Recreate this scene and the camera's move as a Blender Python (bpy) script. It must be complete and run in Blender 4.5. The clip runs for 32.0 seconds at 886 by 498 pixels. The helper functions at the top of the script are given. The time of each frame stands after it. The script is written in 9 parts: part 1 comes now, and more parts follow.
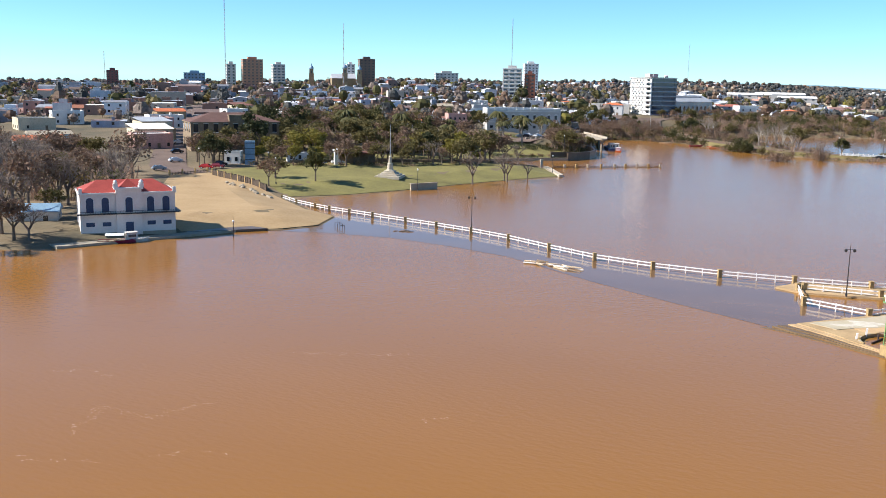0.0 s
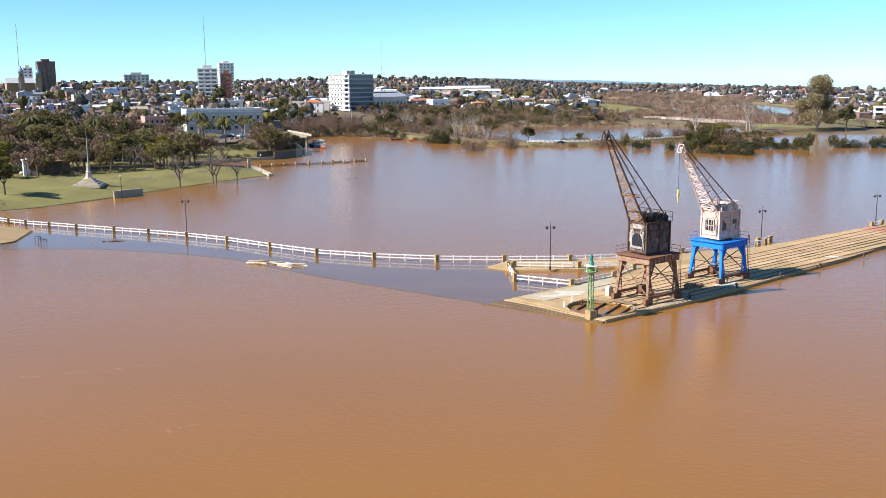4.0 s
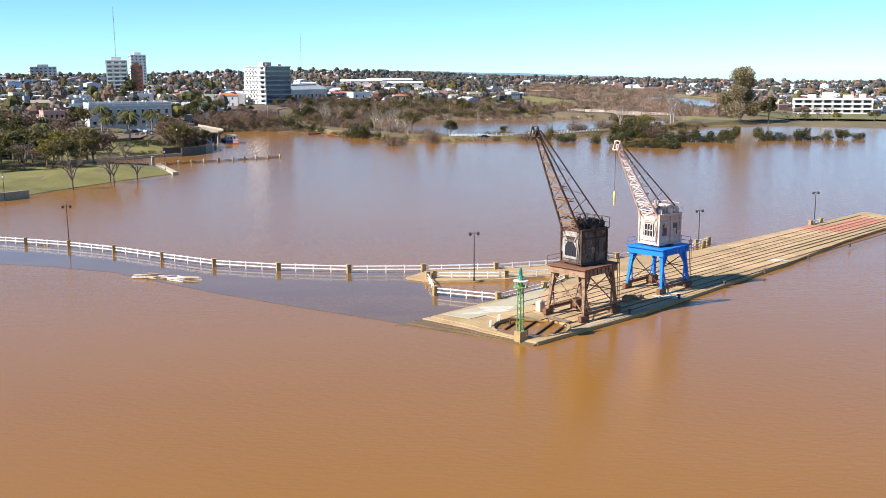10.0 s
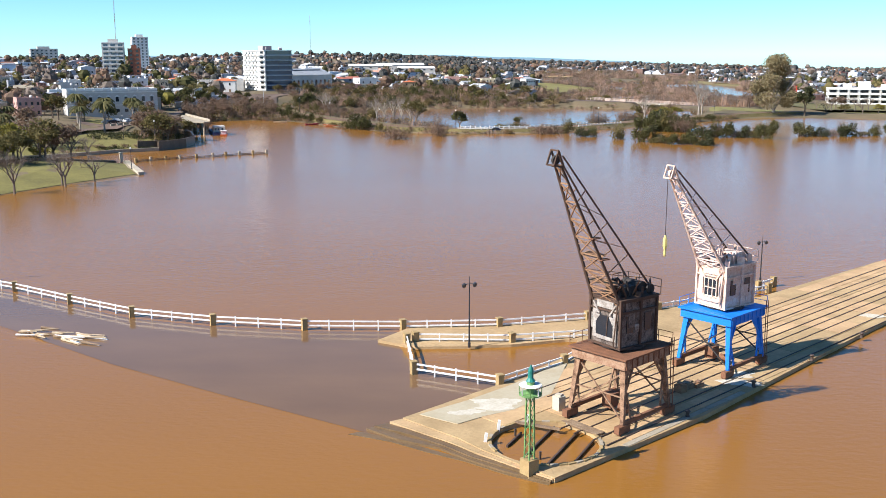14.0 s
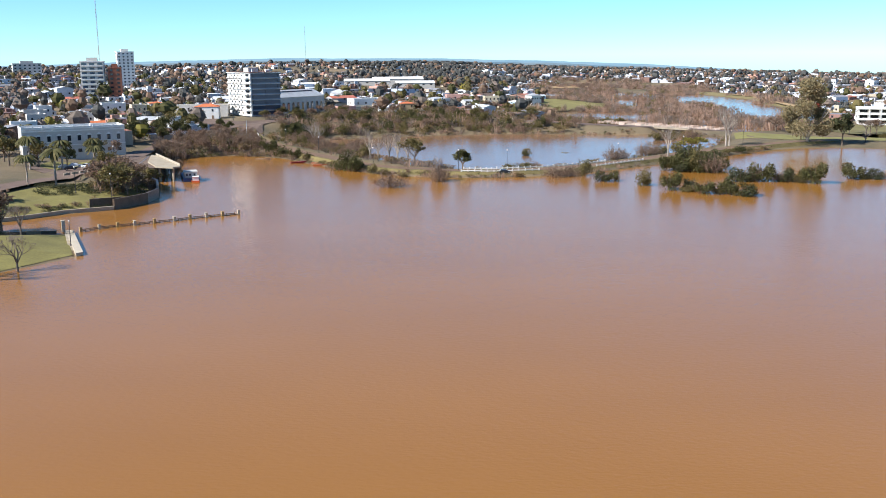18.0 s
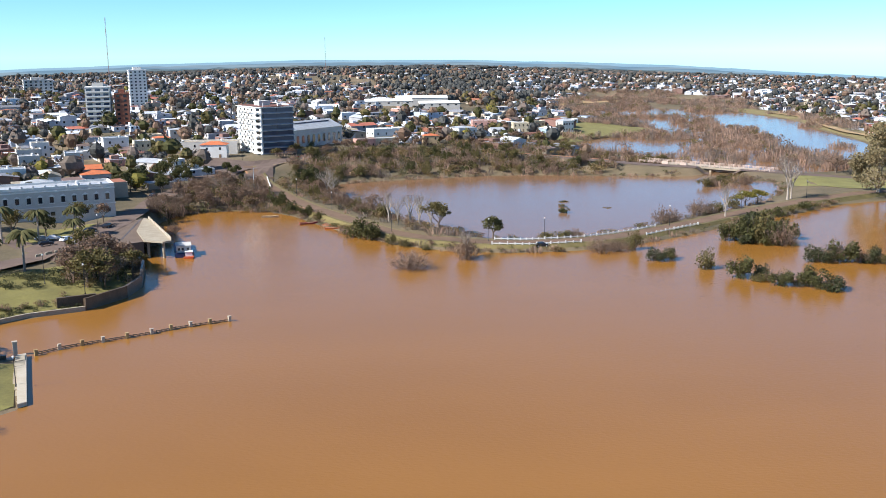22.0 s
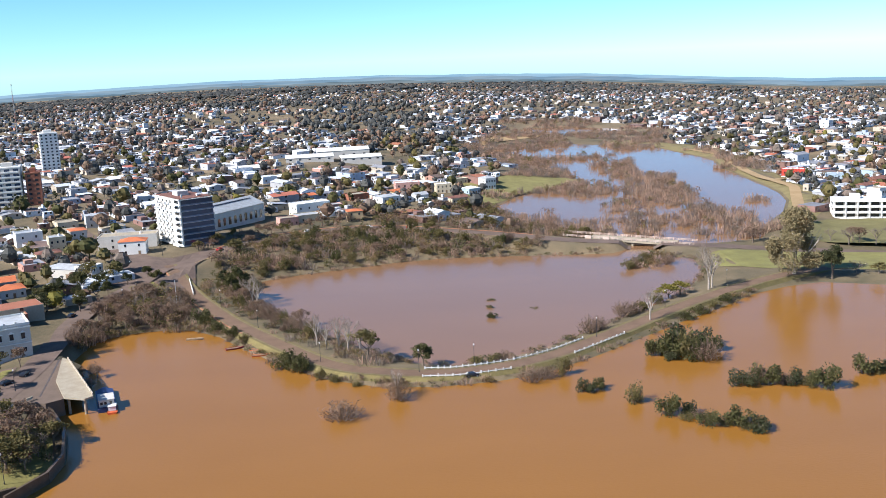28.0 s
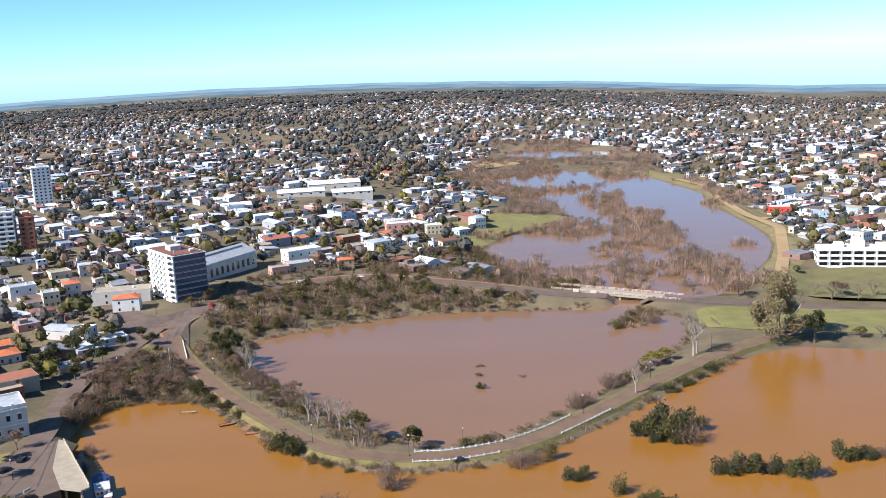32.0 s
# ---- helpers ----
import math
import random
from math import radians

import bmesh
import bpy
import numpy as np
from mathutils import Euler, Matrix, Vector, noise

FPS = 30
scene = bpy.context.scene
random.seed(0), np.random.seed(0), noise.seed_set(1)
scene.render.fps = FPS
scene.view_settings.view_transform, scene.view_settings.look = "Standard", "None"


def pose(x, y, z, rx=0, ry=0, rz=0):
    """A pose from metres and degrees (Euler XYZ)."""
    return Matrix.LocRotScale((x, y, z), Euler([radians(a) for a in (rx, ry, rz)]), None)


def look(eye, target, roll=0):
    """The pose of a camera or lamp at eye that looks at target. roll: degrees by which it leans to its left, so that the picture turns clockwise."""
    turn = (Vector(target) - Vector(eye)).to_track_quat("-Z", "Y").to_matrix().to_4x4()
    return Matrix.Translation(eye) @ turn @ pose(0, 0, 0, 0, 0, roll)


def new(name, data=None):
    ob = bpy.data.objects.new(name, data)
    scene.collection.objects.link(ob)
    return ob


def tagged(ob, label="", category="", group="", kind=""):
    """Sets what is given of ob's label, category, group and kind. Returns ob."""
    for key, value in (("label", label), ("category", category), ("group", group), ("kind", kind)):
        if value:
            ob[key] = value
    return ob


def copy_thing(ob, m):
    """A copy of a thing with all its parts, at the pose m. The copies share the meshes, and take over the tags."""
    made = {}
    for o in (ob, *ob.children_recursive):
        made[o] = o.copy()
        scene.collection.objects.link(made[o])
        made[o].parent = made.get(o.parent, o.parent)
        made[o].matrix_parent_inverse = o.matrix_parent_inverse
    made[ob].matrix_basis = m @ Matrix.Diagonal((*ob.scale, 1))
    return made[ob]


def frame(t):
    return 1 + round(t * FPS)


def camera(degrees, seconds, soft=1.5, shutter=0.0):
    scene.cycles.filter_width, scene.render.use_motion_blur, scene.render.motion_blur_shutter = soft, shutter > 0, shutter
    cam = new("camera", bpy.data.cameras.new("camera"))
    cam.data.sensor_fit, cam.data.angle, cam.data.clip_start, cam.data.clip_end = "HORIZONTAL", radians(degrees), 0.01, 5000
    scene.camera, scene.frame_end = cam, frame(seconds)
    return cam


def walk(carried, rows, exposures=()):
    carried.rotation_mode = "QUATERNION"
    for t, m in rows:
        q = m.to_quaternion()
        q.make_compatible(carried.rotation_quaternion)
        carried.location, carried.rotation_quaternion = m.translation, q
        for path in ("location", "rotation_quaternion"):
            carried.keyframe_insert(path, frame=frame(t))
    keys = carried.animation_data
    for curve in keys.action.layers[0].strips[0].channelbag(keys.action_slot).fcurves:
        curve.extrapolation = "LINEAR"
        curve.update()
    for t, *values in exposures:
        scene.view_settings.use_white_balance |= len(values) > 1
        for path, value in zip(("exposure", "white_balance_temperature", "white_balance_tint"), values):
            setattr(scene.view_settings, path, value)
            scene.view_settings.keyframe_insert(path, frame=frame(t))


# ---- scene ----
cam = camera(49.26, 32.0, 0.6)
PATH = [
    (0.0, (3.90, 22.01, 30.36), (-34.10, 112.90, 13.01), 1.00),
    (0.5, (3.78, 21.97, 30.29), (-32.80, 113.40, 13.10), 0.90),
    (1.0, (3.65, 21.91, 30.22), (-28.90, 114.90, 13.27), 0.60),
    (1.5, (3.86, 20.43, 31.27), (-23.71, 115.05, 14.32), 0.63),
    (2.0, (4.27, 18.82, 31.23), (-19.09, 114.53, 14.09), 0.23),
    (2.5, (3.80, 19.86, 30.98), (-15.78, 116.42, 13.90), 0.01),
    (3.0, (3.44, 20.53, 30.69), (-12.40, 117.78, 13.60), -0.10),
    (3.5, (3.19, 20.50, 30.45), (-9.09, 118.25, 13.32), -0.23),
    (4.0, (1.97, 20.02, 30.22), (-7.03, 118.09, 12.86), -0.41),
    (4.5, (3.40, 20.29, 30.07), (-4.24, 118.52, 12.96), -0.31),
    (6.5, (2.93, 22.99, 29.28), (2.70, 121.43, 11.65), -0.59),
    (7.0, (3.05, 22.96, 29.28), (2.37, 121.39, 11.65), -0.62),
    (7.5, (3.31, 24.23, 29.25), (2.68, 122.66, 11.60), -0.46),
    (8.0, (3.42, 25.71, 29.35), (3.27, 124.10, 11.51), -0.38),
    (8.5, (3.32, 27.59, 29.55), (2.91, 125.97, 11.62), -0.41),
    (9.0, (3.04, 29.95, 29.72), (2.13, 128.32, 11.75), -0.43),
    (9.5, (2.69, 32.78, 29.79), (1.36, 131.13, 11.73), -0.38),
    (10.0, (2.48, 36.05, 29.77), (1.17, 134.39, 11.64), -0.40),
    (10.5, (2.58, 39.77, 29.76), (1.07, 138.03, 11.23), -0.45),
    (11.0, (3.05, 43.82, 29.70), (1.34, 142.03, 10.93), -0.33),
    (11.5, (3.73, 48.13, 29.53), (1.89, 146.28, 10.49), -0.14),
    (12.0, (4.35, 52.65, 29.29), (2.31, 150.74, 9.97), -0.06),
    (12.5, (4.77, 57.37, 29.14), (2.50, 155.41, 9.57), -0.12),
    (13.0, (5.03, 62.28, 29.22), (2.53, 160.28, 9.48), -0.20),
    (13.5, (5.13, 67.40, 29.70), (2.42, 165.37, 9.86), -0.15),
    (14.0, (5.14, 72.71, 30.63), (2.35, 170.71, 10.92), -0.06),
    (14.5, (5.13, 78.10, 31.75), (2.50, 176.11, 12.05), -0.02),
    (16.5, (4.30, 100.94, 37.10), (1.88, 198.91, 17.22), -0.14),
    (17.0, (4.02, 107.18, 38.77), (1.24, 205.16, 18.97), -0.24),
    (17.5, (3.92, 113.43, 40.26), (0.95, 211.43, 20.60), -0.22),
    (18.0, (3.63, 119.81, 41.65), (0.72, 217.83, 22.05), -0.48),
    (18.5, (3.27, 126.27, 43.09), (0.25, 224.27, 23.39), -0.47),
    (19.0, (2.90, 132.78, 44.64), (-0.75, 230.77, 25.02), -0.49),
    (19.5, (2.51, 139.32, 46.27), (-1.13, 237.33, 26.77), -0.55),
    (20.0, (2.12, 145.86, 47.93), (-1.48, 243.88, 28.47), -0.59),
    (20.5, (1.92, 152.58, 50.28), (-1.51, 250.57, 30.60), -0.64),
    (21.0, (1.66, 158.29, 53.08), (-1.95, 256.25, 33.28), -0.66),
    (21.5, (1.01, 163.33, 56.07), (-4.18, 261.20, 36.18), -0.55),
    (22.0, (0.96, 166.92, 59.19), (-4.36, 264.80, 39.39), -0.62),
    (22.5, (1.04, 169.64, 61.91), (-2.88, 267.64, 42.39), -0.83),
    (23.0, (0.96, 171.75, 64.81), (-1.50, 269.84, 45.52), -1.07),
    (23.5, (0.88, 173.29, 67.93), (-0.58, 271.44, 48.82), -1.25),
    (24.0, (1.48, 174.00, 70.54), (0.62, 272.24, 51.86), -1.33),
    (24.5, (0.78, 174.85, 74.14), (0.47, 273.06, 55.28), -1.61),
    (25.0, (0.64, 174.99, 77.51), (0.82, 273.23, 58.85), -1.77),
    (25.5, (0.83, 175.15, 80.83), (2.09, 273.39, 62.21), -2.00),
    (27.5, (1.87, 176.19, 93.87), (3.84, 274.28, 74.52), -2.57),
    (28.0, (1.94, 175.91, 97.03), (4.11, 274.00, 77.67), -2.57),
    (28.5, (2.12, 175.99, 100.93), (4.36, 274.03, 81.35), -2.67),
    (29.0, (2.40, 175.96, 104.78), (4.70, 273.96, 85.04), -2.68),
    (29.5, (2.77, 175.68, 108.48), (4.99, 273.67, 88.62), -2.73),
    (30.0, (3.13, 175.50, 111.91), (5.12, 273.49, 92.05), -2.65),
    (30.5, (3.01, 175.46, 115.40), (5.01, 273.47, 95.64), -2.65),
    (31.0, (3.15, 175.20, 118.95), (5.54, 273.23, 99.38), -2.59),
    (31.5, (3.51, 174.85, 122.08), (6.35, 272.91, 102.69), -2.62),
    (32.0, (4.04, 174.45, 124.81), (7.06, 272.54, 105.57), -2.65),
]
walk(cam, [(t, look(eye, target, roll)) for t, eye, target, roll in PATH], [(0, 0.88, 6200, 11), (14, 0.88, 6150, 10), (24, 0.84, 6050, 10), (32, 0.86, 6000, 12)])

# ---- light ----
SUN_AZ, SUN_EL = 243.0, 38.0     # compass turn of the sun from +y, clockwise, and its height
world = bpy.data.worlds.new("sky")
scene.world = world
world.use_nodes = True
wt = world.node_tree
sky = wt.nodes.new("ShaderNodeTexSky")
sky.sky_type = "NISHITA"
sky.sun_disc = False
sky.sun_elevation, sky.sun_rotation = radians(SUN_EL), radians(SUN_AZ)
sky.altitude, sky.air_density, sky.dust_density, sky.ozone_density = 50, 0.7, 0.0, 6.0
tint = wt.nodes.new("ShaderNodeMix")      # the air's clear cyan cast
tint.data_type, tint.blend_type = "RGBA", "MULTIPLY"
tint.inputs[0].default_value = 1.0
tint.inputs[7].default_value = (0.79, 1.03, 1.04, 1)
wt.links.new(sky.outputs[0], tint.inputs[6])
wt.links.new(tint.outputs[2], wt.nodes["Background"].inputs[0])
wt.nodes["Background"].inputs[1].default_value = 0.093
sun = new("sun", bpy.data.lights.new("sun", "SUN"))
sun.data.energy, sun.data.angle, sun.data.color = 5.0, radians(0.53), (1.0, 0.94, 0.84)
_a, _e = radians(SUN_AZ), radians(SUN_EL)
SUN_DIR = Vector((math.sin(_a) * math.cos(_e), math.cos(_a) * math.cos(_e), math.sin(_e)))
sun.matrix_world = look(SUN_DIR * 500, (0, 0, 0))

# ---- tools ----
RND = random.Random(7)


class Shape:
    """A growing list of corners and faces for one mesh."""

    def __init__(self):
        self.v, self.f = [], []

    def quad(self, a, b, c, d):
        n = len(self.v)
        self.v += [a, b, c, d]
        self.f.append((n, n + 1, n + 2, n + 3))
        return self

    def poly(self, pts):
        n = len(self.v)
        self.v += [tuple(p) for p in pts]
        self.f.append(tuple(range(n, n + len(pts))))
        return self

    def box(self, x, y, z, sx, sy, sz, turn=0.0):
        """A box on its base centre (x, y, z)."""
        c, s = math.cos(turn), math.sin(turn)
        n = len(self.v)
        for dz in (0, sz):
            for dx, dy in ((-1, -1), (1, -1), (1, 1), (-1, 1)):
                px, py = dx * sx / 2, dy * sy / 2
                self.v.append((x + c * px - s * py, y + s * px + c * py, z + dz))
        self.f += [tuple(n + i for i in q) for q in ((3, 2, 1, 0), (4, 5, 6, 7), (0, 1, 5, 4), (1, 2, 6, 5), (2, 3, 7, 6), (3, 0, 4, 7))]
        return self

    def prism(self, pts, z0, z1):
        """An upright block over a plan outline (counter-clockwise)."""
        n, k = len(self.v), len(pts)
        self.v += [(p[0], p[1], z0) for p in pts] + [(p[0], p[1], z1) for p in pts]
        self.f += [tuple(n + i for i in range(k - 1, -1, -1)), tuple(n + k + i for i in range(k))]
        self.f += [(n + i, n + (i + 1) % k, n + k + (i + 1) % k, n + k + i) for i in range(k)]
        return self

    def beam(self, p, q, w, h=None, sides=4, w2=None):
        """A bar from p to q, w wide (and w2 wide at q)."""
        p, q = Vector(p), Vector(q)
        d = (q - p)
        if d.length < 1e-6:
            return self
        d.normalize()
        up = Vector((0, 0, 1)) if abs(d.z) < 0.95 else Vector((0, 1, 0))
        a = d.cross(up).normalized()
        b = a.cross(d).normalized()
        h = h or w
        n = len(self.v)
        for end, k in ((p, 1.0), (q, (w2 / w) if w2 else 1.0)):
            for i in range(sides):
                t = 2 * math.pi * (i + 0.5) / sides
                r = 0.7071 if sides == 4 else 0.5
                self.v.append(tuple(end + a * (math.cos(t) * w * r * k) + b * (math.sin(t) * h * r * k)))
        self.f += [tuple(n + i for i in range(sides)), tuple(n + sides + i for i in range(sides - 1, -1, -1))]
        self.f += [(n + i, n + sides + i, n + sides + (i + 1) % sides, n + (i + 1) % sides) for i in range(sides)]
        return self

    def rod(self, p, q, r, sides=8, r2=None):
        return self.beam(p, q, 2 * r, sides=sides, w2=2 * r2 if r2 else None)

    def lathe(self, x, y, profile, sides=12):
        """A turned shape: (radius, z) pairs from bottom to top."""
        n, k = len(self.v), sides
        for r, z in profile:
            self.v += [(x + r * math.cos(2 * math.pi * i / k), y + r * math.sin(2 * math.pi * i / k), z) for i in range(k)]
        for j in range(len(profile) - 1):
            self.f += [(n + j * k + i, n + j * k + (i + 1) % k, n + (j + 1) * k + (i + 1) % k, n + (j + 1) * k + i) for i in range(k)]
        self.f += [tuple(n + i for i in range(k - 1, -1, -1)), tuple(n + (len(profile) - 1) * k + i for i in range(k))]
        return self

    def mesh(self, name, material=None, smooth=False):
        me = bpy.data.meshes.new(name)
        me.from_pydata([tuple(p) for p in self.v], [], self.f)
        if material:
            me.materials.append(material)
        if smooth:
            me.polygons.foreach_set("use_smooth", [True] * len(me.polygons))
        me.update()
        return me


def part(name, shape, material, parent=None, label="", smooth=False):
    """One mesh object, a part where it has a parent."""
    ob = new(name, shape.mesh(name, material, smooth) if isinstance(shape, Shape) else shape)
    if parent:
        ob.parent = parent
    return tagged(ob, label)


def thing(name, m, label, category, group="", kind=""):
    """An empty at the base of a thing that holds its parts."""
    ob = new(name)
    ob.matrix_world = m
    ob.empty_display_size = 0.2
    return tagged(ob, label, category, group, kind)


def at(x, y, z=0.0, turn=0.0):
    return pose(x, y, z, 0, 0, turn)


# ---- materials ----
def surface(name, color, dark=None, rough=0.8, scale=1.0, bump=0.3, metal=0.0, fine=8.0, stain=0.35, vary=0.0, spec=0.3, island=0.0):
    """A plain material: two sizes of noise between two colours, and a fine relief. scale: metres of the larger mottling."""
    m = bpy.data.materials.new(name)
    m.use_nodes = True
    t = m.node_tree
    b = t.nodes["Principled BSDF"]
    pos = t.nodes.new("ShaderNodeNewGeometry").outputs["Position"]
    dark = dark or tuple(c * 0.62 for c in color)

    def noisy(size, detail):
        n = t.nodes.new("ShaderNodeTexNoise")
        n.inputs["Scale"].default_value, n.inputs["Detail"].default_value = 1.0 / size, detail
        n.inputs["Roughness"].default_value = 0.62
        t.links.new(pos, n.inputs["Vector"])
        return n.outputs["Fac"]

    large, small = noisy(scale, 4), noisy(scale / fine, 3)
    mix = t.nodes.new("ShaderNodeMath")
    mix.operation = "MULTIPLY_ADD"
    t.links.new(large, mix.inputs[0])
    mix.inputs[1].default_value = 0.65
    half = t.nodes.new("ShaderNodeMath")
    half.operation = "MULTIPLY"
    t.links.new(small, half.inputs[0])
    half.inputs[1].default_value = 0.35
    t.links.new(half.outputs[0], mix.inputs[2])
    ramp = t.nodes.new("ShaderNodeMapRange")
    ramp.inputs["From Min"].default_value, ramp.inputs["From Max"].default_value = 0.5 - stain * 0.6, 0.5 + stain * 0.45
    t.links.new(mix.outputs[0], ramp.inputs["Value"])
    col = t.nodes.new("ShaderNodeMix")
    col.data_type = "RGBA"
    col.inputs[6].default_value, col.inputs[7].default_value = (*dark, 1), (*color, 1)
    t.links.new(ramp.outputs[0], col.inputs[0])
    out = col.outputs[2]
    if vary or island:
        hsv = t.nodes.new("ShaderNodeHueSaturation")
        src = t.nodes.new("ShaderNodeObjectInfo").outputs["Random"] if vary else t.nodes.new("ShaderNodeNewGeometry").outputs["Random Per Island"]
        k = vary or island
        mr = t.nodes.new("ShaderNodeMapRange")
        mr.inputs["To Min"].default_value, mr.inputs["To Max"].default_value = 1 - k, 1 + k
        t.links.new(src, mr.inputs["Value"])
        t.links.new(mr.outputs[0], hsv.inputs["Value"])
        mh = t.nodes.new("ShaderNodeMapRange")
        mh.inputs["To Min"].default_value, mh.inputs["To Max"].default_value = 0.5 + k * 0.04, 0.5 - k * 0.04
        t.links.new(src, mh.inputs["Value"])
        t.links.new(mh.outputs[0], hsv.inputs["Hue"])
        t.links.new(out, hsv.inputs["Color"])
        out = hsv.outputs[0]
    t.links.new(out, b.inputs["Base Color"])
    b.inputs["Roughness"].default_value, b.inputs["Metallic"].default_value = rough, metal
    b.inputs["Specular IOR Level"].default_value = spec
    if bump:
        bp = t.nodes.new("ShaderNodeBump")
        bp.inputs["Strength"].default_value, bp.inputs["Distance"].default_value = bump, scale / fine * 0.3
        t.links.new(small, bp.inputs["Height"])
        t.links.new(bp.outputs[0], b.inputs["Normal"])
    return m


def glass(name, color, rough=0.08):
    m = bpy.data.materials.new(name)
    m.use_nodes = True
    b = m.node_tree.nodes["Principled BSDF"]
    b.inputs["Base Color"].default_value = (*color, 1)
    b.inputs["Roughness"].default_value = rough
    b.inputs["Specular IOR Level"].default_value = 0.8
    return m

CONCRETE = surface("concrete", (0.42, 0.36, 0.27), (0.25, 0.2, 0.14), 0.9, 3.0, 0.3, stain=0.5)
QUAY_STONE = surface("quay_slab", (0.54, 0.365, 0.195), (0.31, 0.20, 0.10), 0.9, 4.5, 0.3, fine=12, stain=0.36, vary=0.13)
PALE_SLAB = surface("pale_slab", (0.52, 0.46, 0.37), (0.36, 0.29, 0.2), 0.85, 3.0, 0.3, fine=10, stain=0.5)
APRON_STONE = surface("apron_stone", (0.47, 0.41, 0.30), (0.36, 0.29, 0.18), 0.85, 2.6, 0.3, fine=6, stain=0.45)
CHALK = surface("chalky_stain", (0.60, 0.55, 0.46), (0.44, 0.38, 0.28), 0.9, 0.9, 0.2, fine=4, stain=0.35)
WET_SLAB = surface("wet_slab", (0.20, 0.125, 0.06), (0.11, 0.07, 0.035), 0.4, 2.0, 0.2, stain=0.5)
RED_SLAB = surface("red_slab", (0.52, 0.22, 0.14), (0.40, 0.17, 0.10), 0.9, 4.0, 0.2)
WET_STONE = surface("wet_stone", (0.13, 0.09, 0.06), (0.06, 0.045, 0.035), 0.35, 2.0, 0.3)
OLD_POST = surface("post_concrete", (0.45, 0.32, 0.15), (0.22, 0.14, 0.06), 0.9, 0.6, 0.4, stain=0.6)
WHITE_PAINT = surface("white_paint", (0.80, 0.78, 0.76), (0.62, 0.57, 0.52), 0.6, 1.5, 0.1, stain=0.5)
RUST = surface("rusted_steel", (0.26, 0.115, 0.06), (0.10, 0.05, 0.03), 0.85, 0.8, 0.5, stain=0.5)
DARK_RUST = surface("dark_rusted_steel", (0.12, 0.068, 0.045), (0.035, 0.024, 0.019), 0.8, 0.6, 0.5, stain=0.5)
RUST_FASCIA = surface("rust_streaked_fascia", (0.40, 0.26, 0.17), (0.17, 0.07, 0.035), 0.85, 0.7, 0.4, fine=5, stain=0.3)
BLACK_STEEL = surface("sooty_steel", (0.055, 0.045, 0.04), (0.02, 0.017, 0.016), 0.7, 0.7, 0.4, stain=0.6)
RUSTY_PALE = surface("peeling_paint", (0.36, 0.22, 0.135), (0.085, 0.04, 0.022), 0.8, 0.6, 0.4, fine=5, stain=0.26)
GREY_PEEL = surface("grey_peeling_paint", (0.22, 0.17, 0.14), (0.03, 0.022, 0.018), 0.75, 0.7, 0.4, fine=4, stain=0.25)
BLUE_STEEL = surface("blue_steel", (0.02, 0.23, 0.8), (0.015, 0.15, 0.58), 0.45, 1.5, 0.1, stain=0.6)
PINK_WHITE = surface("faded_white_steel", (0.74, 0.60, 0.51), (0.48, 0.27, 0.18), 0.7, 0.7, 0.3, fine=4, stain=0.35)
GREEN_STEEL = surface("green_steel", (0.20, 0.36, 0.13), (0.09, 0.19, 0.06), 0.6, 0.8, 0.2)
TEAL_STEEL = surface("teal_steel", (0.03, 0.22, 0.18), None, 0.5, 0.5, 0.1)
PALE_YELLOW = surface("pale_yellow_paint", (0.75, 0.62, 0.22), None, 0.6, 0.5, 0.1)
YELLOW = surface("yellow_paint", (0.75, 0.50, 0.04), None, 0.6, 0.5, 0.1)
DARK_METAL = surface("dark_metal", (0.06, 0.06, 0.065), None, 0.5, 0.5, 0.2, metal=0.5)
RAIL_IRON = surface("rail_iron", (0.09, 0.06, 0.045), None, 0.6, 0.5, 0.2)
TIMBER = surface("weathered_timber", (0.30, 0.21, 0.13), (0.13, 0.08, 0.05), 0.9, 0.8, 0.4)
PALE_TIMBER = surface("driftwood", (0.55, 0.44, 0.30), (0.28, 0.18, 0.10), 0.9, 0.8, 0.4)
DARK_WINDOW = glass("dark_glass", (0.02, 0.024, 0.03))
BLUE_WINDOW = glass("blue_glass", (0.035, 0.055, 0.09), 0.05)
WHITE_WALL = surface("white_render", (0.78, 0.76, 0.72), (0.60, 0.57, 0.52), 0.85, 5.0, 0.15, stain=0.6)
GREY_WALL = surface("pale_grey_render", (0.60, 0.57, 0.53), (0.40, 0.37, 0.33), 0.85, 5.0, 0.15, stain=0.6)
OCHRE_WALL = surface("ochre_render", (0.42, 0.31, 0.18), (0.25, 0.18, 0.11), 0.9, 4.0, 0.2)
BRICK_WALL = surface("brick_red_render", (0.33, 0.13, 0.08), None, 0.9, 3.0, 0.2)
TILE_ROOF = surface("brown_tile", (0.24, 0.11, 0.08), (0.13, 0.06, 0.045), 0.85, 2.5, 0.4)
RED_ROOF = surface("red_sheet", (0.55, 0.07, 0.045), (0.42, 0.05, 0.035), 0.6, 2.5, 0.2)
ORANGE_ROOF = surface("orange_tile", (0.58, 0.18, 0.07), (0.40, 0.11, 0.05), 0.8, 2.0, 0.4)
ZINC_ROOF = surface("zinc_sheet", (0.55, 0.56, 0.57), (0.36, 0.35, 0.34), 0.5, 3.0, 0.2, metal=0.2)
ASPHALT = surface("asphalt", (0.175, 0.122, 0.095), (0.10, 0.070, 0.056), 0.9, 6.0, 0.3, fine=20)
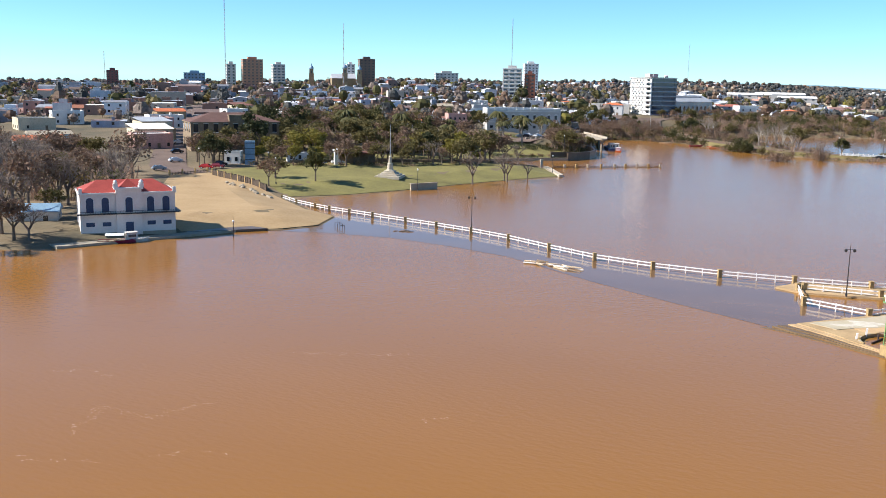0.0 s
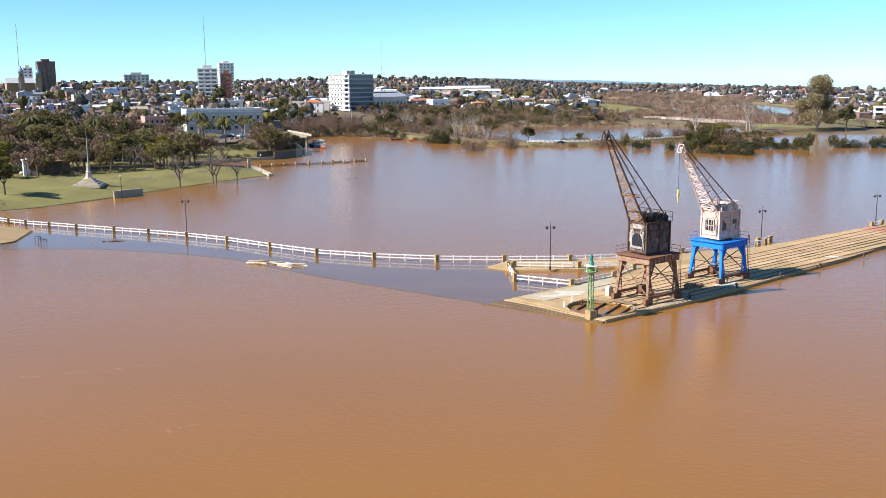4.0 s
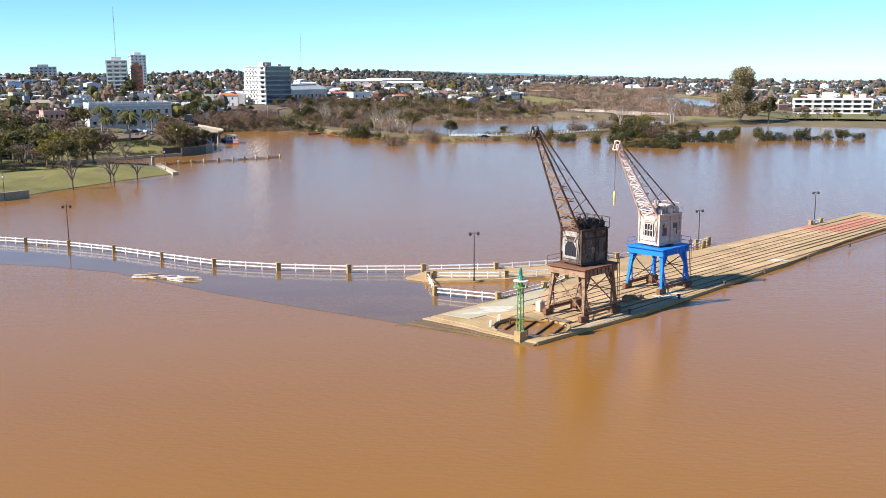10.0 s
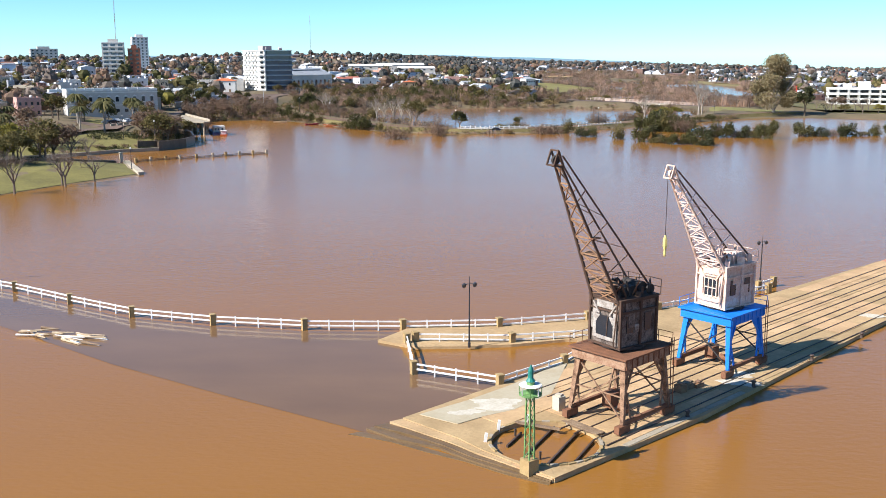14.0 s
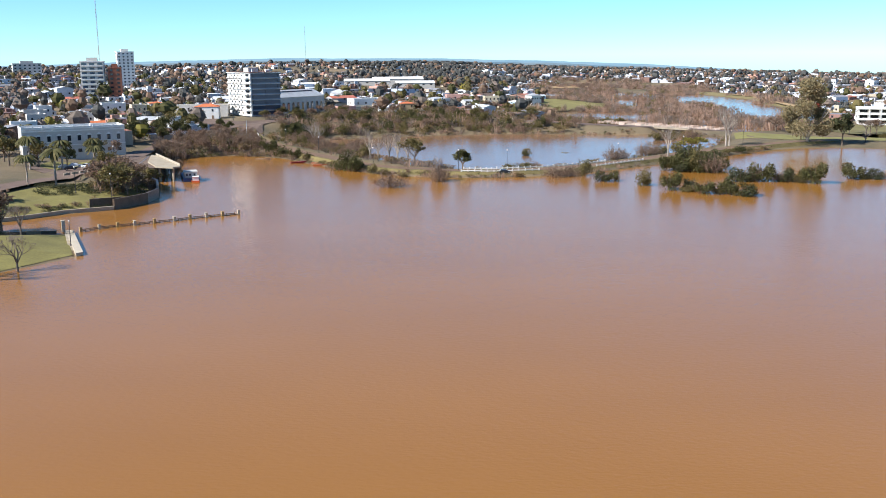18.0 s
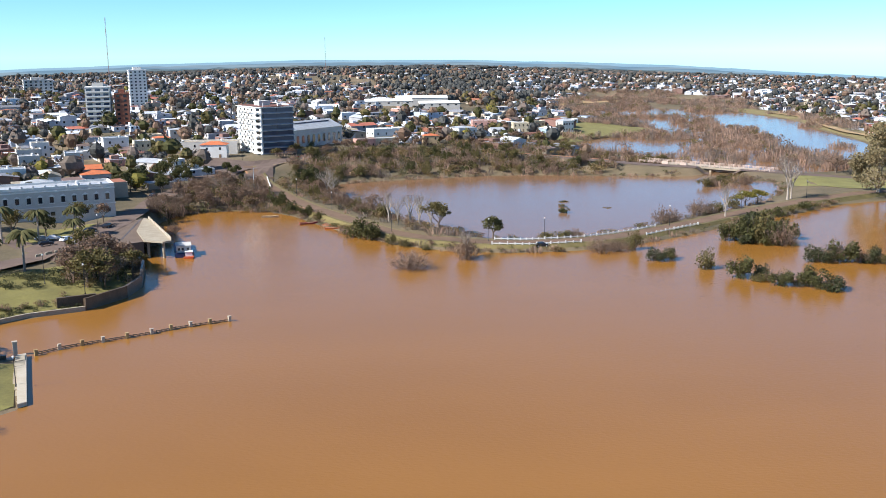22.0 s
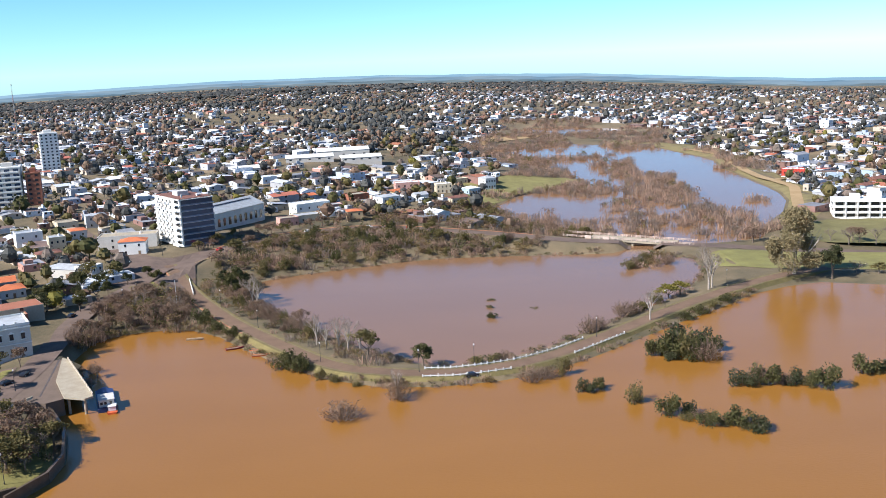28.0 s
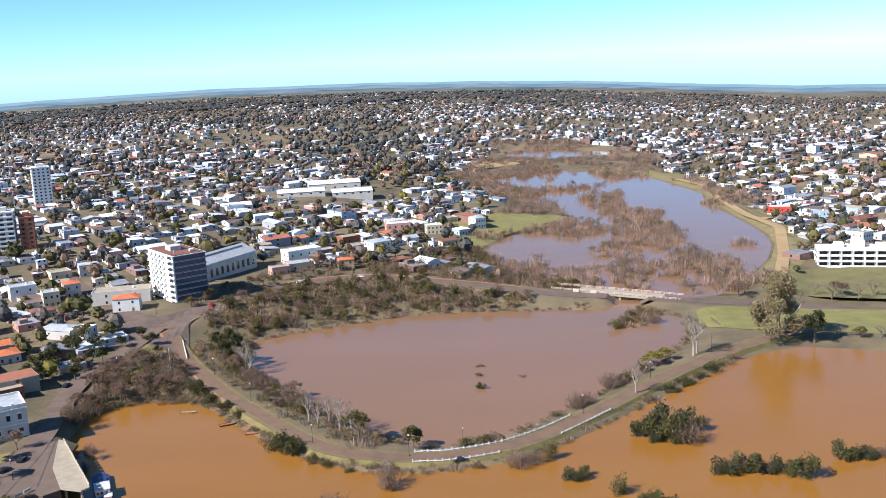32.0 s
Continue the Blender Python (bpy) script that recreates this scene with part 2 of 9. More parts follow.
DIRT = surface("pale_earth", (0.41, 0.285, 0.15), (0.29, 0.19, 0.09), 0.95, 9.0, 0.4, fine=16)
RED_PATH = surface("red_earth_path", (0.42, 0.19, 0.10), (0.32, 0.15, 0.08), 0.95, 5.0, 0.3)
GRASS_MAT = surface("grass", (0.23, 0.20, 0.062), (0.115, 0.10, 0.036), 0.95, 9.0, 0.5, fine=14, stain=0.35)
BARK = surface("bark", (0.20, 0.15, 0.11), (0.09, 0.065, 0.05), 0.95, 0.6, 0.5)
PALE_BARK = surface("pale_bark", (0.42, 0.36, 0.30), (0.25, 0.2, 0.16), 0.95, 0.6, 0.4)


def foliage(name, color, vary=0.2):
    m = surface(name, color, tuple(c * 0.5 for c in color), 0.75, 2.5, 0.0, fine=4, stain=0.5, island=vary, spec=0.2)
    t = m.node_tree
    b, out = t.nodes["Principled BSDF"], t.nodes["Material Output"]
    tr, mx = t.nodes.new("ShaderNodeBsdfTranslucent"), t.nodes.new("ShaderNodeMixShader")
    t.links.new(b.inputs["Base Color"].links[0].from_socket, tr.inputs["Color"])
    mx.inputs[0].default_value = 0.28
    t.links.new(b.outputs[0], mx.inputs[1])
    t.links.new(tr.outputs[0], mx.inputs[2])
    t.links.new(mx.outputs[0], out.inputs["Surface"])
    return m


LEAF_GREEN = foliage("leaf_green", (0.118, 0.110, 0.040))
LEAF_DARK = foliage("leaf_dark", (0.076, 0.080, 0.035))
LEAF_OLIVE = foliage("leaf_olive", (0.185, 0.150, 0.056))
LEAF_YELLOW = foliage("leaf_yellow", (0.28, 0.235, 0.05))
TWIG_BROWN = foliage("twig_brown", (0.275, 0.180, 0.122))
TWIG_MARSH = foliage("twig_marsh", (0.47, 0.315, 0.225))
LEAF_SCRUB = foliage("leaf_scrub", (0.25, 0.175, 0.075))
# greyed and cooled: distance haze is mixed into this leaf colour
LEAF_HAZED = foliage("leaf_hazed", (0.118, 0.116, 0.106))
TWIG_GREY = foliage("twig_grey", (0.275, 0.215, 0.175))
LEAF_EUC = foliage("leaf_eucalyptus", (0.33, 0.265, 0.14))

# ---- muddy flood water ----
WATER = bpy.data.materials.new("muddy_water")
WATER.use_nodes = True
_t = WATER.node_tree
_b = _t.nodes["Principled BSDF"]
_p = _t.nodes.new("ShaderNodeNewGeometry").outputs["Position"]
_n1 = _t.nodes.new("ShaderNodeTexNoise")
_n1.inputs["Scale"].default_value, _n1.inputs["Detail"].default_value = 0.012, 5
_map = _t.nodes.new("ShaderNodeMapping")
_map.inputs["Scale"].default_value = (1.0, 2.2, 1.0)
_t.links.new(_p, _map.inputs["Vector"])
_t.links.new(_map.outputs[0], _n1.inputs["Vector"])
_c = _t.nodes.new("ShaderNodeMix")
_c.data_type = "RGBA"
_c.inputs[6].default_value, _c.inputs[7].default_value = (0.235, 0.102, 0.017, 1), (0.290, 0.130, 0.026, 1)
_t.links.new(_n1.outputs["Fac"], _c.inputs[0])
_t.links.new(_c.outputs[2], _b.inputs["Base Color"])
_b.inputs["Roughness"].default_value = 0.16
_b.inputs["IOR"].default_value = 1.33
_b.inputs["Specular IOR Level"].default_value = 0.5
_w = _t.nodes.new("ShaderNodeTexNoise")
_w.inputs["Scale"].default_value, _w.inputs["Detail"].default_value = 0.9, 4
_t.links.new(_map.outputs[0], _w.inputs["Vector"])
_bp = _t.nodes.new("ShaderNodeBump")
_bp.inputs["Strength"].default_value, _bp.inputs["Distance"].default_value = 0.15, 0.25
_t.links.new(_w.outputs["Fac"], _bp.inputs["Height"])
_t.links.new(_bp.outputs[0], _b.inputs["Normal"])

SHALLOW = WATER.copy()
SHALLOW.name = "shallow_water"
SHALLOW.node_tree.nodes["Principled BSDF"].inputs["Roughness"].default_value = 0.05
for n in SHALLOW.node_tree.nodes:
    if n.type == "BUMP":
        n.inputs["Strength"].default_value = 0.05
    if n.type == "MIX":
        n.inputs[6].default_value, n.inputs[7].default_value = (0.13, 0.075, 0.04, 1), (0.22, 0.125, 0.06, 1)
    if n.type == "TEX_NOISE" and n.inputs["Scale"].default_value < 0.1:
        n.inputs["Scale"].default_value = 0.07
CALM = WATER.copy()
CALM.name = "calm_marsh_water"
CALM.node_tree.nodes["Principled BSDF"].inputs["Roughness"].default_value = 0.1
for n in CALM.node_tree.nodes:
    if n.type == "BUMP":
        n.inputs["Strength"].default_value = 0.08
    if n.type == "MIX":
        n.inputs[6].default_value, n.inputs[7].default_value = (0.20, 0.105, 0.045, 1), (0.26, 0.135, 0.055, 1)

LAGOON_WATER = WATER.copy()
LAGOON_WATER.name = "lagoon_water"
LAGOON_WATER.node_tree.nodes["Principled BSDF"].inputs["Roughness"].default_value = 0.12
for n in LAGOON_WATER.node_tree.nodes:
    if n.type == "BUMP":
        n.inputs["Strength"].default_value = 0.1
    if n.type == "MIX":
        n.inputs[6].default_value, n.inputs[7].default_value = (0.20, 0.108, 0.055, 1), (0.25, 0.135, 0.068, 1)

# ---- plan of land and water ----
RIVER = [(-3000, -700), (-420, 20), (-200, 112), (-137, 139), (-121.5, 150.5), (-106.7, 181.5), (-99.6, 186.6), (-96.5, 194), (-100, 207.5), (-110.5, 213.7),
         (-125, 227.5), (-126, 231), (-117.5, 242.2), (-109.6, 258.9), (-101.9, 280.1), (-92.7, 302.6), (-81.5, 321), (-93.5, 347), (-104, 346), (-122, 350),
         (-127, 358), (-116.5, 367.5), (-107.3, 379), (-96.4, 386), (-91.9, 408.6), (-98, 428), (-110, 447), (-121.7, 501.3), (-121.1, 519.3), (-117.4, 527.6),
         (-108.2, 532.9), (-93.7, 535.5), (-84.1, 531.4), (-72.9, 521), (-61.6, 504), (-48.1, 486.6), (-30, 467), (-12, 456.5), (5, 454.5), (22, 456.5), (38, 462),
         (56.5, 476.5), (75.5, 494), (95, 512), (116, 530), (132.8, 546), (150, 555), (165, 559), (182, 552), (205, 540), (330, 470), (520, 400), (900, 260), (2600, -400),
         (2600, -3000), (-3000, -3000)]
LAGOON = [(-76.8, 598), (-73, 612), (-55.3, 622.6), (-34.2, 630.4), (-9.6, 640), (10.2, 644), (35.7, 643), (56.8, 640), (78, 638), (92, 639), (100, 641), (108, 656),
          (124, 648), (114.6, 628.6), (129.4, 614.8), (125.8, 586.6), (112.1, 559.3), (94.8, 537.7), (77.5, 521.4), (64.6, 507.3), (55, 499), (41, 485), (26.5, 476.5), (9.4, 472), (-5.4, 478.7), (-17.3, 492),
          (-32.7, 513.3), (-49, 537), (-63, 557.5)]
WETLAND = [(97.4, 667), (112, 652), (124, 646), (136, 644), (177.6, 655), (188, 686), (215, 729), (232, 768), (240, 801), (243, 835), (245, 885), (249, 957), (260, 1011),
           (250, 1075), (240, 1150), (205, 1190), (145, 1242), (79, 1201), (60, 1149), (79.5, 1070), (98, 1000), (118, 948), (129, 909), (100, 876), (70, 845),
           (48.4, 798), (51, 750), (74, 695)]
POOL = [(118, 1420), (144, 1476), (200, 1472), (250, 1416), (266, 1364), (236, 1316), (172, 1332), (126, 1362)]
CAUSEWAY = [(-118, 624), (-113, 615), (-92.6, 571.7), (-71.2, 532.7), (-52.1, 504.5), (-35.7, 482.1), (-23.5, 469.3), (-8.7, 463.8), (5.4, 461.8), (21.4, 463.8), (36.2, 469.5),
            (51.1, 481.5), (70.4, 499.5), (89.3, 518), (109.6, 536), (134.2, 555), (154.3, 567), (175, 574)]
AVENUE = [(-200, 735, 12), (-160, 672, 8.5), (-128, 630, 5.6), (-116.3, 616, 5), (-106, 634, 7.6), (-92, 666, 8), (-73.5, 690, 7), (-51, 705.5, 6.5), (-26.5, 711.5, 6), (-7, 706, 5.5), (39, 681, 4.5), (74.8, 656.5, 3.8),
          (96.5, 649, 3.3), (137, 639, 1.6), (178, 631, -1), (228, 617, -3), (330, 570, -3.5), (600, 450, -3)]
SHORE_STREET = [(-160, 330), (-140, 385), (-124, 442), (-124.5, 477), (-128, 508), (-133.6, 533), (-133, 560), (-124, 592), (-118, 618)]
FENCE = [(-125.6, 227.4), (-117.9, 221.5), (-110.1, 217), (-105, 214.6), (-98.6, 212.3), (-91.5, 209.8), (-82, 206.5), (-73.6, 203.6), (-64.5, 200), (-55, 195.3), (-45, 188.9),
         (-35.1, 183.0), (-24.5, 179.7), (-13.6, 178.0), (-2.4, 178.0), (8.5, 179.0), (18.9, 182.1), (27.9, 186.4), (36.2, 191.5), (44.2, 196.8)]


def inside(poly, x, y):
    """For arrays x and y: which points lie in the outline."""
    hit = np.zeros(x.shape, bool)
    n = len(poly)
    for i in range(n):
        (x0, y0), (x1, y1) = poly[i], poly[(i + 1) % n]
        if y0 == y1:
            continue
        cross = (y0 > y) != (y1 > y)
        hit ^= cross & (x < (x1 - x0) * (y - y0) / (y1 - y0) + x0)
    return hit


def away(line, x, y, closed=False):
    """The distance of points from a line of corners."""
    best = np.full(x.shape, 1e9)
    pairs = list(zip(line, line[1:])) + ([(line[-1], line[0])] if closed else [])
    for (x0, y0), (x1, y1) in pairs:
        dx, dy = x1 - x0, y1 - y0
        k = np.clip(((x - x0) * dx + (y - y0) * dy) / (dx * dx + dy * dy + 1e-9), 0, 1)
        best = np.minimum(best, np.hypot(x - x0 - k * dx, y - y0 - k * dy))
    return best


def smooth(a, b, v):
    k = np.clip((v - a) / (b - a), 0, 1)
    return k * k * (3 - 2 * k)


CTRL = [(-117, 655, 9.5), (-97, 560, 3), (-131, 493, 5.7), (-100, 445, 5), (-100, 988, 17), (-314, 1037, 14), (-260, 808, 14), (-40, 720, 6.5), (77, 668, 3), (138, 640, 1),
        (160, 585, 0.6), (210, 650, -3), (302, 939, -6), (280, 1200, 0), (-192, 3100, 38), (-208, 296, 4), (-220, 310, 5), (-400, 500, 10), (-550, 860, 17), (-730, 853, 11), (-450, 1130, 22),
        (-200, 420, 8), (-160, 300, 3), (-170, 250, 2.2), (-100, 300, 2), (-110, 390, 3.5), (0, 1000, 9), (0, 800, 6), (150, 1400, 4), (0, 1500, 12), (400, 700, -5), (500, 1500, 2), (-300, 1800, 28),
        (300, 2500, 14), (-800, 2000, 25), (-150, 180, 1.5), (-250, 200, 3), (-400, 250, 6), (700, 600, -3)]
RIM_AZ = [-60, -22, -16, -10, -4, 2, 11, 20, 26, 35, 45, 80]
RIM_Z = [-90, -62, -34, -2, 17, 31, 38, 26, 14, -15, -40, -60]


def ground_z(x, y):
    """The height of the land (and of the river bed) at arrays of places."""
    x, y = np.asarray(x, float), np.asarray(y, float)
    sd = np.full(x.shape, 1e9)
    for poly in (RIVER, LAGOON, WETLAND, POOL):
        d = away(poly, x, y, True)
        sd = np.minimum(sd, np.where(inside(poly, x, y), -d, d))
    bank = np.clip(0.15 + sd * 0.16, -2.5, 2.2)
    den, num = np.zeros(x.shape), np.zeros(x.shape)
    for cx, cy, cz in CTRL:
        k = 1.0 / ((x - cx) ** 2 + (y - cy) ** 2 + 900.0) ** 1.5
        den += k
        num += k * cz
    hill = num / den - 2.2
    z = bank + np.where(sd > 0, hill * smooth(8, 45, sd), 0)
    ax = np.array([p[0] for p in AVENUE])
    d = away([p[:2] for p in AVENUE], x, y)
    near = d < 30
    if near.any() and (x > -125).any():
        dam = np.interp(x, ax[3:], [p[2] for p in AVENUE[3:]])
        k = smooth(16, 6, d) * smooth(-132, -100, x) * ((y > 600) & (x < 300)) * (~inside(LAGOON, x, y)) * (~inside(WETLAND, x, y))
        z = z * (1 - k) + (dam - 0.15) * k
    dt = away([(-123, 440), (-125, 470), (-127, 500)], x, y)
    k = smooth(17, 9, dt) * ~inside(RIVER, x, y)
    z = np.where(z < 4.85, z * (1 - k) + 4.85 * k, z)
    r = np.hypot(x, y)
    az = np.degrees(np.arctan2(-x, y))
    rim = np.interp(az, RIM_AZ, RIM_Z) - 34
    far = smooth(1600, 4500, r) * (y > 0)
    return z * (1 - far) + rim * far


def gz(x, y):
    return float(ground_z(np.array([x]), np.array([y]))[0])


def spread(lo, hi, a, b, step, grow):
    """Places from lo to hi, step apart between a and b and ever wider beyond."""
    mid = list(np.arange(a, b + 0.1, step))
    out, s, v = [], step, mid[-1]
    while v < hi:
        s *= grow
        v += s
        out.append(min(v, hi))
    back, s, v = [], step, mid[0]
    while v > lo:
        s *= grow
        v -= s
        back.append(max(v, lo))
    return np.array(back[::-1] + mid + out)


gx, gy = spread(-4600, 4600, -250, 320, 5, 1.12), spread(-2500, 4600, 110, 780, 5, 1.1)
X, Y = np.meshgrid(gx, gy)
Z = ground_z(X, Y)
nx, ny = len(gx), len(gy)
idx = np.arange(nx * ny).reshape(ny, nx)
faces = np.stack([idx[:-1, :-1], idx[:-1, 1:], idx[1:, 1:], idx[1:, :-1]], -1).reshape(-1, 4)
me = bpy.data.meshes.new("ground")
me.from_pydata(np.stack([X, Y, Z], -1).reshape(-1, 3).tolist(), [], faces.tolist())
me.polygons.foreach_set("use_smooth", [True] * len(me.polygons))

SOIL = bpy.data.materials.new("town_soil")
SOIL.use_nodes = True
t = SOIL.node_tree
pos = t.nodes.new("ShaderNodeNewGeometry").outputs["Position"]


def soil_noise(scale, detail=5, rough=0.6):
    n = t.nodes.new("ShaderNodeTexNoise")
    n.inputs["Scale"].default_value, n.inputs["Detail"].default_value, n.inputs["Roughness"].default_value = scale, detail, rough
    t.links.new(pos, n.inputs["Vector"])
    return n.outputs["Fac"]


r1 = t.nodes.new("ShaderNodeValToRGB")
t.links.new(soil_noise(0.035, 8, 0.68), r1.inputs[0])
r1.color_ramp.elements[0].position, r1.color_ramp.elements[0].color = 0.32, (0.055, 0.045, 0.022, 1)
r1.color_ramp.elements[1].position, r1.color_ramp.elements[1].color = 0.72, (0.26, 0.17, 0.095, 1)
e = r1.color_ramp.elements.new(0.5)
e.color = (0.145, 0.10, 0.05, 1)
r2 = t.nodes.new("ShaderNodeValToRGB")
t.links.new(soil_noise(0.004, 4), r2.inputs[0])
r2.color_ramp.elements[0].position, r2.color_ramp.elements[0].color = 0.42, (0.075, 0.075, 0.04, 1)
r2.color_ramp.elements[1].position, r2.color_ramp.elements[1].color = 0.62, (0.26, 0.2, 0.12, 1)
mx = t.nodes.new("ShaderNodeMix")
mx.data_type = "RGBA"
mx.inputs[0].default_value = 0.35
t.links.new(r1.outputs[0], mx.inputs[6])
t.links.new(r2.outputs[0], mx.inputs[7])
t.links.new(mx.outputs[2], t.nodes["Principled BSDF"].inputs["Base Color"])
t.nodes["Principled BSDF"].inputs["Roughness"].default_value = 0.95
bp = t.nodes.new("ShaderNodeBump")
bp.inputs["Strength"].default_value, bp.inputs["Distance"].default_value = 0.6, 0.6
t.links.new(soil_noise(0.5, 4), bp.inputs["Height"])
t.links.new(bp.outputs[0], t.nodes["Principled BSDF"].inputs["Normal"])
me.materials.append(SOIL)
tagged(new("ground", me), "rolling town ground of brown soil and dry winter grass", "ground", kind="structure")

for name, outline, label in (("river_water", RIVER, "brown muddy flood water of the wide river"), ("lagoon_water", LAGOON, "brown still flood water of the lagoon"),
                             ("marsh_water", WETLAND, "flood water over the marsh, mirroring the sky"), ("pool_water", POOL, "far flood pool mirroring the sky")):
    s = Shape().poly([(p[0], p[1], 0.0) for p in outline])
    me = s.mesh(name, CALM if name in ("marsh_water", "pool_water") else (LAGOON_WATER if name == "lagoon_water" else WATER))
    if me.polygons[0].normal.z < 0:
        me.flip_normals()
    tagged(new(name, me), label, "water", kind="structure")


def drape(name, poly, material, lift, step, label, category, thick=0.0):
    """A patch of another surface that follows the ground inside an outline."""
    bm = bmesh.new()
    vs = [bm.verts.new((p[0], p[1], 0)) for p in poly]
    bm.faces.new(vs)
    xs = [p[0] for p in poly]
    ys = [p[1] for p in poly]
    for axis, lo, hi in ((Vector((1, 0, 0)), min(xs), max(xs)), (Vector((0, 1, 0)), min(ys), max(ys))):
        v = lo + step
        while v < hi:
            geom = bm.verts[:] + bm.edges[:] + bm.faces[:]
            bmesh.ops.bisect_plane(bm, geom=geom, plane_co=axis * v, plane_no=axis)
            v += step
    co = np.array([v.co[:] for v in bm.verts])
    z = ground_z(co[:, 0], co[:, 1])
    for v, h in zip(bm.verts, z):
        v.co.z = max(h, -0.6) + lift
    bmesh.ops.recalc_face_normals(bm, faces=bm.faces)
    me = bpy.data.meshes.new(name)
    bm.to_mesh(me)
    bm.free()
    if sum(p.normal.z for p in me.polygons) < 0:
        me.flip_normals()
    me.materials.append(material)
    return tagged(new(name, me), label, category, kind="structure")


def ribbon(line, width, lift, floor=-9.0, step=4.0):
    """A strip along a line of corners, laid on the ground."""
    pts = []
    for (x0, y0), (x1, y1) in zip([q[:2] for q in line], [q[:2] for q in line[1:]]):
        n = max(1, int(math.hypot(x1 - x0, y1 - y0) / step))
        pts += [(x0 + (x1 - x0) * k / n, y0 + (y1 - y0) * k / n) for k in range(n)]
    pts.append(line[-1])
    p = np.array([q[:2] for q in pts])
    for _ in range(3):
        p[1:-1] = (p[:-2] + 2 * p[1:-1] + p[2:]) / 4
    d = np.gradient(p, axis=0)
    d /= np.linalg.norm(d, axis=1, keepdims=True) + 1e-9
    nrm = np.stack([-d[:, 1], d[:, 0]], 1)
    s = Shape()
    rows = []
    for k in (-0.5, -0.17, 0.17, 0.5):
        q = p + nrm * width * k
        rows.append(np.c_[q, np.maximum(ground_z(q[:, 0], q[:, 1]), floor) + lift])
    zc = np.maximum.reduce([r[:, 2] for r in rows])
    for r in rows:
        r[:, 2] = zc
    n = len(p)
    for r in rows:
        s.v += [tuple(q) for q in r]
    for j in range(3):
        s.f += [(j * n + i, (j + 1) * n + i, (j + 1) * n + i + 1, j * n + i + 1) for i in range(n - 1)]
    s.f = [f[::-1] for f in s.f]
    return s, np.c_[p, zc], nrm

# ---- quay and drowned promenade ----
QUAY = [(-0.5, 150.2), (4.2, 146.0), (6.2, 143.6), (11.4, 138.6), (25.1, 151.3), (34.9, 162.0), (53.3, 182.0), (69.5, 201.2), (92, 224.8), (87.4, 235.8), (70.6, 219.4), (42, 193.0), (28, 187.2), (19.5, 184.2),
        (15.5, 168.2), (8.2, 159.2)]
QX, QY = Vector((0.7071, 0.7071)), Vector((-0.7071, 0.7071))      # along the quay, and towards its inner side
PIT_C, PIT_R = Vector((11.2, 145.2)), 4.3


def along(a, b, z=0.42):
    """A place a metres along the quay from its tip and b metres in from its outer edge."""
    p = Vector((11.2, 138.0)) + QX * a + QY * b
    return (p.x, p.y, z)


ring = [(PIT_C.x + PIT_R * math.cos(2 * math.pi * i / 40), PIT_C.y + PIT_R * math.sin(2 * math.pi * i / 40)) for i in range(40)]
body = QUAY[:4] + [ring[(30 - i) % 40] for i in range(41)] + [(11.41, 138.61)] + QUAY[4:]      # outline with the round pit cut out
top_s = Shape().poly([(x, y, 0.42) for x, y in body])
for (x0, y0), (x1, y1) in zip(body, body[1:] + body[:1]):
    top_s.quad((x0, y0, -3.0), (x1, y1, -3.0), (x1, y1, 0.42), (x0, y0, 0.42))
quay = tagged(part("quay", top_s, QUAY_STONE), "long tan concrete quay standing just above the flood", "quay", kind="structure")

# slabs of the deck, each its own sheet with an open joint
slabs = []
rows_b = [(0.0, 0.55), (0.62, 2.3), (2.5, 7.1), (7.3, 9.6), (9.7, 12.6), (12.7, 15.6)]
mats = [CONCRETE, QUAY_STONE, QUAY_STONE, QUAY_STONE, QUAY_STONE, QUAY_STONE]
quay_np = QUAY
for ri, (b0, b1) in enumerate(rows_b):
    step = 5.2 if ri else 3.0
    k = 0
    while k * step < 122:
        a0, a1 = k * step + 0.03, (k + 1) * step - 0.03
        k += 1
        cs = [along(a0, b0), along(a1, b0), along(a1, b1), along(a0, b1)]
        xs, ys = np.array([c[0] for c in cs]), np.array([c[1] for c in cs])
        if not inside(quay_np, xs * 0.98 + xs.mean() * 0.02, ys * 0.98 + ys.mean() * 0.02).all():
            continue
        if min((Vector(c[:2]) - PIT_C).length for c in cs) < PIT_R + 0.2 or (Vector((xs.mean(), ys.mean())) - PIT_C).length < PIT_R:
            continue
        m = mats[ri]
        if a0 > 92:
            m = RED_SLAB if ri > 1 and a0 < 113 else QUAY_STONE
        lift = RND.uniform(0.0, 0.02)
        s = Shape().prism([c[:2] for c in cs], 0.42, 0.46 + lift)
        slab = part("slab", s, m, quay)
        slabs.append(slab)
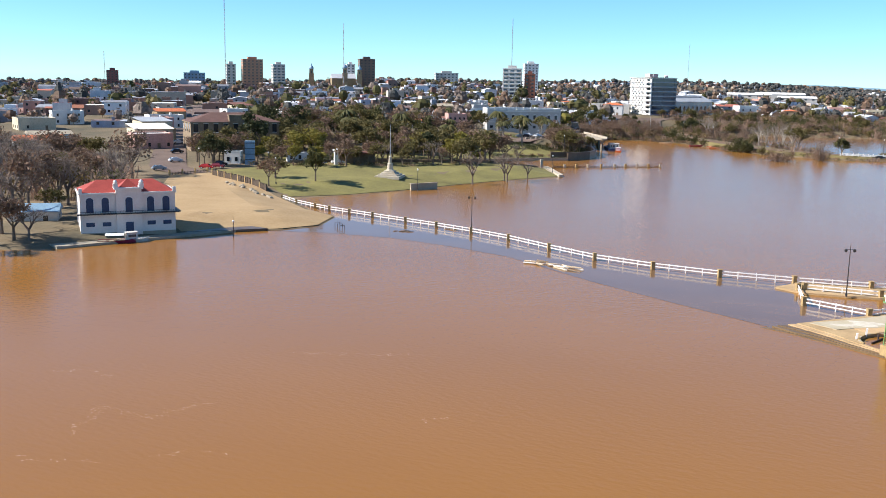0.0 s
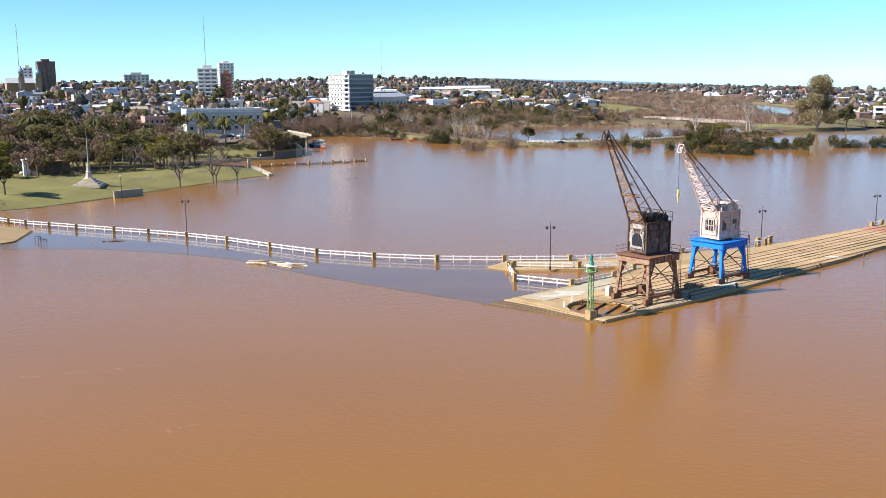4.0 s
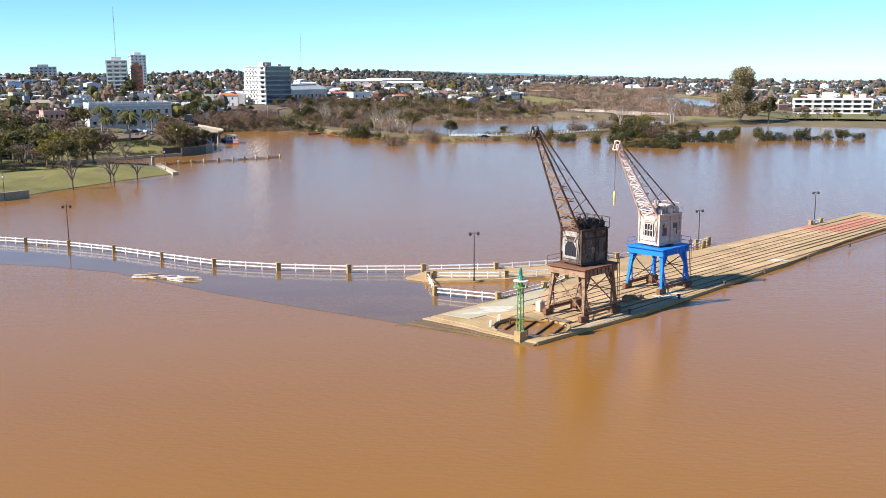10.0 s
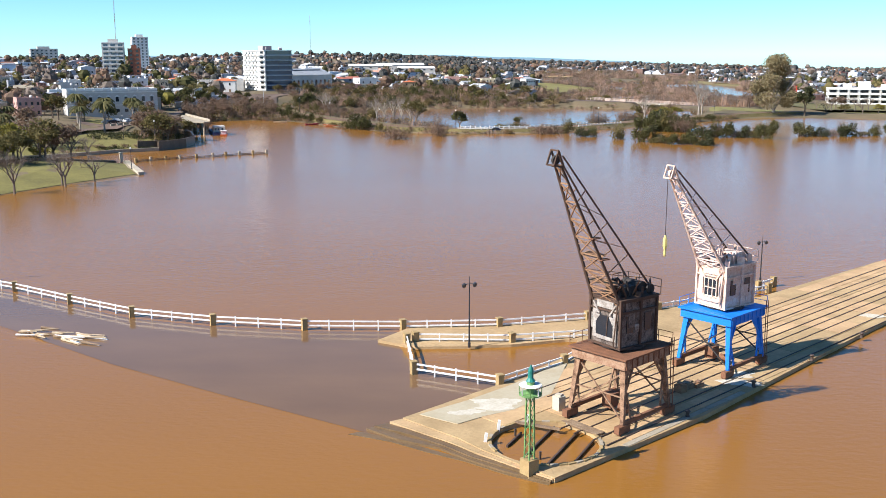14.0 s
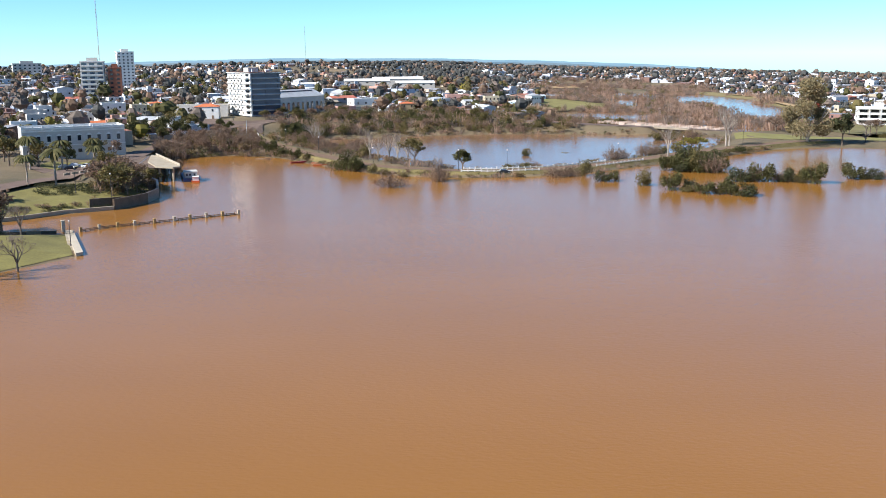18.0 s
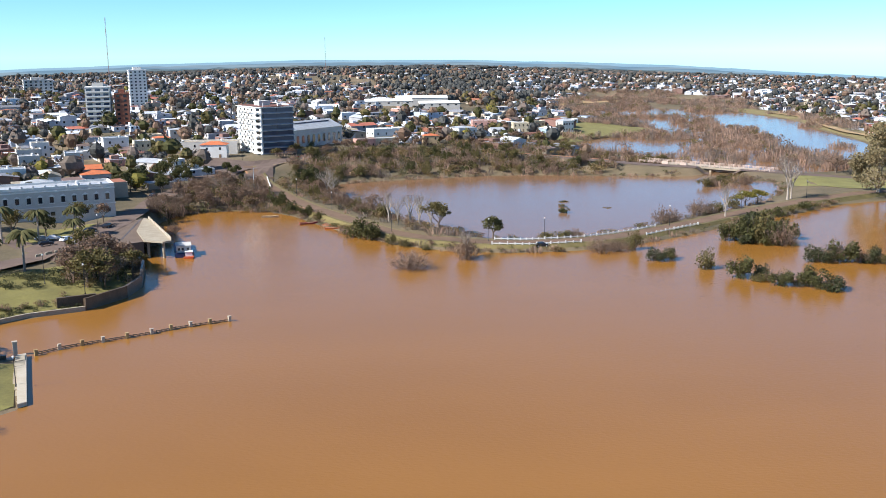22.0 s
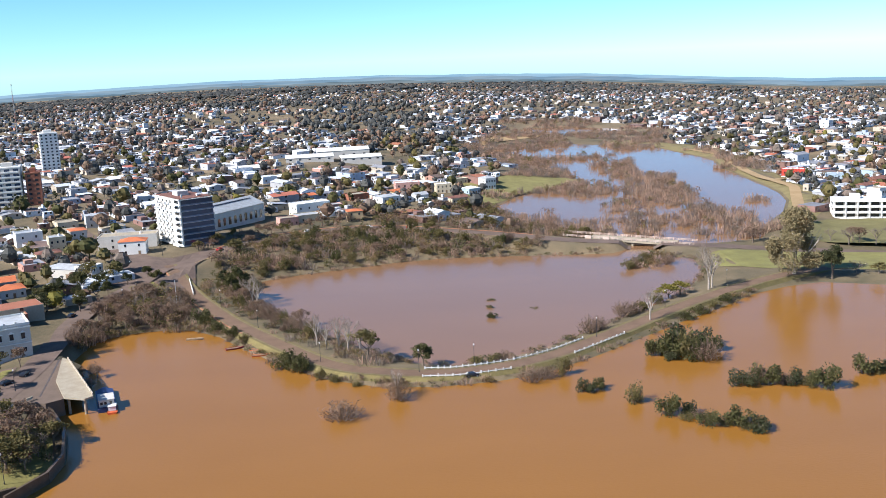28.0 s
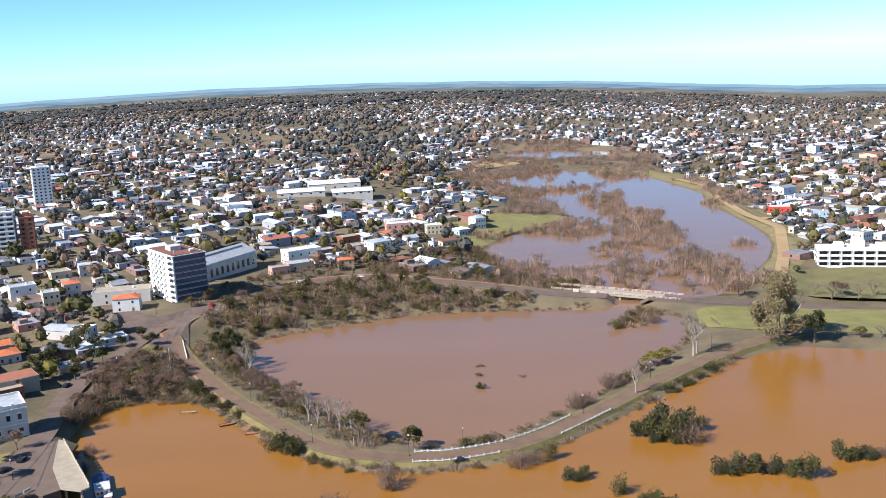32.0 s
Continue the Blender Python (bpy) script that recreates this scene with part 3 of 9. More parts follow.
# broad pale apron at the tip, with a chalky stain and a stepped foot that dips under the flood
apron = Shape().prism([(0.9, 150.9), (4.2, 148.8), (6.4, 150.6), (9.0, 152.2), (12.6, 156.4), (15.2, 166.5), (9.0, 158.6), (5.0, 154.4)], 0.42, 0.485)
tagged(part("apron", apron, APRON_STONE), "pale worn concrete apron at the quay tip", "pavement", kind="structure")
qr = random.Random(3)
for cx, cy, r, n in ((8.2, 153.6, 1.5, 3), (5.4, 151.6, 0.9, 2), (29.5, 160.2, 1.3, 2), (31.6, 162.4, 1.1, 2), (52.5, 184, 1.2, 2)):
    for _ in range(n):
        px, py = cx + qr.gauss(0, r * 0.5), cy + qr.gauss(0, r * 0.3)
        k = [r * qr.uniform(0.45, 1.0) for _ in range(14)]
        tagged(part("chalk_stain", Shape().prism([(px + 1.5 * k[i] * math.cos(i * 0.449), py + 0.8 * k[i] * math.sin(i * 0.449)) for i in range(14)], 0.46, 0.494 + 0.004 * _), CHALK), "whitish worn patch on the quay paving", "pavement", kind="structure")
edge = [(-0.5, 150.2), (1.6, 148.3), (4.2, 146.0), (6.2, 143.6), (8.6, 141.3), (11.3, 138.7)]
outw = [(-4.8, 147.4), (-1.6, 145.5), (2.0, 143.6), (4.6, 141.8), (7.6, 139.9), (10.9, 138.2)]
foot = thing("quay_foot", Matrix.Identity(4), "sloping tan stone foot of the quay, awash at its lower edge", "pavement", kind="structure")
for j, (f0, f1, m) in enumerate(((0.0, 0.3, QUAY_STONE), (0.31, 0.55, WET_SLAB), (0.56, 0.78, WET_SLAB), (0.79, 1.0, WET_SLAB))):
    for i in range(5):
        def pt(k, f):
            p, q = Vector(edge[k]), Vector(outw[k])
            return tuple(p.lerp(q, f * (0.82 + 0.18 * ((k * 7 + j * 3) % 5) / 4)))
        z = 0.34 - 0.1 * j + 0.02 * ((i * 3 + j) % 3)
        s = Shape().prism([pt(i, f0), pt(i, f1), pt(i + 1, f1), pt(i + 1, f0)], -1.2, z)
        part("step", s, m, foot)

# sunken pit of the turntable with its girders and a broken rim
pit = thing("turntable_pit", Matrix.Identity(4), "flooded round turntable pit with rusted girders", "turntable")
for i in range(40):
    if 22 < i < 29:
        continue
    t0, t1 = 2 * math.pi * i / 40, 2 * math.pi * (i + 0.94) / 40
    q = [(PIT_C.x + r * math.cos(t), PIT_C.y + r * math.sin(t)) for r, t in ((PIT_R, t0), (PIT_R + 0.3, t0), (PIT_R + 0.22, t1), (PIT_R, t1))]
    part("rim_stone", Shape().prism(q, 0.1, 0.5 + 0.06 * RND.random()), OLD_POST if i % 3 else CONCRETE, pit)
part("pit_water", Shape().prism(ring, -0.2, 0.1), WATER, pit, "brown water standing in the pit")
GD = Vector((0.42, 0.907))
GN = Vector((0.907, -0.42))
for k, f0, f1 in ((-2.6, -0.5, 0.4), (-0.6, -0.95, 0.9), (1.5, -0.95, 0.95), (3.2, -0.9, 0.9)):
    h = math.sqrt(PIT_R ** 2 - k * k) - 0.1
    a, b = PIT_C + GN * k + GD * h * f0, PIT_C + GN * k + GD * h * f1
    part("girder", Shape().beam((a.x, a.y, 0.2), (b.x, b.y, 0.24), 0.14, 0.2), RAIL_IRON, pit)
for p, q in (((9.0, 149.2), (12.6, 147.6)), ((13.0, 149.6), (15.6, 146.6)), ((13.6, 149.7), (16.0, 146.9))):
    part("plank", Shape().beam((*p, 0.52), (*q, 0.55), 0.4, 0.12), TIMBER, pit)
for x, y, h in ((6.4, 145.2, 0.75), (7.5, 147.6, 0.9), (9.9, 149.4, 0.7)):
    part("stump", Shape().beam((x, y, 0.3), (x + 0.12, y - 0.05, 0.4 + h), 0.24), WHITE_PAINT, pit)
for x, y in ((10.6, 142.6), (8.9, 147.2)):
    part("peg", Shape().rod((x, y, 0.0), (x, y, 0.75), 0.12, 6), RAIL_IRON, pit)

# crane and wagon rails let into the deck
for b in (1.25, 2.65, 4.55, 6.0, 7.2, 8.65, 10.2, 11.65, 13.6):
    s = Shape()
    s.beam(along(8 if b < 7 else 13, b, 0.485), along(117, b, 0.485), 0.11, 0.09)
    tagged(part("crane_rail", s, RAIL_IRON), "rusty rail let into the quay", "rail", kind="structure")
for a in (18, 29, 40.5, 52, 66, 81, 100):
    s = Shape().lathe(*along(a, 0.35)[:2], [(0.22, 0.42), (0.16, 0.6), (0.15, 0.82), (0.26, 0.92), (0.2, 1.03)], 10)
    tagged(part("bollard", s, RAIL_IRON), "rusty iron mooring bollard at the quay edge", "bollard", "bollards along the quay")

# drowned promenade: a shallow, smooth sheet of water over the paving
sh = [(-103, 183.2), (-90, 187), (-76, 187.5), (-62, 184), (-49.6, 179.2), (-30.8, 165), (-17.1, 156.2), (-5.9, 149.4), (-0.9, 146.2), (5.2, 143.6), (4.6, 146.6), (-0.4, 150.3), (8.2, 159.2), (7.6, 160.2), (-0.2, 164.2), (-2.4, 172),
      (-2.4, 177.4), (-13.6, 177.5), (-24.5, 179.2), (-35.1, 182.4), (-45, 188.4), (-55, 194.6), (-64.5, 199.4), (-73.6, 203), (-82, 206), (-91.5, 209.2), (-99, 211.6), (-99.3, 207), (-96, 195), (-99, 187.5)]
me = Shape().poly([(x, y, 0.02) for x, y in sh]).mesh("shallow_water", SHALLOW)
if me.polygons[0].normal.z < 0:
    me.flip_normals()
tagged(new("shallow_water", me), "smooth shallow flood water over the drowned promenade", "water", kind="structure")
spit = Shape().prism([(-4.8, 173.3), (-0.6, 170.9), (5.1, 171.3), (9.6, 172.0), (15.5, 174.0), (20.0, 174.0), (22, 183.6), (18.9, 182.8), (8.5, 179.6), (-1.5, 178.6)], -1.0, 0.3)
tagged(part("spit", spit, QUAY_STONE), "low tan paved spit awash in the flood", "pavement", kind="structure")


# ---- post and rail fence ----
def fence(name, pts, label, first=True):
    """Stout posts with two white rails and slim stanchions between."""
    ob = thing(name, Matrix.Identity(4), label, "fence")
    for x, y in pts:
        part("post", Shape().box(x, y, -0.6, 0.6, 0.6, 1.85, 0.5).box(x, y, 1.25, 0.68, 0.68, 0.1, 0.5), OLD_POST, ob, "stained concrete post")
    for (x0, y0), (x1, y1) in zip(pts, pts[1:]):
        sag = RND.uniform(-0.03, 0.03)
        for z in (0.55, 1.06):
            part("rail", Shape().beam((x0, y0, z + sag), (x1, y1, z), 0.12, 0.15), WHITE_PAINT, ob)
        n = 3 if math.hypot(x1 - x0, y1 - y0) > 8 else 2
        for k in range(1, n + 1):
            f = k / (n + 1)
            part("stanchion", Shape().box(x0 + (x1 - x0) * f, y0 + (y1 - y0) * f, -0.4, 0.14, 0.14, 1.62), WHITE_PAINT, ob)
    return ob


fence("promenade_fence", FENCE, "long white rail fence with stained posts standing in the flood")
fence("slip_fence", [(-1.6, 172.4), (-0.3, 162.9), (8.0, 159.1), (14.6, 165.4), (18.2, 171.5)], "white rail fence round the flooded slip")
fence("spit_fence", [(-0.7, 173.0), (9.7, 172.9), (18.8, 175.2)], "low white rail fence along the tan spit")
for x, y in ((44.6, 199.2), (71.6, 220.2)):
    fence("fence_bay", [(x - 1.4, y - 1.3), (x + 1.4, y + 1.3)], "short white rail bay standing alone on the quay edge")


# ---- lamp posts ----
def street_lamp(x, y, z, h, label, heads=2, turn=20.0, cap=WHITE_PAINT, group="lamp posts by the water"):
    ob = thing("street_lamp", at(x, y, z, turn), label, "street lamp", group)
    part("pole", Shape().lathe(0, 0, [(0.16, 0), (0.16, 0.5), (0.09, 0.6), (0.055, h)], 8), DARK_METAL, ob)
    for k in range(heads):
        sx = (k - (heads - 1) / 2) * 2
        part("arm", Shape().beam((0, 0, h - 0.1), (sx * 0.55, 0, h - 0.15), 0.06), DARK_METAL, ob)
        part("lantern", Shape().lathe(sx * 0.6, 0, [(0.08, h - 0.5), (0.2, h - 0.42), (0.24, h - 0.15), (0.1, h)], 8), cap, ob)
    part("spike", Shape().rod((0, 0, h), (0, 0, h + 0.7), 0.03, 5), DARK_METAL, ob)
    return ob


for x, y, z, h in ((5.1, 170.9, 0.3, 7.0), (45.0, 203.2, 0.1, 5.6), (72.2, 222.6, 0.1, 6.2), (-64.4, 199.9, -0.5, 8.0)):
    street_lamp(x, y, z, h, "dark iron twin lamp post standing at the flooded edge", cap=DARK_METAL)
red = thing("mooring_frame", at(97, 232, 0), "red steel mooring frame beyond the quay end", "frame")
for dx in (-0.8, 0.8):
    part("pile", Shape().rod((dx, 0, -2), (dx, 0, 6.2), 0.16), RED_ROOF, red)
for z in (2, 4, 6):
    part("crossbar", Shape().beam((-0.8, 0, z), (0.8, 0, z), 0.16), RED_ROOF, red)

# ---- green beacon ----
bc = thing("harbour_beacon", at(9.6, 139.9, 0.0, 40), "green lattice harbour beacon with a teal lantern", "beacon")
part("plinth", Shape().box(0, 0, 0.0, 1.0, 1.0, 1.35), OLD_POST, bc)
for dx in (-1, 1):
    for dy in (-1, 1):
        part("leg", Shape().beam((dx * 0.26, dy * 0.26, 1.3), (dx * 0.2, dy * 0.2, 6.3), 0.09), GREEN_STEEL, bc)
for k in range(7):
    z0, z1 = 1.4 + k * 0.7, 2.1 + k * 0.7
    r0, r1 = 0.26 - 0.012 * k * 0.7, 0.26 - 0.012 * (k + 1) * 0.7
    for n, (c, d) in enumerate((((-1, -1), (1, -1)), ((1, -1), (1, 1)), ((1, 1), (-1, 1)), ((-1, 1), (-1, -1)))):
        p, q = ((c[0] * r0, c[1] * r0, z0), (d[0] * r1, d[1] * r1, z1))
        part("lattice_bar", Shape().beam(p, q, 0.035), GREEN_STEEL, bc)
part("platform", Shape().lathe(0, 0, [(0.3, 6.2), (0.85, 6.3), (0.85, 6.4), (0.2, 6.42)], 12), GREEN_STEEL, bc)
for k in range(8):
    t = k * math.pi / 4
    part("baluster", Shape().rod((0.82 * math.cos(t), 0.82 * math.sin(t), 6.36), (0.82 * math.cos(t), 0.82 * math.sin(t), 7.05), 0.035, 5), GREEN_STEEL if k % 2 else WHITE_PAINT, bc)
part("hoop", Shape().lathe(0, 0, [(0.79, 7.0), (0.86, 7.05), (0.79, 7.1)], 16), WHITE_PAINT, bc)
part("lantern_house", Shape().lathe(0, 0, [(0.3, 6.42), (0.3, 7.3), (0.36, 7.35)], 10), GREEN_STEEL, bc)
part("lantern_cap", Shape().lathe(0, 0, [(0.36, 7.35), (0.2, 7.6), (0.2, 8.15), (0.12, 8.4), (0.03, 8.6)], 10), TEAL_STEEL, bc)


# ---- portal cranes ----
WORN_GREY = surface("worn_grey_paint", (0.44, 0.40, 0.36), (0.14, 0.1, 0.075), 0.75, 0.6, 0.3, fine=4, stain=0.35)
FADED_PINK = surface("faded_pink_paint", (0.78, 0.63, 0.57), (0.60, 0.36, 0.28), 0.7, 0.6, 0.2, fine=4, stain=0.4)
ORANGE_RUST = surface("orange_rusted_steel", (0.34, 0.20, 0.11), (0.14, 0.065, 0.035), 0.85, 0.8, 0.4, stain=0.5)


def crane(x, y, turn, tip, deck_z, colours, label, lamp):
    """A portal crane on four braced legs with a slewing cabin, a lattice jib, stays and winding gear. tip: its reach and height."""
    leg_m, deck_m, cab_m, jib_m, frame_m, fascia_m, lat_m, wind_m, panel_m = colours
    ob = thing("portal_crane", at(x, y, 0.46, 45), label, "crane")
    lx, ly = 3.2, 2.7
    hx, hy = 2.65, 2.3
    for sx in (-1, 1):
        for sy in (-1, 1):
            foot, head = (sx * lx, sy * ly, 0.75), (sx * hx, sy * hy, deck_z)
            leg = part("leg", Shape().beam(foot, head, 0.26, 0.32, w2=0.44), leg_m, ob)
            half = Vector(foot).lerp(Vector(head), 0.82)
            part("strut", Shape().beam((sx * (lx - 1.1), sy * ly, 0.85), half, 0.14), leg_m, leg)
            for f in (0.25, 0.45, 0.62):
                p, q = Vector(foot).lerp(Vector(head), f), Vector((sx * (lx - 1.1), sy * ly, 0.85)).lerp(half, f / 0.82)
                part("lacing", Shape().beam(p, q, 0.09), leg_m, leg)
            part("bogie", Shape().box(sx * lx, sy * ly, 0.12, 1.5, 0.5, 0.62).rod((sx * lx - 0.45, sy * ly - 0.2, 0.22), (sx * lx - 0.45, sy * ly + 0.2, 0.22), 0.24, 12)
                 .rod((sx * lx + 0.45, sy * ly - 0.2, 0.22), (sx * lx + 0.45, sy * ly + 0.2, 0.22), 0.24, 12), RUST, leg, "rusted wheel bogie")
            part("gusset", Shape().poly([(sx * hx, sy * hy, deck_z), (sx * hx * 0.5, sy * hy, deck_z), (sx * (hx + 0.14), sy * (hy + 0.1), deck_z - 1.3)]), leg_m, leg)
    for sy in (-1, 1):
        part("sill", Shape().beam((-lx, sy * ly, 0.85), (lx, sy * ly, 0.85), 0.28, 0.34), RUST, ob, "rusted sill beam")
    for sx in (-1, 1):
        part("brace", Shape().beam((sx * lx, -ly, 1.0), (sx * hx, hy, deck_z - 0.3), 0.11).beam((sx * lx, ly, 1.0), (sx * hx, -hy, deck_z - 0.3), 0.11)
             .beam((sx * (lx - 0.25), -ly + 0.15, 2.9), (sx * (lx - 0.25), ly - 0.15, 2.9), 0.1), BLACK_STEEL if leg_m is BLUE_STEEL else leg_m, ob, "crossed brace")
    for sy in (-1, 1):
        for sx in (-1, 1):
            part("knee", Shape().beam((sx * (lx - 0.25), sy * (ly - 0.15), 2.9), (sx * (hx - 1.2), sy * hy, deck_z - 0.05), 0.16), leg_m, ob)
    part("deck_girder", Shape().box(0, 0, deck_z, 6.3, 5.5, 0.85), fascia_m, ob, "deep streaked deck girder")
    part("deck", Shape().box(0, 0, deck_z + 0.85, 6.8, 5.9, 0.12), deck_m, ob, "flat portal deck")
    for k in range(9):
        part("rib", Shape().box(-3.0 + k * 0.75, -2.78, deck_z + 0.04, 0.1, 0.08, 0.8), deck_m, ob)
        part("rib", Shape().box(-3.0 + k * 0.75, 2.78, deck_z + 0.04, 0.1, 0.08, 0.8), deck_m, ob)
    part("motor_box", Shape().box(0.4, 1.2, 0.4, 1.2, 0.9, 1.2).rod((0.4, 0.2, 0.6), (0.4, -0.6, 0.6), 0.4, 10), RUST, ob, "rusted travel motor")
    part("ladder", Shape().beam((lx - 0.2, -ly - 0.35, 0.6), (lx - 0.4, -ly - 0.35, deck_z + 1.6), 0.06).beam((lx + 0.2, -ly - 0.35, 0.6), (lx, -ly - 0.35, deck_z + 1.6), 0.06), RUST, ob)
    for sx, sy, ex, ey in ((3.3, -2.85, 3.3, 2.85), (-3.3, 2.85, 3.3, 2.85)):
        rm = deck_m if leg_m is BLUE_STEEL else RUST
        for k in range(5):
            f = k / 4
            part("guard_post", Shape().rod((sx + (ex - sx) * f, sy + (ey - sy) * f, deck_z + 0.95), (sx + (ex - sx) * f, sy + (ey - sy) * f, deck_z + 1.95), 0.03, 5), rm, ob)
        for z in (1.45, 1.95):
            part("guard_rail", Shape().rod((sx, sy, deck_z + z), (ex, ey, deck_z + z), 0.03, 5), rm, ob)
    # slewing top, turned on the deck
    T = Matrix.Rotation(radians(turn - 45), 4, "Z")

    def top(name, s, m, par, lab="", smooth=False):
        s.v = [tuple(T @ Vector(p)) for p in s.v]
        return part(name, s, m, par, lab, smooth)

    z0, z1 = deck_z + 1.2, deck_z + 5.3
    top("slew_ring", Shape().lathe(0, 0, [(2.0, deck_z + 1.05), (2.0, deck_z + 1.3)], 24), BLACK_STEEL, ob)
    cx0, cx1, cy = -2.2, 2.0, 1.75
    body = Shape()
    body.box((cx0 + cx1) / 2, 0, z0, cx1 - cx0 - 0.2, 2 * cy - 0.2, z1 - z0)
    cab = top("cabin", body, cab_m, ob, "steel machinery cabin")
    s = Shape()
    for px in (cx0, -0.3, cx1):
        for sy in (-1, 1):
            s.beam((px, sy * cy, z0), (px, sy * cy, z1), 0.2)
    for z in (z0 + 0.1, z1 - 1.0, z1 - 0.1):
        for sy in (-1, 1):
            s.beam((cx0, sy * cy, z), (cx1, sy * cy, z), 0.16)
        for px in (cx0, cx1):
            s.beam((px, -cy, z), (px, cy, z), 0.16)
    s.beam((cx0, -cy, z0), (-0.3, -cy, z1), 0.1).beam((-0.3, -cy, z0), (cx1, -cy, z1), 0.1)
    top("cabin_frame", s, frame_m, cab)
    if lamp:
        w = top("front_window", Shape().box(cx1 + 0.0, 0.0, z0 + 0.95, 0.14, 1.5, 1.9), DARK_WINDOW, cab, "dark three-light cab window")
        for py in (-0.72, -0.25, 0.25, 0.72):
            top("glazing_bar", Shape().box(cx1 + 0.1, py, z0 + 0.95, 0.06, 0.09, 1.9), frame_m, w)
        for zb in (0.95, 1.9, 2.8):
            top("glazing_bar", Shape().box(cx1 + 0.1, 0, z0 + zb, 0.06, 1.5, 0.09), frame_m, w)
    else:
        w = top("front_window", Shape().prism([(cx1 - 0.02, -0.95), (cx1 + 0.1, -0.95), (cx1 + 0.1, 0.95), (cx1 - 0.02, 0.95)], z0 + 0.9, z0 + 2.6), DARK_WINDOW, cab, "gaping dark cab opening")
        for py in (-0.55, 0.55):
            top("haunch", Shape().poly([(cx1 + 0.12, py * 1.8, z0 + 2.62), (cx1 + 0.12, py * 0.9, z0 + 2.62), (cx1 + 0.12, py * 1.8, z0 + 1.9)]), panel_m, w)
        top("broken_bar", Shape().beam((cx1 + 0.12, 0.3, z0 + 0.9), (cx1 + 0.14, 0.42, z0 + 2.6), 0.07), frame_m, w)
    for px in (-1.25, 0.85):
        for sy in (-1, 1):
            top("side_window", Shape().box(px, sy * (cy - 0.08), z0 + 1.3, 0.75, 0.12, 1.5), DARK_WINDOW, cab)
    top("roof_plate", Shape().box((cx0 + cx1) / 2, 0, z1, cx1 - cx0 + 0.3, 2 * cy + 0.3, 0.12), frame_m, cab)
    # winding gear on the roof
    top("winch_drum", Shape().rod((-1.2, -1.0, z1 + 0.65), (-1.2, 1.0, z1 + 0.65), 0.5, 14), wind_m, cab)
    top("gear_wheel", Shape().rod((-0.4, -1.4, z1 + 0.6), (-0.4, -1.2, z1 + 0.6), 0.55, 16), wind_m, cab)
    top("gear_wheel", Shape().rod((-1.8, 1.2, z1 + 0.5), (-1.8, 1.4, z1 + 0.5), 0.42, 16), wind_m, cab)
    cr = random.Random(int(x))
    for k in range(26):
        p = Vector((cr.uniform(cx0 + 0.2, cx1 - 0.3), cr.uniform(-cy + 0.2, cy - 0.2), z1 + 0.1))
        kind = k % 4
        m = (wind_m, frame_m, RUST, lat_m)[cr.randrange(4)]
        if kind == 0:
            top("bracket", Shape().beam(p, p + Vector((cr.uniform(-0.8, 0.8), cr.uniform(-0.8, 0.8), cr.uniform(0.6, 1.6))), 0.12), m, cab)
        elif kind == 1:
            top("pipe", Shape().rod(p, p + Vector((0, 0, cr.uniform(0.5, 1.5))), 0.1, 7), m, cab)
        elif kind == 2:
            top("gearbox", Shape().box(p.x, p.y, p.z, cr.uniform(0.3, 0.8), cr.uniform(0.3, 0.7), cr.uniform(0.3, 0.8), cr.random()), m, cab)
        else:
            top("pulley", Shape().rod(p + Vector((0, 0, 0.5)), p + Vector((0, 0.15, 0.5)), cr.uniform(0.25, 0.4), 12), m, cab)
    # plates and battens on the cabin sides
    for k in range(16):
        side = k % 4
        w, hh = cr.uniform(0.5, 1.1), cr.uniform(0.5, 1.3)
        zz = cr.uniform(z0 + 0.1, z1 - hh - 0.1)
        m = (cab_m, panel_m, frame_m, cab_m)[cr.randrange(4)]
        if side < 2:
            top("plate", Shape().box(cr.uniform(cx0 + 0.7, cx1 - 0.7), (-1, 1)[side] * (cy - 0.04), zz, w, 0.07, hh), m, cab)
        elif side == 2:
            top("plate", Shape().box(cx1 - 0.04, cr.choice((-1.4, 1.4)), zz, 0.07, w * 0.7, hh), m, cab)
        else:
            top("plate", Shape().box(cx0 + 0.04, cr.uniform(-1.6, 1.6), zz, 0.07, w, hh), m, cab)
    for z in (z0 + 0.55, z0 + 3.25):
        top("front_panel", Shape().box(cx1 + 0.02, 0.0, z, 0.1, 1.9, 0.62), panel_m, cab, "pale front panel")
    for py in (-1.15, 1.15):
        top("front_panel", Shape().box(cx1 + 0.02, py, z0 + 0.6, 0.1, 0.4, 2.7), panel_m, cab)
        top("corner_brace", Shape().beam((cx1 + 0.1, py * 1.1, z0 + 3.7), (cx1 + 0.1, py * 0.55, z0 + 2.75), 0.14), panel_m, cab)
    top("sagging_pipe", Shape().rod((cx1 + 0.15, 1.5, z1 - 0.2), (cx1 + 0.3, 1.3, z0 + 0.3), 0.06, 6), frame_m, cab)
    top("engine_block", Shape().box(0.3, 0.6, z1 + 0.1, 1.2, 0.8, 0.8), wind_m, cab)
    for sx, sy, ex, ey in ((cx0 - 0.3, -1.85, cx0 - 0.3, 1.85), (cx0 - 0.3, -1.85, -0.6, -1.85)):
        for k in range(4):
            f = k / 3
            top("rail_post", Shape().rod((sx + (ex - sx) * f, sy + (ey - sy) * f, z1), (sx + (ex - sx) * f, sy + (ey - sy) * f, z1 + 1.3), 0.035, 5), frame_m, cab)
        for z in (0.65, 1.3):
            top("roof_rail", Shape().rod((sx, sy, z1 + z), (ex, ey, z1 + z), 0.035, 5), frame_m, cab)
    # lattice jib
    reach, th = tip
    tipp = Vector((reach, 0, th - 0.8))
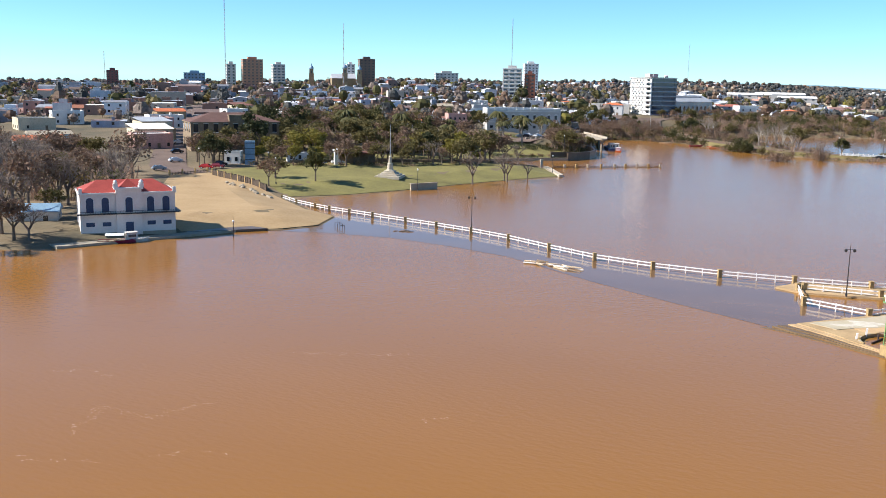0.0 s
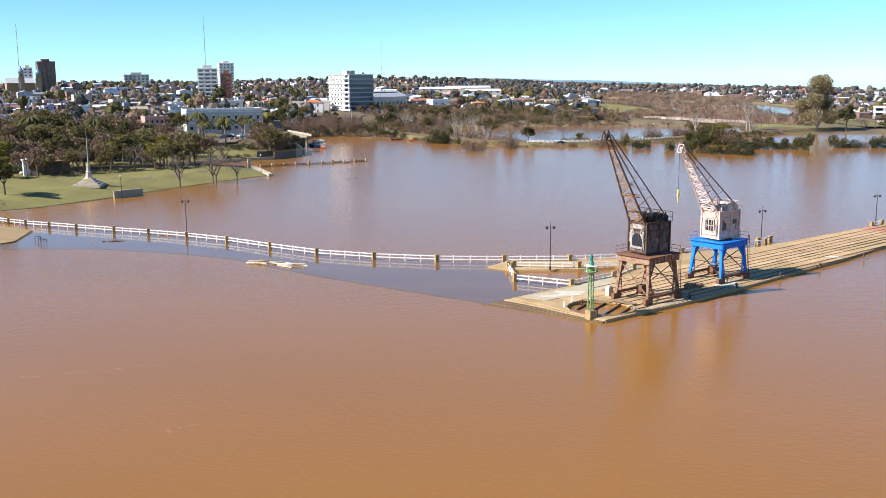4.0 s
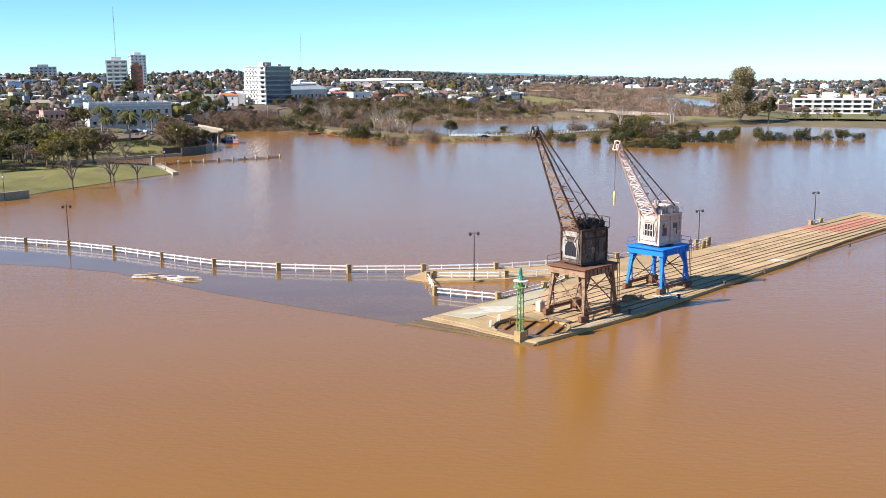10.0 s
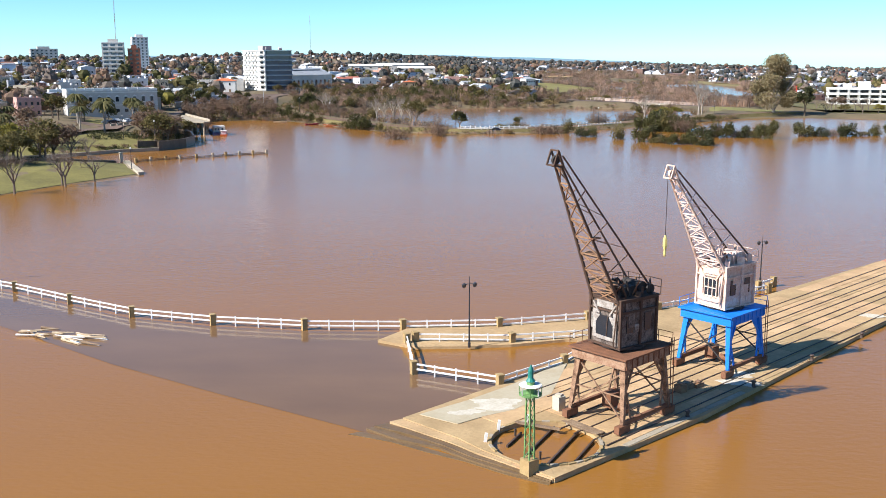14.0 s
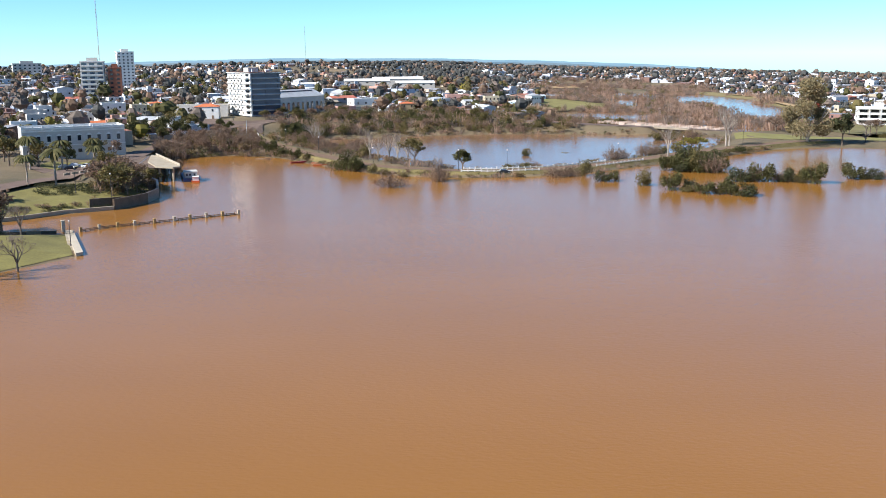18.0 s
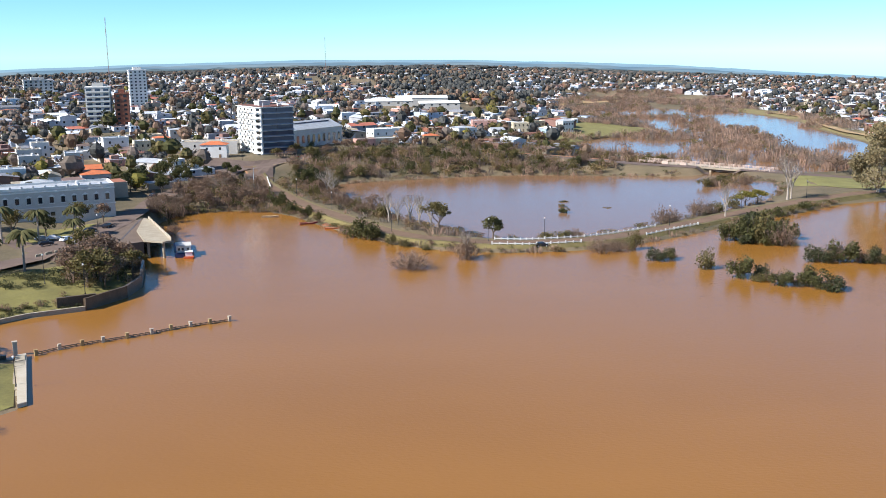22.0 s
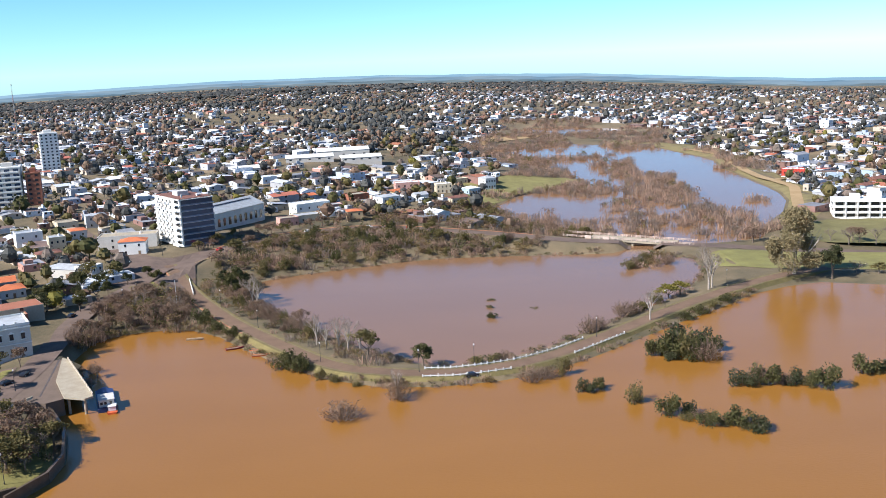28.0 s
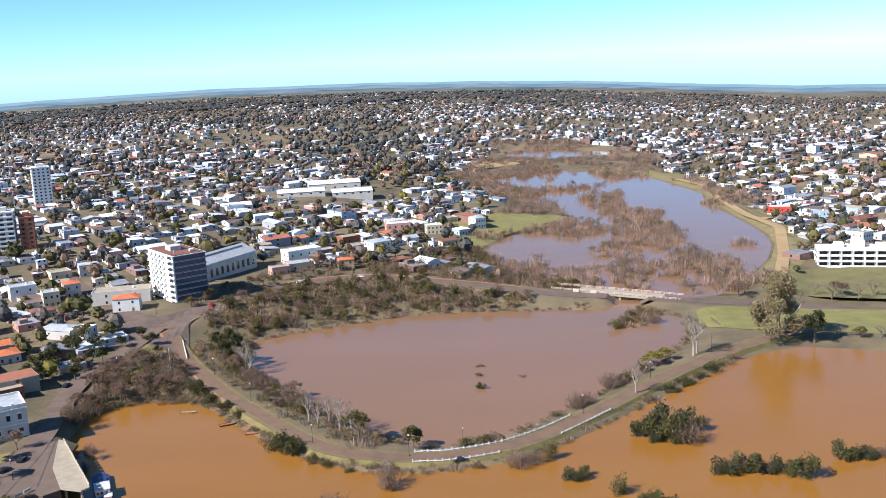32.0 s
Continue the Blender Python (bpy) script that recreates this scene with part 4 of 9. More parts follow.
    low = [Vector((cx1 - 0.2, sy * 1.6, z1 - 0.6)) for sy in (-1, 1)]
    upp = [Vector((cx0 + 0.5, sy * 1.2, z1 + 0.9)) for sy in (-1, 1)]
    ends = [tipp + Vector((0, sy * 0.35, 0)) for sy in (-1, 1)]
    uends = [tipp + Vector((-0.2, sy * 0.3, 0.7)) for sy in (-1, 1)]
    jib = top("jib", Shape().beam(low[0], ends[0], 0.21, w2=0.15), jib_m, ob, "raised lattice jib")
    top("chord", Shape().beam(low[1], ends[1], 0.21, w2=0.15), jib_m, jib)
    for i in (0, 1):
        top("chord", Shape().beam(upp[i], uends[i], 0.13, w2=0.1), DARK_RUST, jib)
    n = 8
    for k in range(n):
        f0, f1 = k / n, (k + 1) / n
        s = Shape()
        a0, a1, b0, b1 = low[0].lerp(ends[0], f0), low[0].lerp(ends[0], f1), low[1].lerp(ends[1], f0), low[1].lerp(ends[1], f1)
        s.beam(a0, b1, 0.09).beam(b0, a1, 0.09).beam(a1, b1, 0.11)
        for i in (0, 1):
            l0, l1 = low[i].lerp(ends[i], f0), low[i].lerp(ends[i], f1)
            u0, u1 = upp[i].lerp(uends[i], f0), upp[i].lerp(uends[i], f1)
            if k in (1, 3, 5):
                s.beam(l1, u1, 0.065).beam(l1, upp[i].lerp(uends[i], (k - 0.6) / n), 0.05)
            s.beam(l0.lerp(l1, 0.5), (b0 if i == 0 else a0).lerp(b1 if i == 0 else a1, 0.95), 0.06)
        top("lattice", s, lat_m, jib)
    for f in (0.16, 0.36):
        a, b = low[0].lerp(ends[0], f), low[1].lerp(ends[1], f)
        top("catwalk", Shape().poly([a, b, b + Vector((-0.8, 0, 0.25)), a + Vector((-0.8, 0, 0.25))]), ORANGE_RUST if leg_m is not BLUE_STEEL else jib_m, jib)
    # open head frame with its sheave
    hd = Shape()
    for sy in (-0.42, 0.42):
        hd.beam((reach - 0.25, sy, th - 1.0), (reach + 0.75, sy, th - 0.75), 0.13).beam((reach + 0.75, sy, th - 0.75), (reach + 0.35, sy, th + 0.35), 0.12).beam((reach + 0.35, sy, th + 0.35), (reach - 0.25, sy, th - 1.0), 0.13)
    hd.beam((reach + 0.75, -0.45, th - 0.75), (reach + 0.75, 0.45, th - 0.75), 0.12).beam((reach + 0.35, -0.45, th + 0.35), (reach + 0.35, 0.45, th + 0.35), 0.12)
    head = top("jib_head", hd, jib_m, jib)
    top("sheave", Shape().rod((reach + 0.25, -0.12, th - 0.4), (reach + 0.25, 0.12, th - 0.4), 0.36, 14), BLACK_STEEL if leg_m is not BLUE_STEEL else jib_m, head)
    for i in (0, 1):
        top("stay_cable", Shape().rod(Vector((cx0 + 0.6, (-1, 1)[i] * 1.2, z1 + 1.0)), uends[i], 0.035, 5), BLACK_STEEL, jib)
    if lamp:
        top("hoist_cable", Shape().rod((reach + 0.7, 0, th - 0.6), (reach + 0.7, 0, th - 6.0), 0.03, 5), BLACK_STEEL, jib)
        top("hook_block", Shape().lathe(reach + 0.7, 0, [(0.05, th - 8.0), (0.13, th - 7.8), (0.09, th - 7.4), (0.2, th - 7.0), (0.2, th - 6.4), (0.08, th - 6.0)], 8), PALE_YELLOW, jib, "pale yellow hook block")
    else:
        for f, r in ((0.35, 0.3), (0.5, 0.22)):
            p = low[1].lerp(ends[1], f)
            top("torn_sheet", Shape().box(p.x - 0.3, p.y, p.z, 0.9, 0.5, 0.08), RUST, jib, "rusted loose sheet")
    return ob


crane(17.9, 151.2, 217, (7.6, 22.7), 5.3, (RUSTY_PALE, RUST, GREY_PEEL, DARK_RUST, DARK_RUST, RUST_FASCIA, ORANGE_RUST, BLACK_STEEL, WORN_GREY), "derelict black and rust portal crane on the quay", False)
crane(30.0, 165.3, 217, (8.1, 20.0), 5.0, (BLUE_STEEL, BLUE_STEEL, PINK_WHITE, PINK_WHITE, PINK_WHITE, BLUE_STEEL, FADED_PINK, PINK_WHITE, PINK_WHITE), "portal crane with faded white top on blue legs", True)

# ---- driftwood raft caught on the promenade ----
raft = thing("driftwood_raft", at(-41, 174.6, 0.0, -22), "raft of pale driftwood and reeds caught by the promenade", "driftwood")
rr = random.Random(5)
for k in range(26):
    a = Vector((rr.uniform(-5.5, 5), rr.gauss(0, 0.7), 0.08 + 0.12 * rr.random()))
    d = Vector((rr.uniform(1.0, 4.2), rr.gauss(0, 0.5), rr.uniform(-0.1, 0.15)))
    part("branch", Shape().rod(a, a + d, rr.uniform(0.07, 0.2), 6, 0.05), (PALE_TIMBER, PALE_TIMBER, TIMBER, WHITE_PAINT)[k % 4], raft)
for x, y, tn in ((-78, 195.5, 30), (-70, 202.5, -20), (-100, 196, 10)):
    ob = thing("drift_pile", at(x, y, 0.0, tn), "small pile of flood drift at the fence", "driftwood")
    for k in range(7):
        a = Vector((rr.uniform(-1.5, 1.2), rr.gauss(0, 0.4), 0.08))
        part("branch", Shape().rod(a, a + Vector((rr.uniform(0.6, 2), rr.gauss(0, 0.4), 0.05)), 0.1, 5, 0.04), TIMBER, ob)

for x, y, l, w, h, m, lab in ((12.9, 152.4, 0.8, 0.8, 1.25, PALE_SLAB, "pale concrete block beside the crane rail"), (25.2, 158.2, 1.6, 0.9, 0.5, TIMBER, "heap of old weathered timber on the paving"), (24.4, 157.2, 0.9, 0.8, 0.7, ORANGE_RUST, "orange-rusted machine part lying on the paving"), (26.3, 158.6, 1.1, 0.6, 0.4, ORANGE_RUST, "orange-rusted machine part lying on the paving")):
    ob = thing("quay_block" if m is PALE_SLAB else "scrap_heap", at(x, y, 0.46, 40), lab, "block" if m is PALE_SLAB else "scrap")
    part("body", Shape().box(0, 0, 0, l, w, h), m, ob)
    part("cap", Shape().box(0.05, 0.04, h, l * 0.7, w * 0.7, 0.14, 0.3), m, ob)

# ---- foam streaks drifting on the river ----
fr = random.Random(17)
foam = Shape()
for line in ([(-55.8, 77), (-54, 76.2), (-51.5, 77.6), (-48.7, 78.4)], [(-55.5, 81.4), (-56.9, 86.9), (-57.9, 89), (-55.3, 88.4), (-51.7, 88.2), (-51.2, 91.3), (-49.3, 94.2)], [(-45.8, 81), (-43.3, 83.6), (-41, 84)],
             [(-51.4, 111.8), (-46.3, 113.5), (-38.3, 117.2)], [(-70, 95), (-66, 97), (-63, 96)], [(-30, 98), (-27.5, 100)], [(-82, 130), (-78, 133), (-75, 132)]):
    for (x0, y0), (x1, y1) in zip(line, line[1:]):
        n = max(3, int(math.hypot(x1 - x0, y1 - y0) * 9))
        for k in range(n):
            if fr.random() < 0.4:
                continue
            f = (k + fr.random()) / n
            px, py = x0 + (x1 - x0) * f + fr.gauss(0, 0.22) + 0.5 * math.sin(f * 9 + x0), y0 + (y1 - y0) * f + fr.gauss(0, 0.22)
            r = fr.uniform(0.02, 0.085)
            foam.poly([(px + r * fr.uniform(0.7, 1.6) * math.cos(i * 1.047), py + r * fr.uniform(0.6, 1.2) * math.sin(i * 1.047), 0.012) for i in range(6)])
tagged(part("foam", foam, surface("foam", (0.50, 0.33, 0.20), (0.36, 0.2, 0.1), 0.8, 0.3, 0.0)), "thin pale foam streaks on the muddy water", "foam", kind="stuff")

for px, py in ((-89.4, 192.2), (-90.8, 193.8), (-92.4, 195.6)):
    ob = thing("drowned_stand", at(px, py, 0, 38), "dark iron stand drowned at the promenade", "stand", "drowned iron stands")
    for dx in (-0.5, 0.5):
        part("upright", Shape().rod((dx, 0, -0.6), (dx, 0, 0.9), 0.06, 6), RAIL_IRON, ob)
    part("crossbar", Shape().rod((-0.5, 0, 0.85), (0.5, 0, 0.85), 0.05, 6), RAIL_IRON, ob)

# ---- plants ----
def leaf_cards(s, rnd, centre, radii, n, size, droop=0.0):
    """n small bent leaves scattered through an egg-shaped lobe, thickest near its skin."""
    cx, cy, cz = centre
    for _ in range(n):
        while True:
            d = Vector((rnd.gauss(0, 1), rnd.gauss(0, 1), rnd.gauss(0, 1)))
            if d.length > 0.1:
                break
        d.normalize()
        k = rnd.random() ** 0.38
        p = Vector((cx + d.x * radii[0] * k, cy + d.y * radii[1] * k, cz + d.z * radii[2] * k))
        a = Vector((rnd.gauss(0, 1), rnd.gauss(0, 1), rnd.gauss(0, 0.8))).normalized()
        b = a.cross(d + Vector((rnd.gauss(0, 0.5), rnd.gauss(0, 0.5), rnd.gauss(0, 0.5)))).normalized()
        l = size * rnd.uniform(0.6, 1.35)
        w = l * rnd.uniform(0.45, 0.8)
        lift = d * l * 0.25
        s.quad(tuple(p - a * l / 2 - lift), tuple(p + b * w / 2), tuple(p + a * l / 2 - lift - Vector((0, 0, droop * l))), tuple(p - b * w / 2))


def limb(s, rnd, p, d, length, r, depth, tips, spread_a=0.5, kids=3, sides=5):
    """A limb that forks into ever thinner ones; collects the ends."""
    q = p + d * length
    s.rod(p, q, r, sides if depth > 1 else 3, r * 0.62)
    if depth == 0:
        tips.append(q)
        return
    for k in range(kids):
        e = (d + Vector((rnd.gauss(0, spread_a), rnd.gauss(0, spread_a), rnd.gauss(0.08, spread_a * 0.6)))).normalized()
        limb(s, rnd, p.lerp(q, rnd.uniform(0.6, 1.0)), e, length * rnd.uniform(0.6, 0.85), r * 0.55, depth - 1, tips, spread_a, kids, sides)


def make_tree(kind, seed, h, r, leaf, bark, label, cards=420, size=0.8, name="tree", trunk_h=0.32, low=0.3):
    rnd = random.Random(seed)
    ob = thing(name, Matrix.Identity(4), label, "tree" if name != "bush" else "bush")
    s, tips = Shape(), []
    th = h * trunk_h
    s.rod((0, 0, -0.6), (0, 0, th), h * 0.028 + 0.05, 7, h * 0.02 + 0.03)
    for k in range(4):
        t = 2 * math.pi * (k + rnd.random() * 0.6) / 4
        d = Vector((math.cos(t) * 0.7, math.sin(t) * 0.7, rnd.uniform(0.7, 1.3))).normalized()
        limb(s, rnd, Vector((0, 0, th * rnd.uniform(0.8, 1.0))), d, (h - th) * 0.36, h * 0.014 + 0.03, 2, tips, 0.45, 2)
    part("trunk", s, bark, ob)
    c = Shape()
    lobes = 7 + int(r)
    for k in range(lobes):
        t = 2 * math.pi * k * 0.618 + rnd.random()
        f = rnd.uniform(0.25, 0.8) * r
        zc = th + (h - th) * rnd.uniform(low, 0.82)
        rr = r * rnd.uniform(0.32, 0.55)
        if zc > h * 0.75:
            f *= 0.5
        leaf_cards(c, rnd, (f * math.cos(t), f * math.sin(t), min(zc, h - rr * 0.6)), (rr, rr, rr * 0.75), int(cards / lobes), size)
    part("crown", c, leaf, ob)
    return ob


def make_bare(seed, h, bark, label, spread_a=0.45, name="bare_tree", twig=0.0, twig_m=None):
    rnd = random.Random(seed)
    ob = thing(name, Matrix.Identity(4), label, "tree")
    s, tips = Shape(), []
    s.rod((0, 0, -0.6), (0, 0, h * 0.3), h * 0.024 + 0.04, 7, h * 0.017 + 0.03)
    for k in range(4):
        t = 2 * math.pi * (k + rnd.random() * 0.7) / 4
        d = Vector((math.cos(t) * spread_a * 1.2, math.sin(t) * spread_a * 1.2, 1)).normalized()
        limb(s, rnd, Vector((0, 0, h * rnd.uniform(0.22, 0.3))), d, h * 0.27, h * 0.011 + 0.03, 3, tips, spread_a, 3, 4)
    part("trunk", s, bark, ob)
    c = Shape()
    for q in tips:
        for _ in range(3):
            d = Vector((rnd.gauss(0, 1), rnd.gauss(0, 1), rnd.gauss(0.5, 0.7))).normalized() * h * rnd.uniform(0.05, 0.11)
            n = d.cross(Vector((rnd.gauss(0, 1), rnd.gauss(0, 1), rnd.gauss(0, 1)))).normalized() * (0.035 + twig)
            p = q + d * 0.1
            c.poly([p - n, p + n, p + d])
    part("twig_crown", c, twig_m or TWIG_GREY, ob)
    return ob


def make_bush(seed, r, h, leaf, label, cards=260, size=0.6):
    rnd = random.Random(seed)
    ob = thing("bush", Matrix.Identity(4), label, "bush")
    s = Shape()
    for k in range(7):
        t = 2 * math.pi * k / 7 + rnd.random()
        s.rod((0.2 * math.cos(t), 0.2 * math.sin(t), -0.6), (r * 0.55 * math.cos(t), r * 0.55 * math.sin(t), h * rnd.uniform(0.5, 0.85)), 0.07, 4, 0.03)
    part("stem", s, BARK, ob)
    c = Shape()
    for k in range(9):
        t = 2 * math.pi * k * 0.618 + rnd.random()
        f = r * rnd.uniform(0.1, 0.75)
        rr = r * rnd.uniform(0.3, 0.5)
        leaf_cards(c, rnd, (f * math.cos(t), f * math.sin(t), max(rr * 0.45, h * rnd.uniform(0.25, 0.75) - f * 0.2)), (rr, rr, min(rr, h * 0.45)), cards // 9, size)
    part("crown", c, leaf, ob)
    return ob


def make_thicket(seed, r, h, label, bark=TWIG_BROWN, n=230):
    """A bare bush of many thin upright stems and twigs."""
    rnd = random.Random(seed)
    ob = thing("bare_bush", Matrix.Identity(4), label, "bush")
    s, c = Shape(), Shape()
    for k in range(n):
        t, f = rnd.uniform(0, 6.28), r * rnd.random() ** 0.7
        p = Vector((0.35 * f * math.cos(t), 0.35 * f * math.sin(t), -0.5))
        q = Vector((f * math.cos(t), f * math.sin(t), h * rnd.uniform(0.45, 1.0) * (1 - 0.45 * f / r)))
        if k < n // 4:
            s.rod(p, q, 0.05, 3, 0.02)
        for _ in range(3):
            b = p.lerp(q, rnd.uniform(0.4, 1.0))
            d = Vector((rnd.gauss(0, 1), rnd.gauss(0, 1), rnd.gauss(0.6, 0.7))).normalized() * rnd.uniform(0.5, 1.3) * (0.3 + h * 0.12)
            m = d.cross(Vector((rnd.gauss(0, 1), rnd.gauss(0, 1), rnd.gauss(0, 1)))).normalized() * 0.07
            c.poly([b - m, b + m, b + d])
    part("stem", s, BARK, ob)
    part("twig_crown", c, bark, ob)
    return ob


def make_palm(seed, h, label):
    rnd = random.Random(seed)
    ob = thing("palm_tree", Matrix.Identity(4), label, "palm")
    s = Shape()
    for k in range(8):
        s.rod((0, 0, h * k / 8 - (0.4 if not k else 0)), (0, 0, h * (k + 1) / 8), 0.26 - 0.008 * k, 8, 0.22 - 0.008 * k)
    part("trunk", s, PALE_BARK, ob)
    for k in range(20):
        t = 2 * math.pi * k * 0.618
        up = rnd.uniform(-0.2, 1.0)
        c = Shape()
        prev = Vector((0, 0, h))
        side = Vector((-math.sin(t), math.cos(t), 0))
        for j in range(1, 7):
            f = j / 6
            q = Vector((math.cos(t) * 3.0 * f, math.sin(t) * 3.0 * f, h + up * 1.7 * f - 2.3 * f * f))
            w = 0.55 * (1 - 0.6 * abs(f - 0.45))
            c.quad(tuple(prev), tuple(prev + side * w - Vector((0, 0, 0.35))), tuple(q + side * w * 0.9 - Vector((0, 0, 0.4))), tuple(q))
            c.quad(tuple(q), tuple(q - side * w * 0.9 - Vector((0, 0, 0.4))), tuple(prev - side * w - Vector((0, 0, 0.35))), tuple(prev))
            prev = q
        part("frond", c, LEAF_OLIVE if up < 0.2 else LEAF_GREEN, ob)
    return ob


MODELS = {
    "green": [make_tree("green", 11 + k, 8.0, 3.6, LEAF_GREEN, BARK, "leafy green tree with a rounded crown", 900, 0.7) for k in range(3)],
    "dark": [make_tree("dark", 21 + k, 9.0, 4.0, LEAF_DARK, BARK, "dense dark evergreen tree", 950, 0.75) for k in range(3)],
    "olive": [make_tree("olive", 31 + k, 8.0, 3.8, LEAF_OLIVE, BARK, "olive-brown tree with thin winter foliage", 700, 0.65) for k in range(3)],
    "yellow": [make_tree("yellow", 41 + k, 8.5, 3.8, LEAF_YELLOW, BARK, "yellow-green tree turning in winter", 780, 0.7) for k in range(2)],
    "brown": [make_tree("brown", 51 + k, 8.0, 3.8, TWIG_BROWN, BARK, "brown half-bare tree with dry foliage", 620, 0.55) for k in range(3)],
    "bare": [make_bare(61 + k, 9.0, TWIG_GREY, "bare grey winter tree") for k in range(3)],
    "pale": [make_bare(71 + k, 12.0, PALE_BARK, "tall pale bare tree by the water", 0.26) for k in range(2)],
    "bush": [make_bush(81 + k, 4.0, 5.0, LEAF_GREEN, "green bush standing in the flood", 850, 0.6) for k in range(3)],
    "darkbush": [make_bush(91 + k, 4.0, 5.0, LEAF_DARK, "dark green bush standing in the flood", 850, 0.6) for k in range(2)],
    "olivebush": [make_bush(101 + k, 4.0, 4.6, LEAF_OLIVE, "olive-brown bush on the bank", 700, 0.55) for k in range(3)],
    "thicket": [make_thicket(111 + k, 4.0, 5.0, "bare brown thicket of thin stems") for k in range(3)],
    "palm": [make_palm(121 + k, 8.0, "tall feathery palm with a slim trunk") for k in range(2)],
    "cypress": [make_tree("cypress", 131, 14.0, 1.7, LEAF_DARK, BARK, "slim dark upright cypress tree", 420, 0.7, trunk_h=0.08)],
    "conifer": [make_tree("conifer", 141, 15.0, 5.0, LEAF_DARK, BARK, "tall dark spreading conifer", 900, 0.9, trunk_h=0.15)],
    "euc": [make_tree("euc", 151, 28.0, 11.0, LEAF_EUC, PALE_BARK, "huge spreading eucalyptus with olive-brown crown", 11000, 0.9, trunk_h=0.06, low=0.14)],
}
SIZE = {"green": (8, 3.6), "dark": (9, 4), "olive": (8, 3.8), "yellow": (8.5, 3.8), "brown": (8, 3.8), "bare": (9, 4), "pale": (12, 3), "bush": (5, 4), "darkbush": (5, 4), "olivebush": (4.6, 4), "thicket": (5, 4),
        "palm": (8, 3), "cypress": (14, 1.7), "conifer": (15, 5), "euc": (28, 11)}
PLACED = set()
PR = random.Random(99)


def plant(kind, x, y, h, w=None, z=None, group="", label=""):
    """A copy of a plant model, h high and w wide, set on the ground."""
    src = PR.choice(MODELS[kind])
    bh, br = SIZE[kind]
    sz = h / bh
    sx = (w / (2 * br)) if w else sz
    z = max(gz(x, y), -0.3) if z is None else z
    m = Matrix.LocRotScale((x, y, z), Euler((0, 0, PR.uniform(0, 6.28))), None)
    src.scale = (sx, sx * PR.uniform(0.9, 1.1), sz)
    if id(src) not in PLACED:
        PLACED.add(id(src))
        src.matrix_basis = m @ Matrix.Diagonal((*src.scale, 1))
        ob = src
    else:
        ob = copy_thing(src, m)
    if group:
        ob["group"] = group
    if label:
        ob["label"] = label
    return ob

